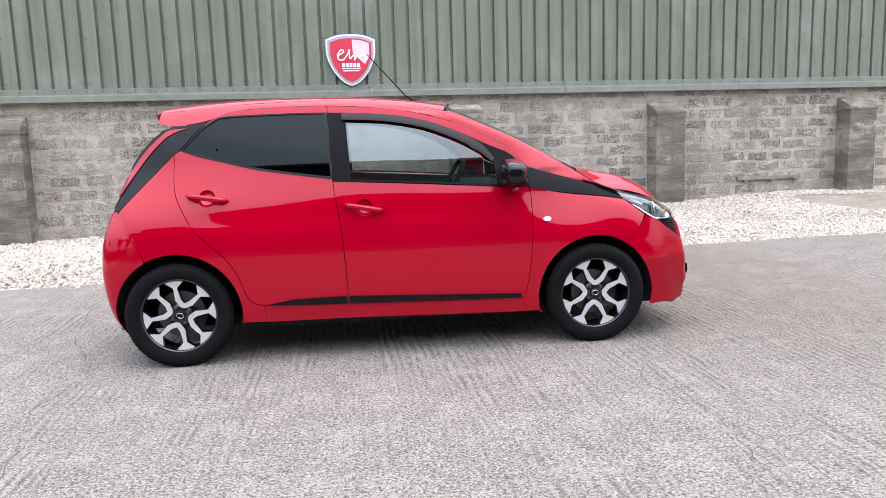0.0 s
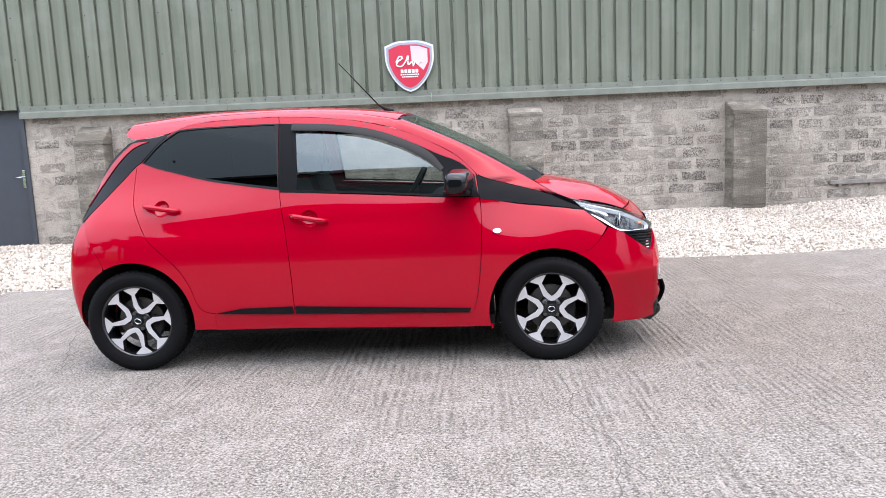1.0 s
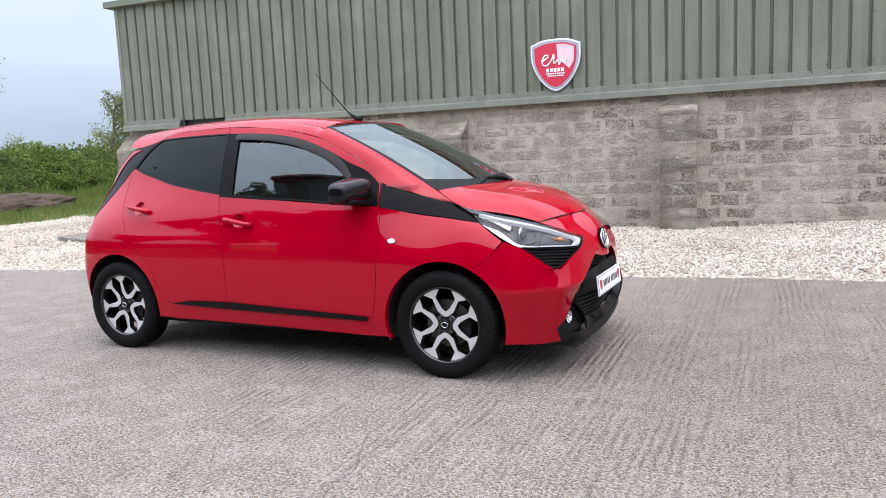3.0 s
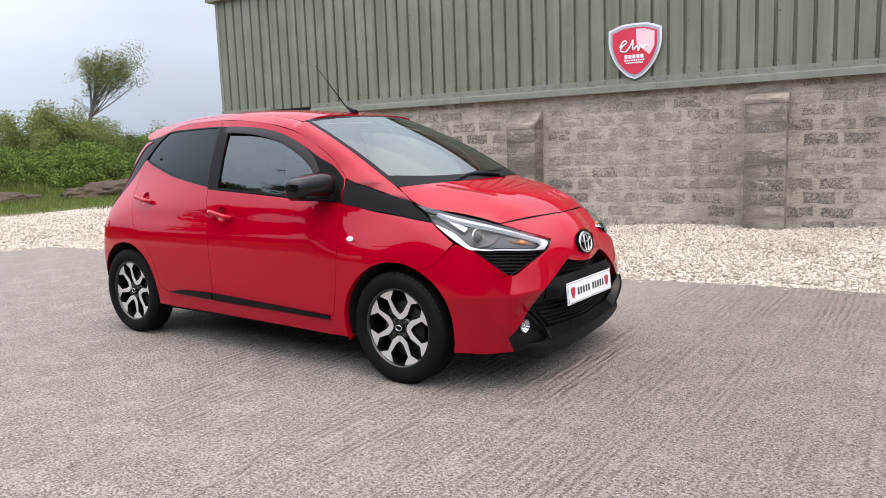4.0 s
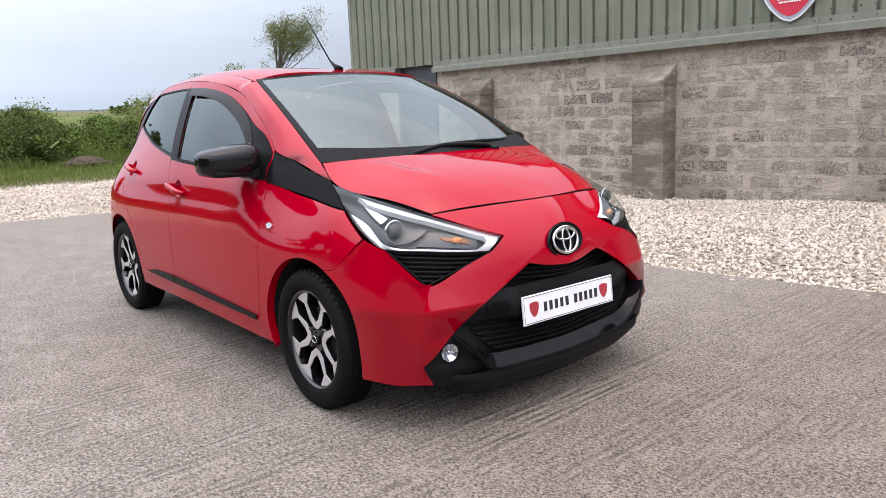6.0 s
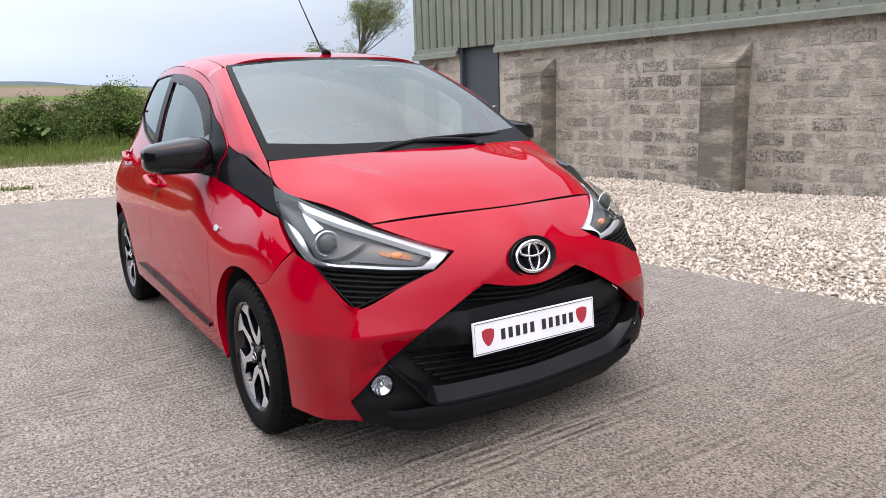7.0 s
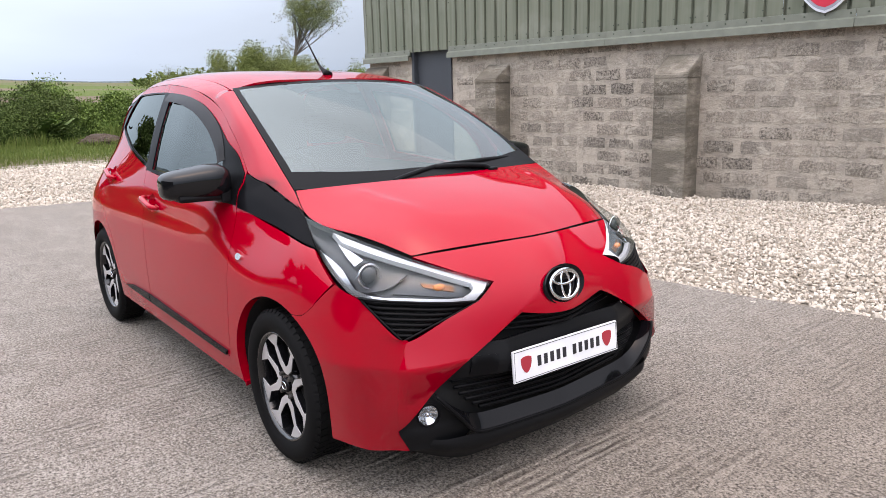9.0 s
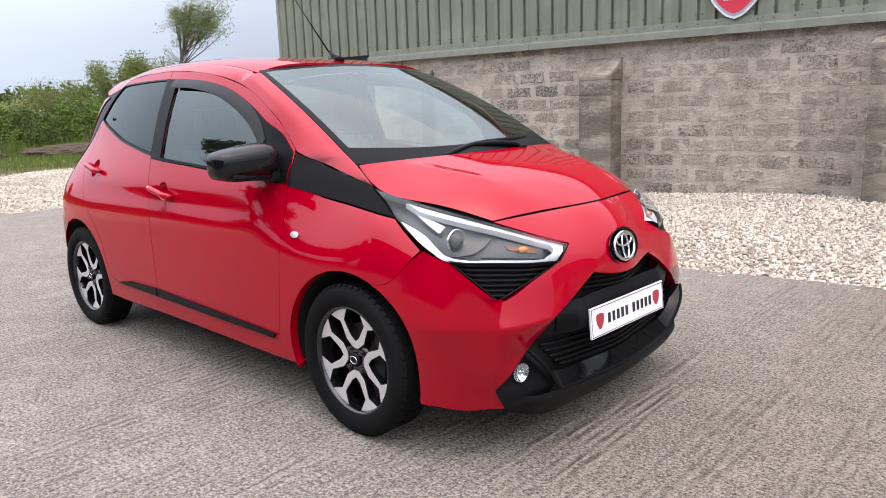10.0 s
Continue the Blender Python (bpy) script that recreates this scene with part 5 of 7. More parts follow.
    both("wind_deflector", grid_skin(visor, span(0, len(top) - 1.001, 36), span(0, 1, 4)), M_SMOKE, fdoor, "smoked acrylic wind deflector")
    # belt and lower mouldings
    both("moulding", skin(S, loop([(-0.693, 0.327), (-0.551, 0.351)], [(-0.551, 0.351), (-0.262, 0.355)], [(-0.262, 0.355), (-0.257, 0.315)], [(-0.257, 0.315), (-0.693, 0.327)]), lift=0.010, flange=0.010, gap=0), M_GLOSS, rdoor, "black lower moulding")
    both("moulding", skin(S, loop([(-0.247, 0.355), (0.729, 0.314)], [(0.729, 0.314), (0.718, 0.294)], [(0.718, 0.294), (-0.244, 0.315)], [(-0.244, 0.315), (-0.247, 0.355)]), lift=0.010, flange=0.010, gap=0), M_GLOSS, fdoor, "black lower moulding")
    # wing, quarter, sill
    arch_f = arc(1.17, 0.285, ARCH, 66, 196)
    wing = loop([(0.731, 0.206), (0.731, 0.288)], FRONT_CUT[1:7], [FRONT_CUT[6], (0.992, 0.872), (1.2, 0.846), (1.361, 0.822)], [(1.361, 0.822), (1.487, 0.726)], [(1.487, 0.726), (1.429, 0.65), (1.372, 0.605), arch_f[0]], arch_f, [arch_f[-1], (0.846, 0.204)], [(0.846, 0.204), (0.731, 0.206)], per=3)
    both("front_wing", skin(S, wing, flange=0.035), M_RED, car, "red front wing")
    arch_r = arc(-1.17, 0.285, ARCH, 117, -9)
    quarter = loop(REAR_CUT[::-1], [REAR_CUT[0], (-1.30, 1.028), (-1.423, 0.902), (-1.462, 0.858)], [(-1.462, 0.858), (-1.414, 0.749), (-1.355, 0.66), arch_r[0]], arch_r, [arch_r[-1], (-0.822, 0.232)], [(-0.822, 0.232), (-0.70, 0.231)], [(-0.70, 0.231), (-0.705, 0.325)], per=3)
    both("rear_quarter", skin(S, quarter, flange=0.035), M_RED, car, "red rear quarter panel")
    sill = loop([(-0.703, 0.323), (-0.251, 0.307), (0.229, 0.295), (0.731, 0.286)], [(0.731, 0.286), (0.731, 0.207)], [(0.731, 0.207), (0.259, 0.218), (-0.264, 0.229), (-0.70, 0.231)], [(-0.70, 0.231), (-0.703, 0.323)])
    both("sill", skin(S, sill, flange=0.06, gap=-0.0016), M_RED, car, "red sill")
    # black trim between door and headlamp
    cowl = loop([(0.781, 1.036), (0.84, 1.012), (0.931, 0.984), (1.08, 0.942), (1.222, 0.904)], [(1.222, 0.904), (1.361, 0.824)], [(1.361, 0.824), (1.2, 0.848), (0.992, 0.874), (0.797, 0.906)], [(0.797, 0.906), (0.781, 1.036)])
    piece = skin(S, cowl, lift=0.002)
    flat = Vector((0.34, -0.78, 0.52)).normalized()
    both("wing_trim", (piece[0], piece[1], [Vector(n).lerp(flat, 0.8).normalized()[:] for n in piece[2]]), M_TRIM, car, "gloss black trim behind the headlamp")
    # tail lamp
    lamp = loop([(-0.968, 1.338), (-1.045, 1.276), (-1.138, 1.178), (-1.166, 1.160)], [(-1.166, 1.160), (-1.30, 1.026), (-1.423, 0.900), (-1.47, 0.852)], [(-1.47, 0.852), (-1.515, 0.90), (-1.47, 1.03), (-1.34, 1.2), (-1.235, 1.292)], [(-1.235, 1.292), (-1.16, 1.312), (-1.078, 1.318), (-0.968, 1.338)])
    tl = both("tail_lamp", skin(S, lamp, lift=0.002), M_GLOSS, car, "black-framed tail lamp")
    strip = loop([(-1.10, 1.296), (-1.18, 1.292), (-1.225, 1.272), (-1.325, 1.18), (-1.448, 1.02), (-1.492, 0.93)], [(-1.492, 0.93), (-1.462, 0.945), (-1.425, 1.00), (-1.315, 1.145), (-1.225, 1.238), (-1.17, 1.272), (-1.10, 1.296)])
    both("red_lens", skin(S, strip, lift=0.007, flange=0.005, gap=0), M_TAIL_RED, tl, "red lamp strip")
    # rear bumper, swept from the wheel arch round to the middle
    gap_x = spline((0.58, 0.589, 0.66, 0.749, 0.858), (-1.322, -1.325, -1.356, -1.415, -1.463))

    def rear_bumper(z, k):
        if z < 0.59:
            x0 = -1.17 - math.sqrt(max(0.0, ARCH ** 2 - max(0.0, z - 0.285) ** 2))
        else:
            x0 = gap_x(z)
        y0 = side_y(x0, min(z, 0.72))
        y = y0 * math.cos(k * math.pi / 2)
        return Vector((rear_x(y, z) + 0.03 * smooth(0.3, 0.15, z) , -y - (side_y(x0, z) - side_y(x0, min(z, 0.72))) * (1 - k), z))

    both("rear_bumper", grid_skin(rear_bumper, span(0.165, 0.857, 28), span(0, 1, 24)), M_RED, car, "red rear bumper")
    # side repeater
    both("side_repeater", skin(S, [(0.884 + 0.023 * math.cos(a), 0.731 + 0.0125 * math.sin(a)) for a in span(0, 2 * math.pi, 20)[:-1]], step=0.01, lift=0.007, flange=0.006, gap=0), M_LAMP_SILVER, car, "small clear indicator on the wing")
    for cx in (1.17, -1.17):
        def liner(a, t, cx=cx):
            x, z = cx + 0.347 * math.cos(a), 0.285 + 0.347 * math.sin(a)
            return Vector((x, -side_y(x, max(0.16, z)) + 0.03 + 0.40 * t, z))
        both("mud_liner", grid_skin(liner, span(-0.25 if cx < 0 else -0.1, math.pi + (0.0 if cx < 0 else 0.2), 24), [0.0, 1.0]), M_DARK, car)
    return fdoor


side_panels()

# ---- roof, pillars, screen, bonnet ----
rail_z = spline([p[0] for p in RAIL], [p[1] for p in RAIL])
roof_mid = spline((-1.28, -0.97, -0.62, -0.265, 0.095, 0.233, 0.42), (1.425, 1.455, 1.468, 1.466, 1.446, 1.430, 1.401))
ditch_y = spline((-1.27, -0.9, -0.3, 0.345), (0.40, 0.465, 0.495, 0.524))


def roof_pt(x, y):
    zr = rail_z(x)
    yr = side_y(x, zr)
    return (x, y, zr + (roof_mid(x) - zr) * (1 - min(1.0, abs(y) / yr) ** 5))


def make_top():
    def header_x(y):
        return 0.405 - 0.06 * (y / 0.524) ** 2

    roof = loop([(-1.262, -0.40), (-1.285, 0.0), (-1.262, 0.40)], [(-1.262, 0.40), (-0.9, 0.465), (-0.3, 0.495), (0.12, 0.512), (0.340, 0.522)], [(header_x(y), y) for y in span(0.522, -0.522, 12)], [(0.340, -0.522), (0.12, -0.512), (-0.3, -0.495), (-0.9, -0.465), (-1.262, -0.40)], per=4)
    part("roof_panel", mesh_with_normals("roof_panel", *skin(roof_pt, roof, step=0.05, flange=0.01)), M_RED, car, "red roof")
    lip = loop([(-1.262, -0.40), (-1.285, 0.0), (-1.262, 0.40)], [(-1.262, 0.40), (-1.30, 0.385)], [(-1.30, 0.385), (-1.34, 0.0), (-1.30, -0.385)], [(-1.30, -0.385), (-1.262, -0.40)])
    part("roof_spoiler", mesh_with_normals("roof_spoiler", *skin(lambda x, y: (x, y, 1.424 - 0.33 * (-1.28 - x) - 0.25 * y * y), lip, step=0.04, flange=0.05)), M_RED, car, "red roof spoiler")

    # side rail and A pillar in one sweep: s from the door gap to the roof seam or the screen
    outer_x = spline((0.0, 0.22, 0.62, 0.78, 0.86, 1.0), (-1.262, -0.886, 0.376, 0.70, 0.781, 1.218))
    inner_x = spline((0.0, 0.22, 0.60, 0.78, 0.90, 1.0), (-1.262, -0.886, 0.345, 0.80, 1.06, 1.212))
    low_z = spline((0.781, 0.84, 0.931, 1.08, 1.222), (1.042, 1.014, 0.986, 0.944, 0.906))

    def screen(a, b):
        top = Vector((header_x(0.522 * a), 0.522 * a, 1.403 - 0.031 * a * a))
        low = Vector((1.215 - 0.118 * a * a, 0.633 * a, 0.985 + 0.003 * a * a))
        bow = math.sin(math.pi * b) * 0.022
        return top.lerp(low, b) + Vector((0.45, 0, 0.8)) * bow + Vector((0, 0.013 * a * abs(a) * math.sin(math.pi * b), 0))

    soft_z = spline((0.376, 0.563, 0.70, 0.90, 1.08, 1.222), (1.296, 1.212, 1.122, 1.012, 0.950, 0.906))

    soft_in = spline((0.345, 0.60, 0.85, 1.0, 1.212), (1.374, 1.262, 1.128, 1.045, 0.914))

    def rail(t, s, shade=False):
        xo, xi = outer_x(t), inner_x(t)
        zo = rail_z(xo) if xo < 0.779 else low_z(xo)
        if shade and xo > 0.376:
            zo = soft_z(xo)
        o = Vector((xo, -side_y(xo, zo), zo))
        if xi <= 0.345:
            i = Vector(roof_pt(xi, -ditch_y(xi)))
        elif xi > 1.097:
            i = Vector((1.097, -0.633, 0.988)).lerp(Vector((1.212, -0.658, 0.914)), (xi - 1.097) / (1.212 - 1.097))
        else:
            i = screen(-1.0, (xi - 0.345) / (1.097 - 0.345))
        if shade and xi > 0.345:
            i.z = soft_in(xi)
        k = smooth(-0.05, 0.42, xi)
        bulge = 0.016 * math.sin(math.pi * min(1, max(0, s))) * (1 - smooth(0.80, 1.0, t))
        far = o.lerp(i, s) + Vector((0.3, -0.5, 0.8)) * bulge
        near = Vector(roof_pt(xo, o.y + (-ditch_y(xo) - o.y) * s)) if k < 1 else far
        return near.lerp(far, k)

    ts = span(0.0, 0.9999, 110)
    rows = span(0.0, 0.99, 8)
    body = grid_skin(rail, ts, rows)
    shade = grid_skin(lambda t, s: rail(t, s, True), ts, rows)
    k = len(rows)
    end = Vector((0.34, -0.60, 0.70)).normalized()
    last = [i for i, t in enumerate(ts) if t < 0.76][-1]
    normals = list(shade[2])
    for i, t in enumerate(ts):
        if i > last:
            for j in range(k):
                normals[i * k + j] = Vector(shade[2][last * k + j]).lerp(end, smooth(0.76, 1.0, t)).normalized()[:]
    both("side_rail", (body[0], body[1], normals), M_RED, car, "red roof rail and windscreen pillar")

    # windscreen
    part("windscreen", mesh_with_normals("windscreen", *skin(screen, loop([(-0.955, 0.035), (0.955, 0.035)], [(0.955, 0.035), (0.952, 0.86)], [(0.952, 0.86), (0.5, 0.895), (0.0, 0.90), (-0.5, 0.895), (-0.952, 0.86)], [(-0.952, 0.86), (-0.955, 0.035)]), step=0.06, flange=0.0, gap=0.0)), M_SCREEN, car, "windscreen reflecting the sky")
    border = loop([(-0.996, 0.004), (0.996, 0.004)], [(0.996, 0.004), (0.996, 0.99)], [(0.996, 0.99), (-0.996, 0.99)], [(-0.996, 0.99), (-0.996, 0.004)])
    hole = loop([(-0.955, 0.035), (0.955, 0.035)], [(0.955, 0.035), (0.952, 0.86)], [(0.952, 0.86), (0.5, 0.895), (0.0, 0.90), (-0.5, 0.895), (-0.952, 0.86)], [(-0.952, 0.86), (-0.955, 0.035)])
    part("screen_border", mesh_with_normals("screen_border", *skin(screen, border, [hole], step=0.05, flange=0.004, gap=0.0)), M_SATIN, car, "black border of the windscreen and scuttle")
    # interior mirror housing patch behind the glass
    part("sensor_cover", mesh_with_normals("sensor_cover", *skin(screen, loop([(-0.09, 0.03), (0.13, 0.03)], [(0.13, 0.03), (0.07, 0.15)], [(0.07, 0.15), (-0.05, 0.15)], [(-0.05, 0.15), (-0.09, 0.03)]), step=0.04, flange=0.01, lift=-0.012)), M_SATIN, car)


make_top()

bonnet_mid_z = spline((0.0, 0.31, 0.62, 0.85, 1.0), (1.000, 0.968, 0.925, 0.872, 0.822))
edge_u = (0.0, 0.20, 0.60, 1.0)
bonnet_edge = [spline(edge_u, c) for c in ((1.100, 1.212, 1.400, 1.580), (0.632, 0.656, 0.570, 0.460), (0.989, 0.918, 0.857, 0.795))]


def bonnet_pt(u, v):
    """u from the windscreen to the front seam, v across."""
    a = abs(v)
    ex, ey, ez = (f(u) for f in bonnet_edge)
    k, kz = a ** 2.0, a ** 3.3
    y = v * ey
    crease = 0.010 * math.exp(-((a - 0.70 + 0.16 * u) / 0.075) ** 2) * smooth(0.0, 0.2, u) * (1 - smooth(0.35, 0.8, u))
    return Vector((1.205 + 0.522 * u + (ex - 1.205 - 0.522 * u) * k, y, bonnet_mid_z(u) + (ez - bonnet_mid_z(u)) * kz + crease))


def make_bonnet():
    us, vs = span(0.0, 0.996, 48), span(-0.994, 0.994, 80)
    part("bonnet", mesh_with_normals("bonnet", *grid_skin(bonnet_pt, us, vs)), M_RED, car, "red bonnet")
    part("slam_panel", mesh_with_normals("slam_panel", *grid_skin(lambda u, v: bonnet_pt(u, v) - Vector((0.01, 0, 0.016)), span(0.05, 0.985, 12), span(-1.0, 1.0, 20))), M_DARK, car)


make_bonnet()

# ---- front ----

def make_front():
    nose_panel = loop([(y, seam_z(abs(y)) - 0.0025) for y in span(-0.46, 0.46, 14)],
                      [(0.46, 0.7925), (0.36, 0.745), (0.268, 0.708)], [(0.268, 0.708), (0.345, 0.660)], [(0.345, 0.660), (0.46, 0.618), (0.548, 0.576), (0.592, 0.559)], [(0.592, 0.559), (0.628, 0.470)], [(0.628, 0.470), (0.645, 0.33), (0.658, 0.275)],
                      [(0.658, 0.275), (0.53, 0.387), (0.36, 0.503), (0.258, 0.568), (0.20, 0.598)], [(0.20, 0.598), (0.10, 0.576), (0.0, 0.570), (-0.10, 0.576), (-0.20, 0.598)], [(-0.20, 0.598), (-0.258, 0.568), (-0.36, 0.503), (-0.53, 0.387), (-0.658, 0.275)],
                      [(-0.658, 0.275), (-0.645, 0.33), (-0.628, 0.470)], [(-0.628, 0.470), (-0.592, 0.559)], [(-0.592, 0.559), (-0.548, 0.576), (-0.46, 0.618), (-0.345, 0.660)], [(-0.345, 0.660), (-0.268, 0.708)], [(-0.268, 0.708), (-0.36, 0.745), (-0.46, 0.7925)])
    badge = [(0.094 * math.cos(a), 0.662 + 0.062 * math.sin(a)) for a in span(0, 2 * math.pi, 40)[:-1]]
    pv, pf, pn = skin(Fr, nose_panel, [badge], step=0.014, flange=0.03, gap=0.0)

    def plain_normal(y, z):
        e = 0.02
        a = Vector((front_x(y + e, z) - front_x(y - e, z), 2 * e, 0))
        b = Vector((front_x(y, z + e) - front_x(y, z - e), 0, 2 * e))
        return a.cross(b).normalized()

    # normals only: a clean sweep above the reflection line, turned down below to darken
    def reflection_z(y):
        return max(0.470, 0.655 - 0.66 * (abs(y) - 0.115))

    for i, (v, n) in enumerate(zip(pv, pn)):
        over = smooth(-0.004, 0.010, v[2] - reflection_z(v[1]))
        if over > 0:
            q = (plain_normal(v[1], v[2]) + Vector((0, 0, 0.05))).normalized()
            if q.dot(Vector(n)) > 0.6:
                pn[i] = Vector(n).lerp(q, over).normalized()[:]
        if over < 1 and abs(v[1]) > 0.2:
            pn[i] = (Vector(pn[i]) - Vector((0, 0, 0.5 * (1 - over)))).normalized()[:]
    bumper = part("front_bumper", mesh_with_normals("front_bumper", pv, pf, pn), M_RED, car, "red V-shaped front bumper")

    # side cheeks of the bumper: from the lamp and the crease back to the wheel arch
    arch_pts = arc(1.17, 0.285, ARCH, 66, -14)
    arch_line = catmull(arch_pts + [(1.515, 0.205)], 2)
    front_line = [(-0.674, 0.690), (-0.648, 0.625), (-0.618, 0.574), (-0.592, 0.559), (-0.628, 0.470), (-0.638, 0.40), (-0.645, 0.33), (-0.658, 0.275), (-0.632, 0.206)]
    fl = catmull(front_line, 6)
    back = [(1.494, 0.724), (1.429, 0.65), (1.372, 0.605)] + arch_line
    fpts = [Vector(Fr(y, z)) for y, z in fl]
    bpts = [Vector(S(x, z)) for x, z in catmull(back, 3)]

    def along(pts, t):
        ls = [0.0]
        for a, b in zip(pts, pts[1:]):
            ls.append(ls[-1] + (b - a).length)
        d = t * ls[-1]
        for i in range(len(pts) - 1):
            if d <= ls[i + 1] or i == len(pts) - 2:
                return pts[i].lerp(pts[i + 1], (d - ls[i]) / max(1e-9, ls[i + 1] - ls[i]))

    def side(t, s):
        a, b = along(fpts, t), along(bpts, t)
        p = a.lerp(b, s)
        z = max(0.16, p.z)
        target = -side_y(p.x, z)
        full = Vector((p.x, target, p.z))
        k = smooth(0.0, 0.40, s)
        q = p.lerp(full, k)
        return q + Vector((-0.006, 0.004, 0.0)) * smooth(0.0, -0.03, s)

    cols = [-0.03] + span(0, 1, 22)
    cv, cf, cn = grid_skin(side, span(0, 1, 60), cols, True)
    cn = []
    for i, t in enumerate(span(0, 1, 60)):
        for j, s in enumerate(cols):
            high = cv[i * len(cols) + j][2]
            # normals drop below this height, so the lower cheek shades darker
            lift = -0.34 + 0.46 * smooth(0.455, 0.485, high) + 0.14 * smooth(0.50, 0.70, high)
            cn.append(Vector((0.60, -0.78, lift)).normalized().lerp(Vector((0.10, -0.985, 0.5 * lift)).normalized(), smooth(-0.1, 1.0, s)).normalized()[:])
    both("bumper_cheek", (cv, cf, cn), M_RED, car, "red bumper corner")

    # black mouth: backing and pieces, set back from the skin
    def F_in(back):
        return lambda y, z: (front_x(y, z) - back, y, z)

    mouth = loop([(-0.20, 0.60), (-0.258, 0.57), (-0.36, 0.505), (-0.53, 0.389), (-0.66, 0.277)], [(-0.66, 0.277), (-0.63, 0.2)], [(-0.63, 0.2), (0.63, 0.2)], [(0.63, 0.2), (0.66, 0.277)], [(0.66, 0.277), (0.53, 0.389), (0.36, 0.505), (0.258, 0.57), (0.20, 0.60)], [(0.20, 0.60), (0.0, 0.575), (-0.20, 0.60)])
    grille = part("grille", mesh_with_normals("grille", *skin(F_in(0.085), mouth, step=0.05, flange=0.0, gap=-0.01)), M_DARK, car, "black grille behind the bumper")

    def bar(y0, y1, z_mid, z_end, back, rad, mat, name, parent):
        pts = [(front_x(y, z_mid + (z_end - z_mid) * (abs(y) / max(abs(y0), abs(y1))) ** 2) - back, y, z_mid + (z_end - z_mid) * (abs(y) / max(abs(y0), abs(y1))) ** 2) for y in span(y0, y1, 24)]
        part(name, tube(pts, rad, 6), mat, parent, smooth=True)

    for k, (w, z) in enumerate(((0.225, 0.566), (0.265, 0.549), (0.295, 0.532))):
        bar(-w, w, z - 0.004, z + 0.010, 0.045, 0.006, M_SATIN, "slat", grille)
    for k, (w, z) in enumerate(((0.44, 0.398), (0.435, 0.375), (0.42, 0.352), (0.40, 0.329), (0.375, 0.306), (0.35, 0.286))):
        bar(-w, w, z - 0.012, z + 0.004, 0.055, 0.0065, M_SATIN, "slat", grille)
    # plate beam across the mouth: flat behind the plate, swept back beside it
    def beam_x(y, z):
        flat = front_x(0, 0.44) - 0.034 - 0.5 * max(0.0, abs(y) - 0.27)
        return max(front_x(y, z) - 0.036, flat) - 0.02 * abs(z - 0.46) / 0.06 + 0.09 * (0.436 - z)

    beam = loop([(-0.325, 0.520), (-0.17, 0.520), (0.0, 0.518), (0.17, 0.520), (0.325, 0.520)], [(0.325, 0.520), (0.505, 0.400)], [(0.505, 0.400), (0.35, 0.408), (0.0, 0.400), (-0.35, 0.408), (-0.505, 0.400)], [(-0.505, 0.400), (-0.325, 0.520)])
    part("plate_beam", mesh_with_normals("plate_beam", *skin(lambda y, z: (beam_x(y, z), y, z), beam, step=0.03, flange=0.05)), M_MATT, grille, "matt black beam behind the plate")
    cover = loop([(-0.385, 0.484), (-0.300, 0.480)], [(-0.300, 0.480), (-0.305, 0.415)], [(-0.305, 0.415), (-0.392, 0.420)], [(-0.392, 0.420), (-0.385, 0.484)])
    part("towing_cover", mesh_with_normals("towing_cover", *skin(lambda y, z: (beam_x(y, z), y, z), cover, step=0.02, flange=0.008, lift=0.005)), M_SATIN, grille, "square towing eye cover")

    # U-shaped gloss lip round the lower grille
    lip_out = catmull([(-0.530, 0.386), (-0.47, 0.31), (-0.42, 0.243), (-0.36, 0.222), (-0.2, 0.215), (0.0, 0.212), (0.2, 0.215), (0.36, 0.222), (0.42, 0.243), (0.47, 0.31), (0.530, 0.386)], 8)
    lip_in = catmull([(-0.516, 0.386), (-0.452, 0.322), (-0.40, 0.286), (-0.34, 0.270), (-0.2, 0.263), (0.0, 0.260), (0.2, 0.263), (0.34, 0.270), (0.40, 0.286), (0.452, 0.322), (0.516, 0.386)], 8)

    def lip(i, s):
        k = min(int(i), len(lip_out) - 2)
        t = i - k
        a = Vector((*lip_out[k],)).lerp(Vector((*lip_out[k + 1],)), t)
        b = Vector((*lip_in[k],)).lerp(Vector((*lip_in[k + 1],)), t)
        p = a.lerp(b, s)
        return Vector((front_x(p.x, p.y) + 0.006 - 0.050 * s, p.x, p.y))

    part("lower_lip", mesh_with_normals("lower_lip", *grid_skin(lip, span(0, 79.999, 160), span(0, 1, 5))), M_GLOSS, car, "gloss black frame of the lower grille")
    bm = tube([(front_x(p[0], p[1]) + 0.003, p[0], p[1]) for p in lip_out], 0.006, 8)
    part("lip_edge", bm, M_SATIN, car, smooth=True)

    # fog lamp panels and fog lamps
    fogp = loop([(-0.655, 0.272), (-0.533, 0.382)], [(-0.533, 0.382), (-0.472, 0.308), (-0.417, 0.232)], [(-0.417, 0.232), (-0.44, 0.195)], [(-0.44, 0.195), (-0.628, 0.206)], [(-0.628, 0.206), (-0.655, 0.272)])
    fog_hole = [(-0.545 + 0.036 * math.cos(a), 0.316 + 0.036 * math.sin(a)) for a in span(0, 2 * math.pi, 24)[:-1]]
    panels = both("fog_panel", skin(lambda y, z: (front_x(y, z) - 0.02 - 0.015 * smooth(0.25, 0.3, z), y, z), fogp, [fog_hole], step=0.02, flange=0.05, gap=0), M_MATT, car, "matt black fog lamp panel")
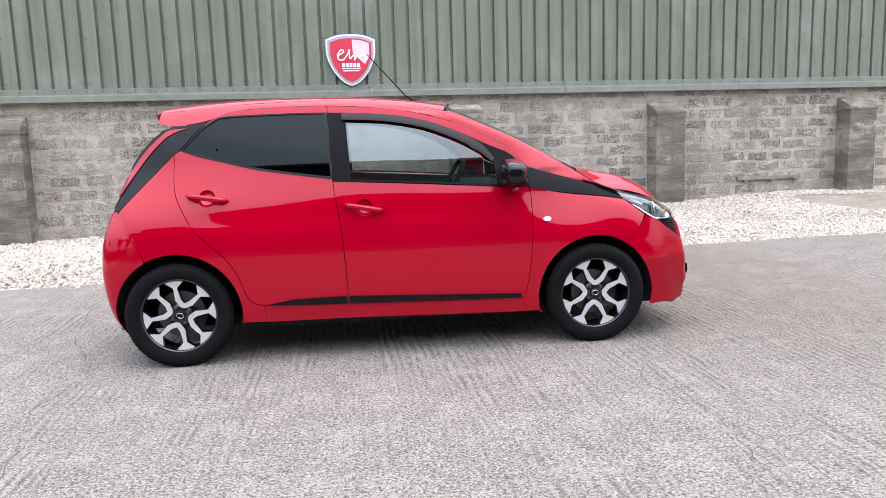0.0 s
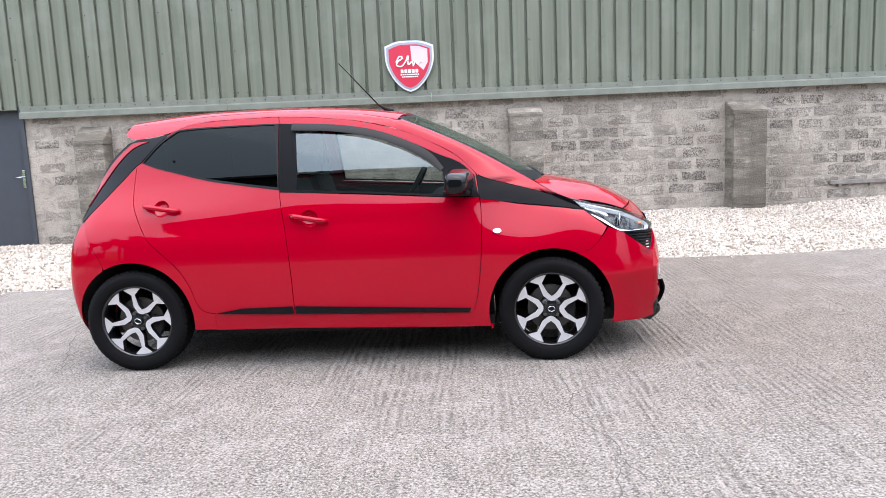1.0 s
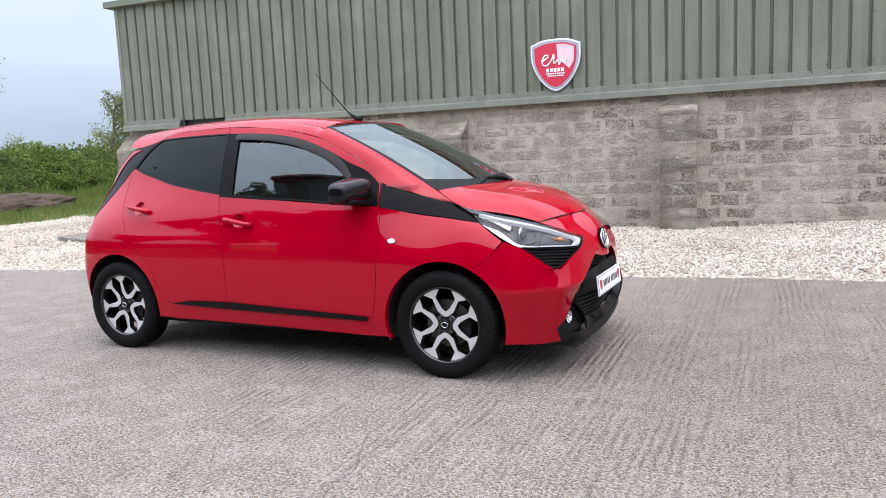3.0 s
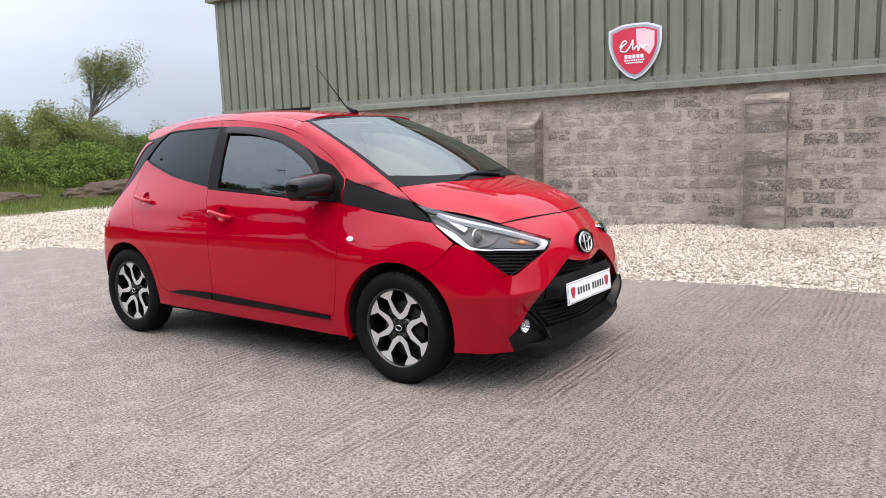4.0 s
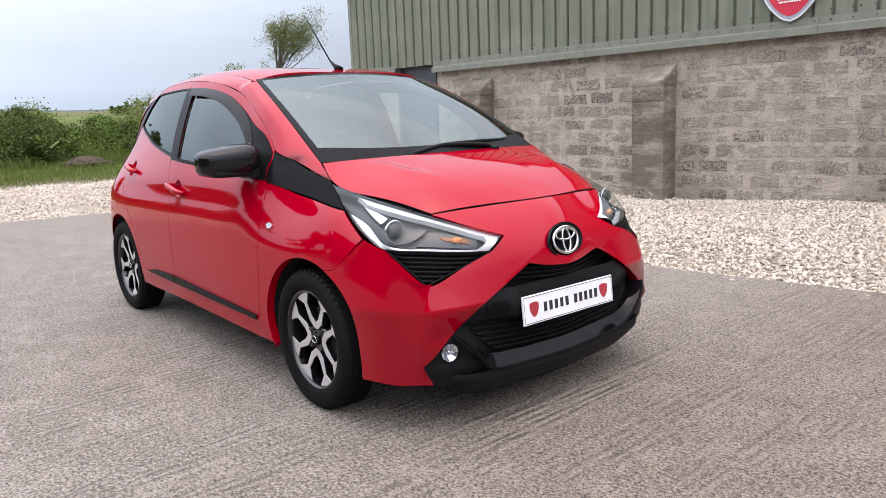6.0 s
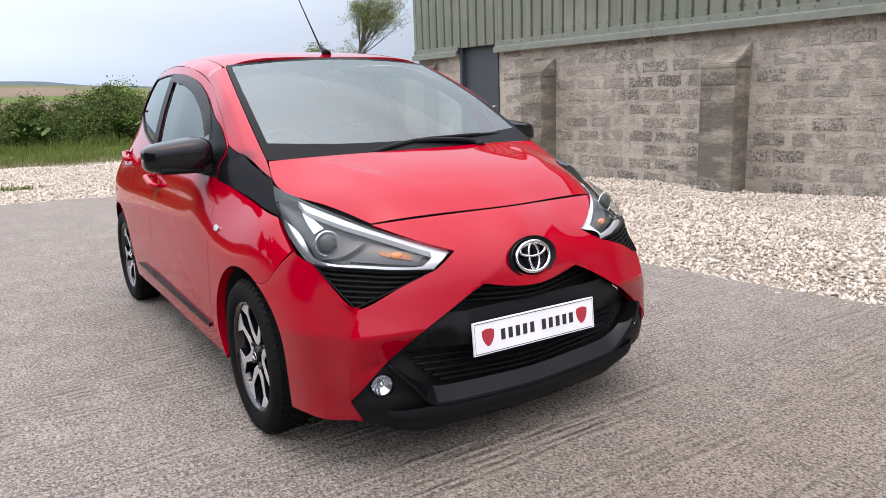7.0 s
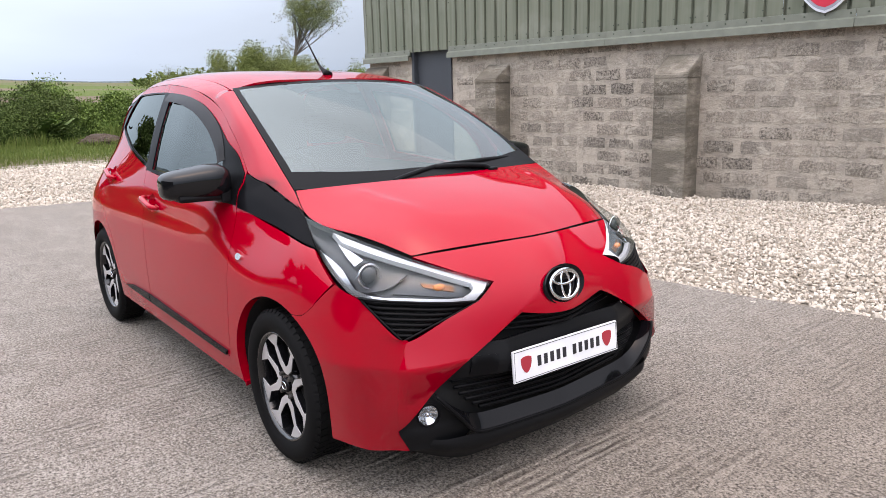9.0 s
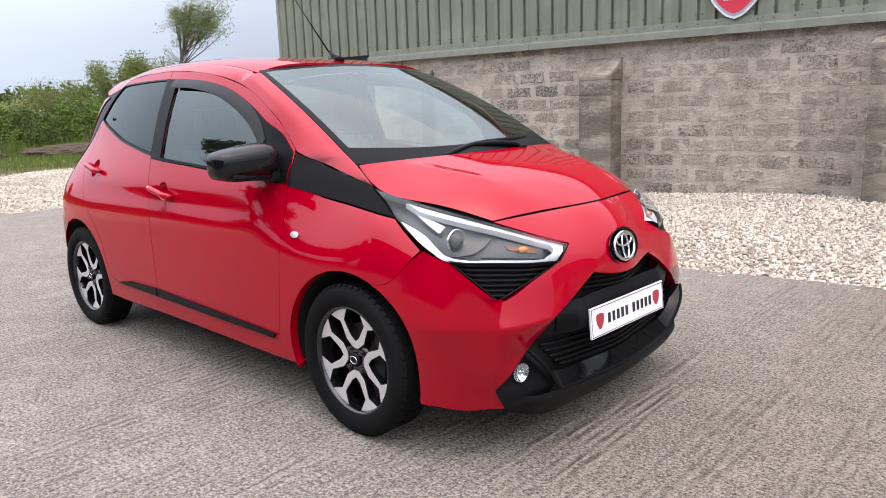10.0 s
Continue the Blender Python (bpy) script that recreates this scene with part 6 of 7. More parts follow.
    for k, side_sign in enumerate((1, -1)):
        x = front_x(0.545, 0.316) - 0.045
        y = -0.545 * side_sign
        x, y, z = fill_nose((x, y, 0.316))
        turn = look((x, y, z), (x + 1, y - 0.25 * side_sign, z))
        bm = bmesh.new()
        for a in span(0, 2 * math.pi, 24)[:-1]:
            bm.verts.new(turn @ Vector((0.004 * math.cos(a), 0.004 * math.sin(a), 0.016)))
        rows = [bm.verts[:]]
        for r in (0.014, 0.024, 0.031, 0.036):
            rows.append([bm.verts.new(turn @ Vector((r * math.cos(a), r * math.sin(a), 0.016 - 0.020 * (r / 0.036) ** 2 + 0.0025 * math.cos(8 * a)))) for a in span(0, 2 * math.pi, 24)[:-1]])
        for p, q in zip(rows, rows[1:]):
            for i in range(24):
                bm.faces.new((p[i], p[(i + 1) % 24], q[(i + 1) % 24], q[i]))
        fog = part("fog_lamp", bm, M_LAMP_SILVER, panels[k], "round chrome fog lamp", smooth=True)
        bm = bmesh.new()
        bmesh.ops.create_uvsphere(bm, u_segments=12, v_segments=8, radius=0.010, matrix=turn @ pose(0, 0, 0.002))
        part("fog_bulb", bm, M_CHROME, panels[k], smooth=True)
        bm = bmesh.new()
        bmesh.ops.create_uvsphere(bm, u_segments=24, v_segments=10, radius=0.0365, matrix=turn @ pose(0, 0, -0.006) @ Matrix.Diagonal((1, 1, 0.22, 1)))
        part("fog_lens", bm, M_LENS, panels[k], smooth=True)
        ring = tube([turn @ Vector((0.037 * math.cos(a), 0.037 * math.sin(a), -0.008)) for a in span(0, 2 * math.pi, 28)[:-1]], 0.004, 6, closed=True, bend=False)
        part("fog_ring", ring, M_SATIN, panels[k], smooth=True)
    # splitter
    def split(y, s):
        top_z = 0.214 + 0.012 * (abs(y) / 0.44) ** 2
        z = top_z + (0.118 + 0.055 * smooth(0.38, 0.62, abs(y)) - top_z) * s
        return Vector((front_x(y, max(0.15, top_z)) + 0.012 * math.sin(math.pi * min(1, s * 1.2)) - 0.05 * s * s - 0.05 * smooth(0.50, 0.615, abs(y)), y, z))

    part("splitter", mesh_with_normals("splitter", *grid_skin(split, span(-0.612, 0.612, 48), span(0, 1, 6))), M_MATT, car, "matt black front splitter")

    # number plate, slightly proud of the beam
    turn = pose(front_x(0, 0.44) - 0.012, -0.014, 0.426, 0, -5, -1.6)
    plate = part("number_plate", box(-0.004, 0.004, -0.26, 0.26, -0.0555, 0.0555, 0.0015), M_WHITE, car, "white show plate with dark bars and red shields", m=turn)
    edge = tube([(0.0048, a, b) for a, b in ((-0.254, -0.05), (0.254, -0.05), (0.254, 0.05), (-0.254, 0.05))], 0.0012, 4, closed=True)
    part("plate_line", edge, M_INK, plate)
    for k in range(10):
        y0 = -0.150 + k * 0.0305 + (0.02 if k > 4 else 0)
        part("lettering_bar", box(0.0042, 0.0058, y0, y0 + 0.0165, -0.018, 0.018), M_INK, plate)
    for y0 in (-0.202, 0.202):
        part("plate_shield", shield_mesh(0.048, 0.058, 0.003, pose(0.004, y0, 0.0, 0, 0, 90)), M_BADGE_RED, plate, "red shield badge")

    # badge: dark oval with chrome rings
    bx = front_x(0, 0.662) - 0.012

    def oval(ry, rz, cy=0.0, cz=0.0, rad=0.006, x=0.0):
        pts = []
        for a in span(0, 2 * math.pi, 44)[:-1]:
            y, z = cy + ry * math.cos(a), cz + rz * math.sin(a)
            pts.append((bx + x - 0.22 * z - 0.9 * y * y, y, 0.662 + z))
        return tube(pts, rad, 8, closed=True)

    dish = grid_skin(lambda r, a: Vector((bx - 0.006 - 0.22 * 0.066 * r * math.sin(a) - 0.012 * (1 - r * r), 0.106 * r * math.cos(a), 0.662 + 0.068 * r * math.sin(a))), span(0.02, 1, 6), span(0, 2 * math.pi, 40))
    emblem = part("emblem", mesh_with_normals("emblem", *dish), M_GLOSS, car, "dark oval badge with chrome rings")
    part("ring", oval(0.071, 0.050, rad=0.0068), M_CHROME, emblem, smooth=True)
    part("ring", oval(0.054, 0.021, cz=0.022, rad=0.005), M_CHROME, emblem, smooth=True)
    part("ring", oval(0.021, 0.045, rad=0.005), M_CHROME, emblem, smooth=True)


def shield_mesh(w, h, t, m):
    half_pts = catmull([(0.0, 0.50), (0.25, 0.485), (0.5, 0.40)], 4)[:-1] + catmull([(0.5, 0.40), (0.49, 0.08), (0.36, -0.22), (0.16, -0.43), (0.0, -0.5)], 4)
    outline = [(x * w, z * h) for x, z in half_pts] + [(-x * w, z * h) for x, z in half_pts[-2:0:-1]]
    bm = prism(outline, -t / 2, t / 2)
    bmesh.ops.transform(bm, matrix=m, verts=bm.verts[:])
    return bm


make_front()


def make_headlamp():
    upper = [(1.214, -0.660, 0.912), (1.31, -0.622, 0.882), (1.40, -0.575, 0.851), (1.50, -0.518, 0.818), (1.585, -0.464, 0.788), (1.67, -0.375, 0.748), (1.745, -0.272, 0.708)]
    lower = [(1.362, -0.700, 0.822), (1.43, -0.706, 0.778), (1.505, -0.700, 0.728), (1.578, -0.676, 0.690), (1.665, -0.560, 0.676), (1.712, -0.45, 0.664), (1.748, -0.345, 0.658)]
    # the inner end lies flush in the bumper
    upper = upper[:4] + [(Fr(y, z)[0] - 0.004, y, z) for x, y, z in upper[4:]]
    lower = lower[:4] + [(Fr(y, z)[0] - 0.004, y, z) for x, y, z in lower[4:]]
    up, lo = catmull(upper, 5), catmull(lower, 5)
    out = Vector((0.72, -0.5, 0.48))

    def lamp(i, s, deep=0.0):
        i = min(max(i, 0.0), len(up) - 1.001)
        k = int(i)
        t = i - k
        a, b = Vector(up[k]).lerp(Vector(up[k + 1]), t), Vector(lo[k]).lerp(Vector(lo[k + 1]), t)
        return a.lerp(b, s) + out * (0.022 * math.sin(math.pi * min(1, max(0, s))) - deep)

    n = len(up) - 1.002

    def on(deep):
        return lambda u, v: lamp(u * n, v, deep)

    full = [(0.002, 0.01), (0.998, 0.01), (0.998, 0.99), (0.002, 0.99)]
    body = both("headlamp", skin(on(0.055), full, step=0.05, flange=0.0, gap=0.0), M_LAMP_GREY, car, "headlamp with white light guide and amber bulb")
    rim = both("housing_edge", grid_skin(lambda a, d: lamp(*((a * n, 0.0) if a <= 1 else (n, a - 1) if a <= 2 else ((3 - a) * n, 1.0) if a <= 3 else (0.0, 4 - a)), d), span(0, 4, 96), [0.002, 0.06]), M_SATIN, body)
    # light guide: a bent white band along the lower and upper edge, open towards the rear
    both("light_guide", skin(on(0.020), loop([(0.20, 0.07), (0.5, 0.035), (0.75, 0.04), (0.985, 0.05)], [(0.985, 0.05), (0.992, 0.5), (0.98, 0.975)], [(0.98, 0.975), (0.76, 0.985), (0.60, 0.985)], [(0.60, 0.985), (0.61, 0.91)], [(0.61, 0.90), (0.76, 0.875), (0.925, 0.84)], [(0.925, 0.84), (0.945, 0.5), (0.925, 0.24)], [(0.925, 0.24), (0.75, 0.155), (0.5, 0.15), (0.27, 0.20)], [(0.27, 0.20), (0.20, 0.07)]), step=0.02, flange=0.02, gap=0), M_DRL, body, "white light guide")
    both("reflector", skin(on(0.030), loop([(0.075, 0.80), (0.20, 0.72), (0.30, 0.70), (0.38, 0.78), (0.46, 0.86)], [(0.46, 0.86), (0.61, 0.90)], [(0.61, 0.90), (0.60, 0.99)], [(0.60, 0.99), (0.30, 0.99), (0.10, 0.985)], [(0.10, 0.985), (0.075, 0.80)]), step=0.03, flange=0.01, gap=0), M_LAMP_SILVER, body, "bright reflector")
    both("reflector", skin(on(0.034), loop([(0.25, 0.27), (0.34, 0.27), (0.43, 0.32)], [(0.43, 0.32), (0.40, 0.50)], [(0.40, 0.50), (0.33, 0.42), (0.25, 0.27)]), step=0.02, flange=0.01, gap=0), M_LAMP_SILVER, body, "small bright reflector beside the projector")
    both("reflector", skin(on(0.042), loop([(0.70, 0.34), (0.90, 0.36)], [(0.90, 0.36), (0.90, 0.74)], [(0.90, 0.74), (0.62, 0.80)], [(0.62, 0.80), (0.70, 0.34)]), step=0.03, flange=0.01, gap=0), M_LAMP_DIM, body, "indicator reflector")
    # amber plate; the bulb's reflection is put into its colour
    both("amber_reflection", skin(on(0.038), loop([(0.72, 0.50), (0.855, 0.40)], [(0.855, 0.40), (0.868, 0.60)], [(0.868, 0.60), (0.735, 0.585)], [(0.735, 0.585), (0.72, 0.50)]), step=0.03, flange=0.008, gap=0), M_AMBER_DIM, body, "amber glow of the indicator bulb in its reflector")
    both("divider", skin(on(0.034), loop([(0.62, 0.36), (0.66, 0.36)], [(0.66, 0.36), (0.60, 0.70), (0.52, 0.84)], [(0.52, 0.84), (0.50, 0.82), (0.58, 0.68), (0.62, 0.36)]), step=0.02, flange=0.01, gap=0), M_LAMP_DIM, body)
    for k, sg in enumerate((1, -1)):
        p = lamp(0.50 * n, 0.54, 0.035)
        p = fill_nose((p.x, p.y * sg, p.z))
        turn = look(p, p + Vector((1.0, -0.12 * sg, 0.02)))
        bm = bmesh.new()
        bmesh.ops.create_uvsphere(bm, u_segments=24, v_segments=12, radius=0.034, matrix=turn @ Matrix.Diagonal((1, 1, 0.6, 1)))
        part("projector", bm, M_PROJ, body[k], "glass projector lens", smooth=True)
        part("projector_ring", tube([turn @ Vector((0.040 * math.cos(a), 0.040 * math.sin(a), -0.004)) for a in span(0, 2 * math.pi, 28)[:-1]], 0.003, 8, closed=True, bend=False), M_LAMP_SILVER, body[k], smooth=True)
        p = lamp(0.80 * n, 0.52, 0.035)
        p = fill_nose((p.x, p.y * sg, p.z))
        bm = bmesh.new()
        bmesh.ops.create_uvsphere(bm, u_segments=16, v_segments=8, radius=0.013, matrix=look(p, p + Vector((1, -0.2 * sg, 0))) @ Matrix.Diagonal((1.7, 0.9, 0.9, 1)))
        part("bulb", bm, M_AMBER, body[k], "amber bulb", smooth=True)
    both("lens", skin(on(0.0), full, step=0.05, flange=0.0, gap=0.0), M_LENS, body, "clear lens")

    # black slatted triangle below
    a, b, c = Vector(lower[3]), Vector(lower[6]), Vector((1.700, -0.590, 0.560))

    def tri(u, v):
        top = a.lerp(b, u)
        low = Vector(lower[3]).lerp(Vector(lower[6]), u)
        if 0.02 < u < 0.98:
            i = 15 + u * 14.99
            kk = min(int(i), len(lo) - 2)
            top = Vector(lo[kk]).lerp(Vector(lo[kk + 1]), i - kk)
        return top.lerp(c, v)

    tr = both("lamp_grille", grid_skin(lambda u, v: tri(u, v) + Vector((-0.022, 0.012, 0)), span(0, 1, 12), span(0, 1, 8)), M_DARK, car, "black slatted triangle below the headlamp")
    for j in range(7):
        v = 0.06 + j * 0.135
        for k, sg in enumerate((1, -1)):
            pts = [tri(u, v) + Vector((-0.006, 0.003, 0)) for u in span(0.02, 0.98, 8)]
            part("slat", tube([(p.x, p.y * sg, p.z) for p in pts], 0.0058, 6), M_SATIN, tr[k], smooth=True)
    for k, sg in enumerate((1, -1)):
        rimp = [tri(u, 0.0) for u in span(0, 1, 8)] + [tri(1, v) for v in span(0.1, 1, 6)] + [tri(0, v) for v in span(0.9, 0.1, 6)]
        part("grille_edge", tube([(p.x, p.y * sg, p.z) for p in rimp], 0.004, 6, closed=True), M_SATIN, tr[k], smooth=True)


M_PROJ = plain("projector_glass", (0.02, 0.023, 0.026), 0.08, 0.0, coat=0.35)
make_headlamp()

# ---- wheels ----
def make_wheel():
    """A wheel at the origin, its face towards -y."""
    w = new("wheel")
    R, HW = 0.2845, 0.082
    prof = [(0.203, -0.066), (0.210, -0.074), (0.225, -0.080), (0.250, -0.083), (0.270, -0.078), (0.277, -0.069), (0.2825, -0.057), (R, -0.040), (R, 0.040), (0.2825, 0.057), (0.277, 0.069), (0.25, 0.083), (0.21, 0.075), (0.2, 0.066)]
    seg = 72

    def lathe(profile):
        bm = bmesh.new()
        rings = [[bm.verts.new((r * math.cos(2 * math.pi * k / seg), y, r * math.sin(2 * math.pi * k / seg))) for k in range(seg)] for r, y in profile]
        for a, b in zip(rings, rings[1:]):
            for k in range(seg):
                bm.faces.new((a[k], a[(k + 1) % seg], b[(k + 1) % seg], b[k]))
        return bm

    tyre = part("tyre", lathe(prof), M_RUBBER, w, "black road tyre", smooth=True)
    bm = bmesh.new()
    for k in range(56):
        a = 2 * math.pi * k / 56
        for y0, y1, tilt in ((-0.060, -0.024, 12), (-0.018, 0.018, -8), (0.024, 0.060, 12)):
            add_box(bm, -0.0115, 0.0115, y0, y1, -0.004, 0.0022, 0.0, pose(0, 0, 0, 0, -math.degrees(a) + 90, 0) @ pose(0, 0, R, 0, 0, tilt))
        for sg in (-1, 1):
            add_box(bm, -0.0110, 0.0110, -0.012, 0.012, -0.006, 0.0016, 0.0, pose(0, 0, 0, 0, -math.degrees(a) + 90, 0) @ pose(0, sg * 0.0655, 0.2790, -sg * 48, 0, 0))
    tagged(part("tread", bm, M_RUBBER, tyre), kind="stuff")
    part("rim_barrel", lathe([(0.206, -0.066), (0.204, -0.070), (0.198, -0.068), (0.192, -0.055), (0.186, 0.0), (0.19, 0.06)]), M_ALLOY_BLACK, w, smooth=True)
    # spoked face: four V-shaped pairs of arms, each arm flaring to a wedge at the rim
    face_y = -0.054
    face = part("hub", lathe([(0.001, -0.042), (0.036, -0.042), (0.060, -0.036), (0.068, -0.02), (0.068, 0.02)]), M_ALLOY_BLACK, w, "black alloy hub", smooth=True)
    side = [(0.0, 0.043), (0.015, 0.046), (0.047, 0.071), (0.0745, 0.133), (0.134, 0.150), (0.110, 0.1685), (0.085, 0.1825), (0.059, 0.1925), (0.033, 0.1985), (0.0575, 0.1415), (0.0225, 0.087), (0.0, 0.070)]

    def pair(grow, y0, y1):
        """One pair: the arm's outline and its mirror image, turned to the wheel's plane."""
        bm = bmesh.new()
        for sg in (1, -1):
            pts = side if sg > 0 else [(-a, b) for a, b in side][::-1]
            pts = pts if grow == 0 else inset(pts, -grow)
            pts = [(a * sg if a * sg > 0 else 0.0) * sg for a, b in pts], [b for a, b in pts]
            f = [bm.verts.new((a, y0 + 0.012 * (1 - (math.hypot(a, b) / 0.2) ** 2), b)) for a, b in zip(*pts)]
            back = [bm.verts.new((v.co.x, v.co.y + (y1 - y0), v.co.z)) for v in f]
            bm.faces.new(f)
            for i in range(len(f)):
                j = (i + 1) % len(f)
                if abs(f[i].co.x) + abs(f[j].co.x) > 1e-6:
                    bm.faces.new((f[i], back[i], back[j], f[j]))
        return bm

    for name, grow, y0, y1, mat in (("spoke", 0.0028, face_y, face_y + 0.032, M_ALLOY_BLACK), ("machined_face", 0.0, face_y - 0.002, face_y + 0.001, M_ALLOY)):
        me = mesh_of(pair(grow, y0, y1), name)
        for k in range(4):
            part(name, me, mat, face, m=pose(0, 0, 0, 0, 90 * k, 0))
    part("centre_cap", lathe([(0.001, -0.0555), (0.022, -0.055), (0.027, -0.052), (0.028, -0.045)]), M_GLOSS, face, smooth=True)
    part("cap_ring", tube([(0.019 * math.cos(a), -0.0555, 0.014 * math.sin(a)) for a in span(0, 2 * math.pi, 24)[:-1]], 0.0022, 6, closed=True), M_CHROME, face, smooth=True)
    for k in range(4):
        a = radians(45 + 90 * k)
        bm = bmesh.new()
        bmesh.ops.create_cone(bm, cap_ends=True, segments=6, radius1=0.0095, radius2=0.0085, depth=0.016, matrix=pose(0.048 * math.cos(a), -0.046, 0.048 * math.sin(a), 90, 0, 0))
        part("wheel_nut", bm, M_DISC, face)
    part("brake_disc", lathe([(0.06, -0.002), (0.128, -0.002), (0.128, 0.014), (0.06, 0.014)]), M_DISC, w, smooth=False)
    bm = box(0.045, 0.135, -0.022, 0.03, -0.055, 0.055, 0.012)
    part("brake_calliper", bm, M_DARK, w)
    return w


wheel = make_wheel()
wheel.parent = car
wheel.matrix_basis = pose(-1.17, -0.706, 0.287, 0, 20, 0)
for m in (pose(1.17, -0.712, 0.287, 0, 3, -1), pose(-1.17, 0.706, 0.287, 0, 33, 180), pose(1.17, 0.712, 0.287, 0, 50, 179)):
    copy_thing(wheel, m)

# ---- door mirrors, wipers, mast ----
M_MIRROR_SHELL = plain("mirror_shell_black", (0.005, 0.005, 0.006), 0.09, coat=0.6, spec=0.05)


def make_mirror(sg, parent):
    bm = bmesh.new()
    bmesh.ops.create_uvsphere(bm, u_segments=32, v_segments=18, radius=1.0)
    for v in bm.verts:
        x, y, z = v.co
        p = 4.4
        r = (abs(x) ** p + abs(y) ** p + abs(z) ** p) ** (-1 / p)
        x, y, z = x * r, y * r, z * r
        far = ease(-0.9, 1.0, -y)
        up = (0.076 * (1 - 0.26 * far) if z > 0 else 0.066 * (1 - 0.08 * far)) * (1 - 0.16 * max(0.0, x))
        v.co = Vector((0.090 * x * (1.0 if x > 0 else 0.70) * (1 - 0.25 * far) - 0.012 * -y, 0.130 * y, up * z - 0.006 * far))
    c = Vector((0.675, -0.852, 1.006))
    bmesh.ops.transform(bm, matrix=Matrix.Translation(c), verts=bm.verts[:])
    bmesh.ops.transform(bm, matrix=Matrix.Diagonal((1, sg, 1, 1)), verts=bm.verts[:])
    cap = part("door_mirror", bm, M_MIRROR_SHELL, car, "gloss black door mirror", smooth=True)
    bm = box(0.61, 0.745, -0.935, -0.73, 0.936, 0.964, 0.012)
    for v in bm.verts:
        v.co.z += 0.02 * (-v.co.y - 0.8)
        v.co.x += 0.05 * (v.co.y + 0.85)
    bmesh.ops.transform(bm, matrix=Matrix.Diagonal((1, sg, 1, 1)), verts=bm.verts[:])
    part("mirror_foot", bm, M_MATT, cap, "matt black lower shell")
    bm = box(0.668, 0.76, -0.775, -0.735, 0.925, 0.985, 0.010)
    bmesh.ops.transform(bm, matrix=Matrix.Diagonal((1, sg, 1, 1)), verts=bm.verts[:])
    part("mirror_arm", bm, M_MATT, cap)
    bm = box(0.622, 0.6265, -0.93, -0.765, 0.962, 1.030, 0.002)
    bmesh.ops.transform(bm, matrix=Matrix.Diagonal((1, sg, 1, 1)), verts=bm.verts[:])
    part("mirror_glass", bm, M_MIRROR, cap, "mirror glass")


M_MIRROR = plain("mirror_silver", (0.45, 0.46, 0.47), 0.05, 1.0)
make_mirror(1, car)
make_mirror(-1, car)


def make_wiper():
    arm = [(1.19, 0.262, 0.990), (1.175, 0.235, 1.012), (1.165, 0.15, 1.022), (1.155, 0.06, 1.026), (1.145, -0.02, 1.026)]
    w = part("wiper", tube(catmull(arm, 4), 0.012, 8), M_SATIN, car, "black single windscreen wiper", smooth=True)
    blade = [(1.03, 0.58, 1.018), (1.08, 0.42, 1.028), (1.125, 0.22, 1.032), (1.14, 0.0, 1.028), (1.165, -0.15, 1.010), (1.176, -0.245, 0.992)]
    part("blade", tube(catmull(blade, 4), 0.012, 6), M_SATIN, w, smooth=True)
    part("pivot", box(1.17, 1.205, 0.24, 0.285, 0.975, 1.008, 0.008), M_SATIN, w)


make_wiper()


def make_mast():
    base = Vector((0.225, 0.022, 1.428))
    m = part("aerial", tube([base + Vector(p) for p in ((0.03, 0, -0.004), (0.008, 0, 0.010), (-0.02, 0, 0.026), (-0.055, 0, 0.050))], [0.024, 0.018, 0.010, 0.006], 12), M_SATIN, car, "black roof aerial", smooth=True)
    part("rod", tube([base + Vector((-0.052, 0, 0.045)), base + Vector((-0.30, 0.0, 0.323))], [0.0042, 0.0028], 8), M_SATIN, m, smooth=True)


make_mast()


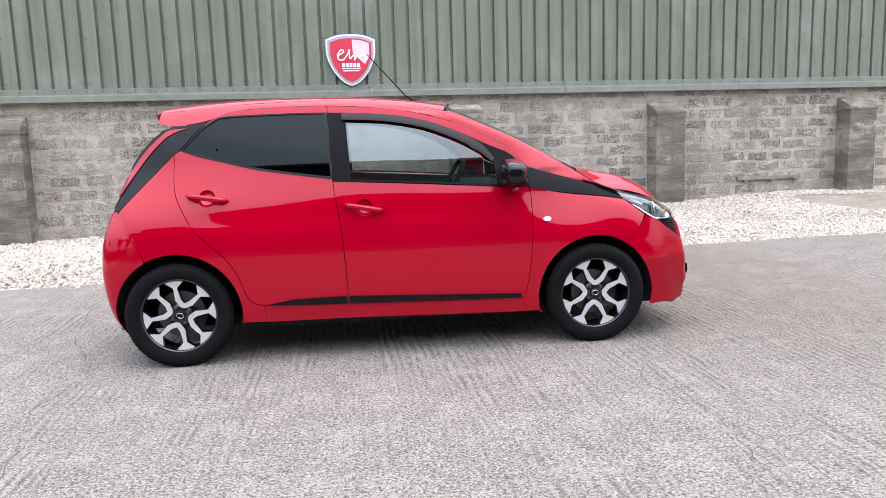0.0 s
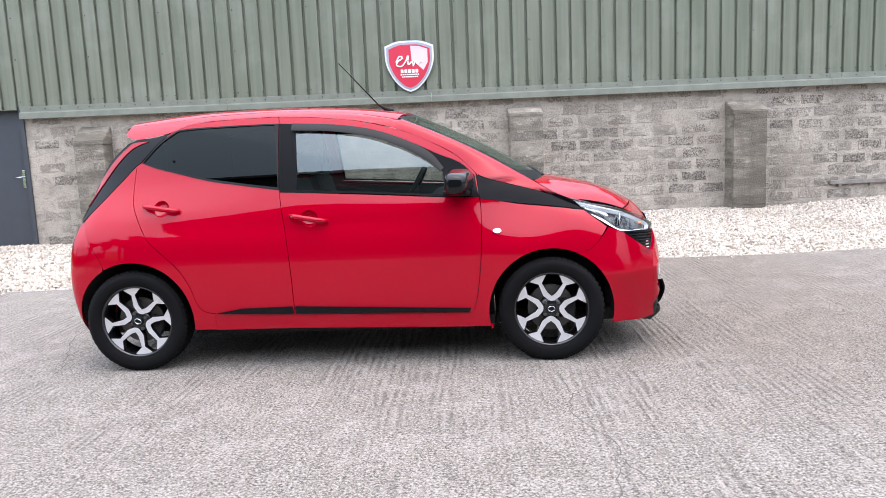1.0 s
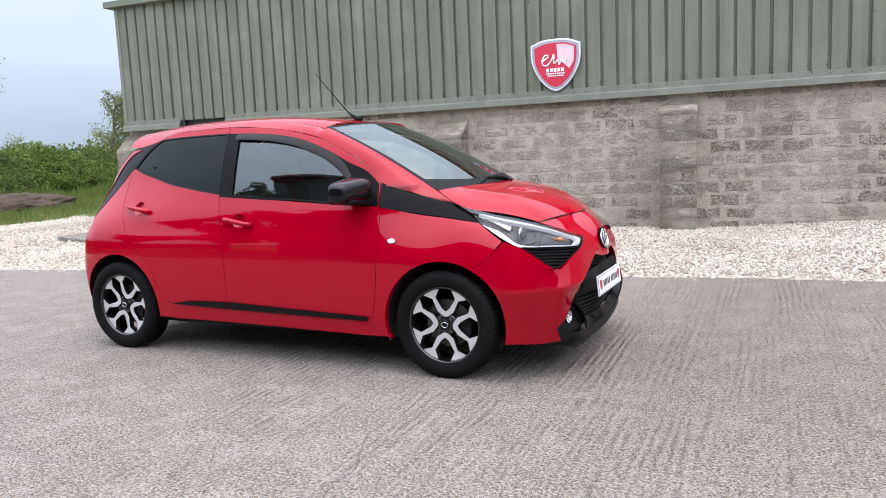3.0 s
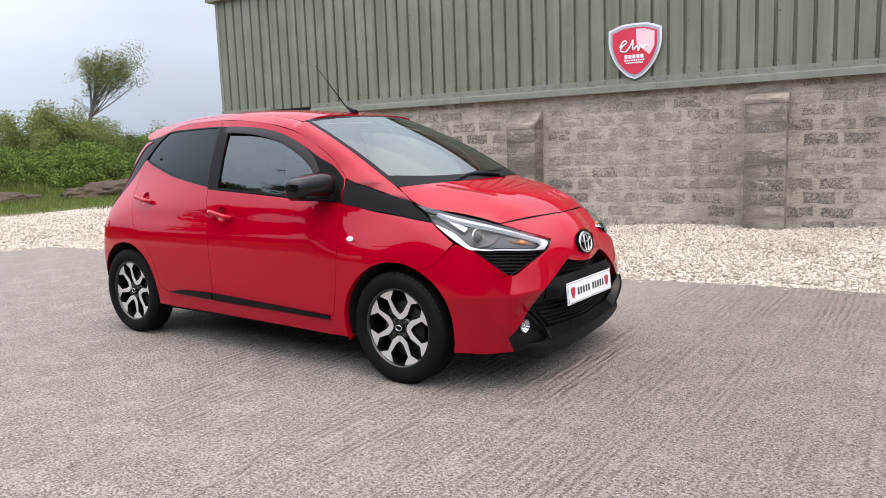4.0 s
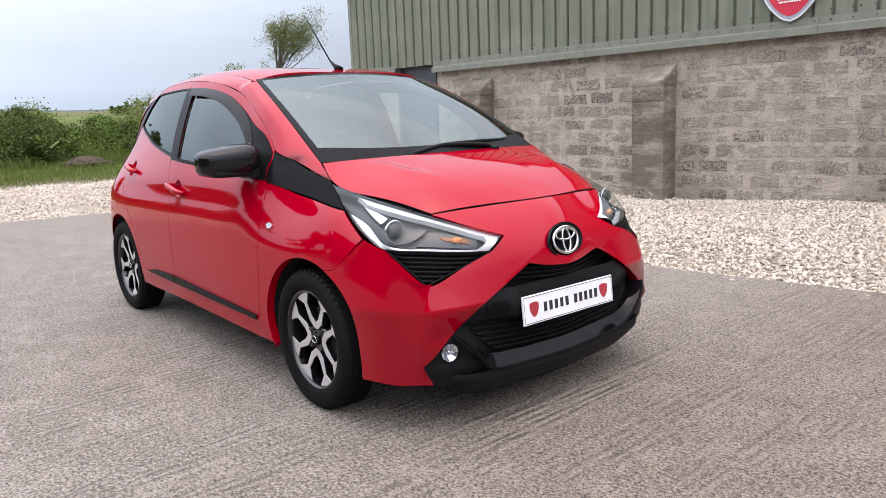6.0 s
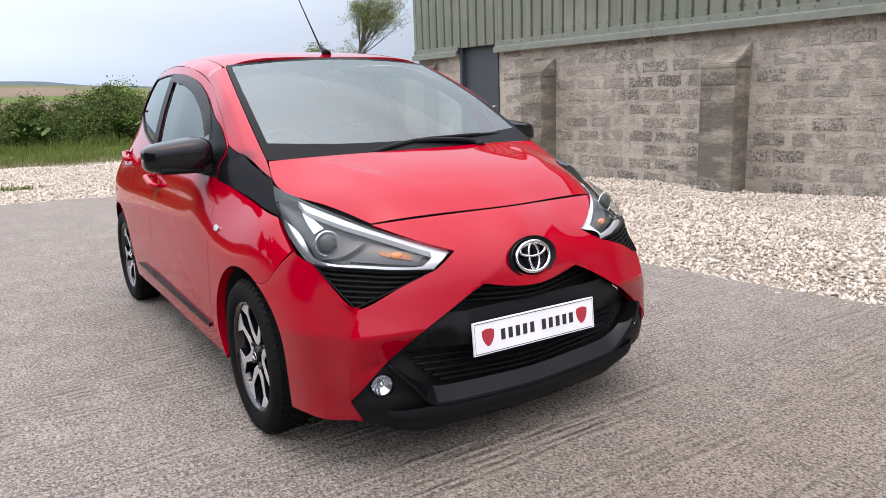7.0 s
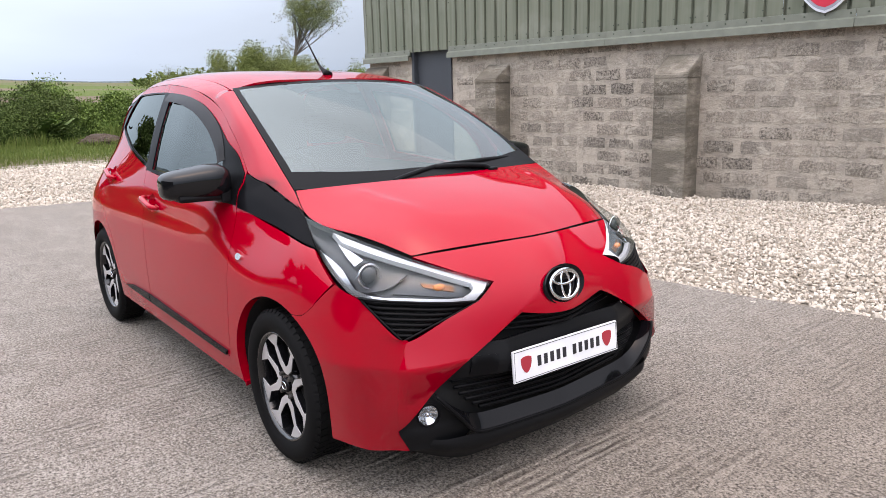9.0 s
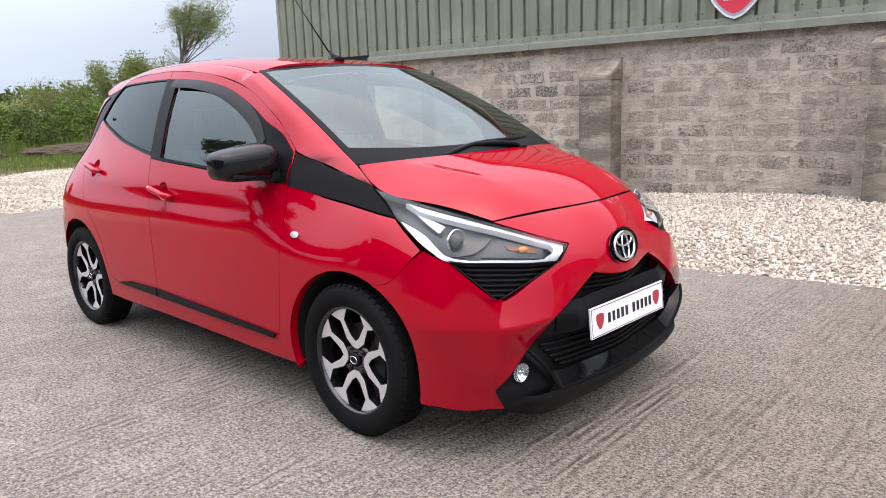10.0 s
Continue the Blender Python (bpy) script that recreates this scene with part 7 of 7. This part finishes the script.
# ---- underside, rear and cabin ----
def make_inside():
    def inner(x, s):
        z = 0.26 + (0.93 - 0.26) * s
        return Vector((x, -side_y(x, z) + 0.045, z))

    both("inner_side", grid_skin(inner, span(-0.80, 0.80, 24), span(0, 1, 8)), M_CABIN, car)
    part("floor_pan", box(-0.86, 0.86, -0.71, 0.71, 0.185, 0.26, 0.02), M_DARK, car)
    part("floor_pan", box(-1.55, -0.87, -0.56, 0.56, 0.17, 0.25, 0.02), M_DARK, car)
    part("floor_pan", box(0.87, 1.72, -0.56, 0.56, 0.165, 0.25, 0.02), M_DARK, car)
    part("bulkhead", box(0.80, 0.86, -0.62, 0.62, 0.25, 0.93, 0.01), M_DARK, car)
    part("engine_block", box(0.88, 1.50, -0.45, 0.45, 0.25, 0.72, 0.05), M_DARK, car)
    part("bumper_beam", box(1.50, 1.70, -0.52, 0.52, 0.22, 0.66, 0.03), M_DARK, car)
    part("boot_box", box(-1.42, -0.84, -0.52, 0.52, 0.25, 0.88, 0.03), M_DARK, car)
    gate = loop([(-0.53, 0.83), (0.53, 0.83)], [(0.53, 0.83), (0.50, 1.0), (0.38, 1.29)], [(0.38, 1.29), (-0.38, 1.29)], [(-0.38, 1.29), (-0.50, 1.0), (-0.53, 0.83)])
    part("tailgate", mesh_with_normals("tailgate", *skin(lambda y, z: (rear_x(y, z) + 0.05 + 0.10 * smooth(1.0, 1.29, z), y, z), gate, step=0.06, flange=0.02, outward=-1)), M_GLOSS, car, "black glass tailgate")
    bm = bmesh.new()
    edge = [(y, roof_pt(-1.0, y)[2] - 0.012) for y in span(-0.50, 0.50, 12)]
    edge = [(-0.545, 0.85), (-0.545, 1.30)] + edge + [(0.545, 1.30), (0.545, 0.85)]
    sheets = [[bm.verts.new((x, y, z)) for y, z in edge] for x in (-1.02, -1.0)]
    bm.faces.new(sheets[0][::-1])
    bm.faces.new(sheets[1])
    for i in range(len(edge)):
        j = (i + 1) % len(edge)
        bm.faces.new((sheets[0][i], sheets[0][j], sheets[1][j], sheets[1][i]))
    part("rear_lining", bm, M_CABIN, car, "dark lining of the tailgate")
    # dashboard, wheel, seats
    bm = bmesh.new()
    add_box(bm, 0.48, 1.02, -0.60, 0.60, 0.70, 0.915, 0.05)
    part("dashboard", bm, M_CABIN, car, "dark plastic dashboard")
    sw = Vector((0.40, -0.33, 0.93))
    turn = look(sw, sw + Vector((-1, 0, 0.5)))
    ring = part("steering_wheel", tube([turn @ Vector((0.175 * math.cos(a), 0.165 * math.sin(a), 0)) for a in span(0, 2 * math.pi, 36)[:-1]], 0.014, 10, closed=True), M_SATIN, car, "black steering wheel", smooth=True)
    bm = bmesh.new()
    for ang in (0, 180, 270):
        add_box(bm, 0.0, 0.17, -0.016, 0.016, -0.008, 0.008, 0.005, turn @ pose(0, 0, 0, 0, 0, ang))
    bmesh.ops.create_uvsphere(bm, u_segments=16, v_segments=8, radius=0.055, matrix=turn @ Matrix.Diagonal((1, 0.9, 0.5, 1)))
    part("spokes", bm, M_SATIN, ring)

    def seat(x, y, width):
        s = part("seat", box(x - 0.22, x + 0.26, y - width / 2, y + width / 2, 0.36, 0.52, 0.05), M_SEAT, car, "dark cloth seat")
        bm = box(-0.06, 0.06, -width / 2, width / 2, 0.0, 0.60, 0.045)
        bmesh.ops.transform(bm, matrix=pose(x - 0.22, y, 0.46, 0, -16, 0), verts=bm.verts[:])
        part("seat_back", bm, M_SEAT, s)
        bm = box(-0.045, 0.045, -0.12, 0.12, 0.0, 0.17, 0.035)
        bmesh.ops.transform(bm, matrix=pose(x - 0.39, y, 1.055, 0, -14, 0), verts=bm.verts[:])
        part("headrest", bm, M_SEAT, s)

    for y in (-0.33, 0.33):
        seat(0.05, y, 0.46)
    seat(-0.70, 0.0, 1.05)
    part("headliner", mesh_with_normals("headliner", *grid_skin(lambda x, y: Vector(roof_pt(x, y)) - Vector((0, 0, 0.03)), span(-1.2, 0.33, 12), span(-0.5, 0.5, 8), True)), M_LINER, car)


M_LINER = plain("grey_headliner", (0.45, 0.45, 0.44), 0.9)
make_inside()

# ---- the shield sign on the cladding ----
def make_sign():
    sg = thing("shield_sign", "red and silver shield sign fixed to the green cladding", "sign", m=WALL)
    n = WALL_N - 0.10
    mid = pose(0.307, n, 2.39)
    part("rim", shield_mesh(0.715, 0.735, 0.016, mid), M_SIGN_SILVER, sg, "silver rim")
    part("inner_rim", shield_mesh(0.665, 0.685, 0.006, mid @ pose(0, -0.010, 0)), M_SIGN_GREY, sg, "grey inner rim")
    part("field", shield_mesh(0.60, 0.62, 0.006, mid @ pose(0, -0.015, 0.0)), M_SIGN_RED, sg, "red field")
    # pale sweep on one side
    half_pts = [(0.02, 0.29), (0.14, 0.283), (0.268, 0.24), (0.265, 0.05), (0.20, -0.06), (0.03, 0.09)]
    bm = prism(half_pts, -0.001, 0.001)
    bmesh.ops.transform(bm, matrix=mid @ pose(0, -0.0195, 0.0), verts=bm.verts[:])
    part("pale_field", bm, M_SIGN_PINK, sg, "pale pink upper corner")
    # unreadable script and small print as bars
    swirl = [(-0.20, 0.06), (-0.15, 0.14), (-0.10, 0.12), (-0.17, 0.07), (-0.19, 0.02), (-0.12, 0.0), (-0.05, 0.08), (-0.02, 0.15), (-0.02, 0.02), (0.04, 0.07), (0.05, 0.0), (0.09, 0.07), (0.12, 0.02), (0.16, 0.07), (0.19, 0.05)]
    part("script_bar", tube([mid @ Vector((x, -0.022, z)) for x, z in catmull(swirl, 4)], 0.011, 6), M_WHITE, sg, "white script stroke")
    for x0, x1, z0, z1 in ((-0.135, 0.135, -0.095, -0.045), (-0.14, 0.14, -0.128, -0.110), (-0.12, 0.12, -0.160, -0.142)):
        k = 5 if z1 - z0 > 0.03 else 9
        w = (x1 - x0) / k
        for i in range(k):
            bm = box(x0 + i * w, x0 + (i + 0.74) * w, -0.002, 0.002, z0, z1)
            bmesh.ops.transform(bm, matrix=mid @ pose(0, -0.022, 0), verts=bm.verts[:])
            part("lettering_bar", bm, M_WHITE, sg)


M_SIGN_SILVER = plain("sign_silver", (0.72, 0.75, 0.80), 0.35, 0.2)
M_SIGN_GREY = plain("sign_grey", (0.34, 0.37, 0.43), 0.4)
M_SIGN_RED = plain("sign_red", (0.62, 0.035, 0.065), 0.35)
M_SIGN_PINK = plain("sign_pink", (0.82, 0.55, 0.60), 0.35)
make_sign()


def make_ledge_board():
    b = thing("board", "weathered grey plank resting on the gravel bank against the wall", "plank", m=WALL)
    bm = bmesh.new()
    add_box(bm, 6.657, 7.839, WALL_N - 0.055, WALL_N - 0.008, 0.372, 0.43, 0.006)
    bmesh.ops.subdivide_edges(bm, edges=[e for e in bm.edges if e.calc_length() > 0.5], cuts=8)
    rng = random.Random(2)
    for v in bm.verts:
        v.co.z += rng.uniform(-0.004, 0.004)
    part("plank", bm, M_WOOD, b)
    for s in (6.81, 7.30, 7.74):
        part("peg", box(s - 0.02, s + 0.02, WALL_N - 0.05, WALL_N + 0.02, 0.33, 0.375, 0.004), M_WOOD, b)


make_ledge_board()


# ---- cracks in the concrete ----
def make_crack(points, width, seed):
    rng = random.Random(seed)
    line = catmull(points, 7)
    bm = bmesh.new()
    prev = None
    for i, (x, y) in enumerate(line):
        j, k = max(0, i - 1), min(len(line) - 1, i + 1)
        t = Vector((line[k][0] - line[j][0], line[k][1] - line[j][1])).normalized()
        nrm = Vector((-t.y, t.x))
        w = width * rng.uniform(0.35, 1.2) * min(1.0, (min(i, len(line) - 1 - i) + 1) / 4)
        off = rng.uniform(-0.012, 0.012)
        a = bm.verts.new((x + nrm.x * (off + w / 2), y + nrm.y * (off + w / 2), 0.0012))
        b = bm.verts.new((x + nrm.x * (off - w / 2), y + nrm.y * (off - w / 2), 0.0012))
        if prev:
            bm.faces.new((prev[0], a, b, prev[1]))
        prev = (a, b)
    part("crack", bm, M_CRACK, yard, "dark crack in the concrete")


make_crack([(-1.50, -2.6), (-1.56, -1.97), (-1.67, -1.56), (-1.73, -1.31), (-1.67, -1.0), (-1.66, -0.77), (-1.85, -0.35), (-2.02, 0.01), (-2.13, 0.49), (-2.3, 1.2)], 0.0055, 1)
make_crack([(1.63, -0.35), (1.60, -0.55), (1.54, -0.88), (1.56, -1.16)], 0.005, 2)
make_crack([(1.16, -0.95), (1.20, -1.29), (1.18, -1.64), (1.30, -1.88), (1.30, -2.08), (1.40, -2.35), (1.38, -2.9)], 0.005, 3)
make_crack([(1.30, -1.95), (1.27, -2.15), (1.22, -2.5)], 0.0035, 4)
# ---- the single blocks of the wall ----
def make_blocks():
    rng = random.Random(11)
    shapes = []
    for k in range(9):
        bm = box(-0.5, 0.5, 0.0, 1.0, -0.5, 0.5)
        bmesh.ops.subdivide_edges(bm, edges=[e for e in bm.edges if abs(e.verts[0].co.x - e.verts[1].co.x) > 0.5], cuts=4)
        bmesh.ops.subdivide_edges(bm, edges=[e for e in bm.edges if abs(e.verts[0].co.z - e.verts[1].co.z) > 0.5 and e.verts[0].co.y < 0.5], cuts=1)
        for v in bm.verts:
            if v.co.y < 0.5:
                edge = abs(v.co.x) > 0.45 or abs(v.co.z) > 0.45
                v.co.x *= 1 - 0.10 * rng.random()
                v.co.z *= 1 - 0.30 * rng.random()
                v.co.y += 0.22 * rng.random() if edge else 0.1 * rng.random()
        shapes.append(mesh_of(bm, "block"))
    spans = [(b[0] - b[1] / 2, b[0] + b[1] / 2) for b in BUTTRESS]
    rest = bmesh.new()
    for row in range(11):
        mid = 0.05 + row * 0.18
        s = -7.57 + (0.225 if row % 2 else 0.0) + rng.uniform(-0.03, 0.03)
        while s < 11.5:
            a, b = s + 0.02 + 0.035 * rng.random(), s + 0.43 - 0.035 * rng.random()
            s += 0.45
            if b > DOOR_S0 - 0.07 and a < DOOR_S1 + 0.07:
                continue
            if any(a > p - 0.25 and b < q + 0.25 for p, q in spans):
                continue
            if rng.random() < 0.04:
                continue
            tall = 0.138 + 0.026 * rng.random()
            m = pose((a + b) / 2, WALL_N - 0.006 - 0.004 * rng.random(), mid + rng.uniform(-0.008, 0.008), 0, rng.uniform(-0.8, 0.8), 0) @ Matrix.Diagonal((b - a, 0.03, min(tall, 2 * (1.925 - mid)), 1))
            shape = shapes[rng.randrange(9)]
            if -4.3 < a < 5.1:
                part("block", shape, M_BLOCK, wall_main).matrix_basis = m
            else:
                n = len(rest.verts)
                rest.from_mesh(shape)
                rest.verts.ensure_lookup_table()
                bmesh.ops.transform(rest, matrix=m, verts=rest.verts[n:])
    tagged(part("blocks", rest, M_BLOCK_REST, wall_main), kind="stuff")


make_blocks()
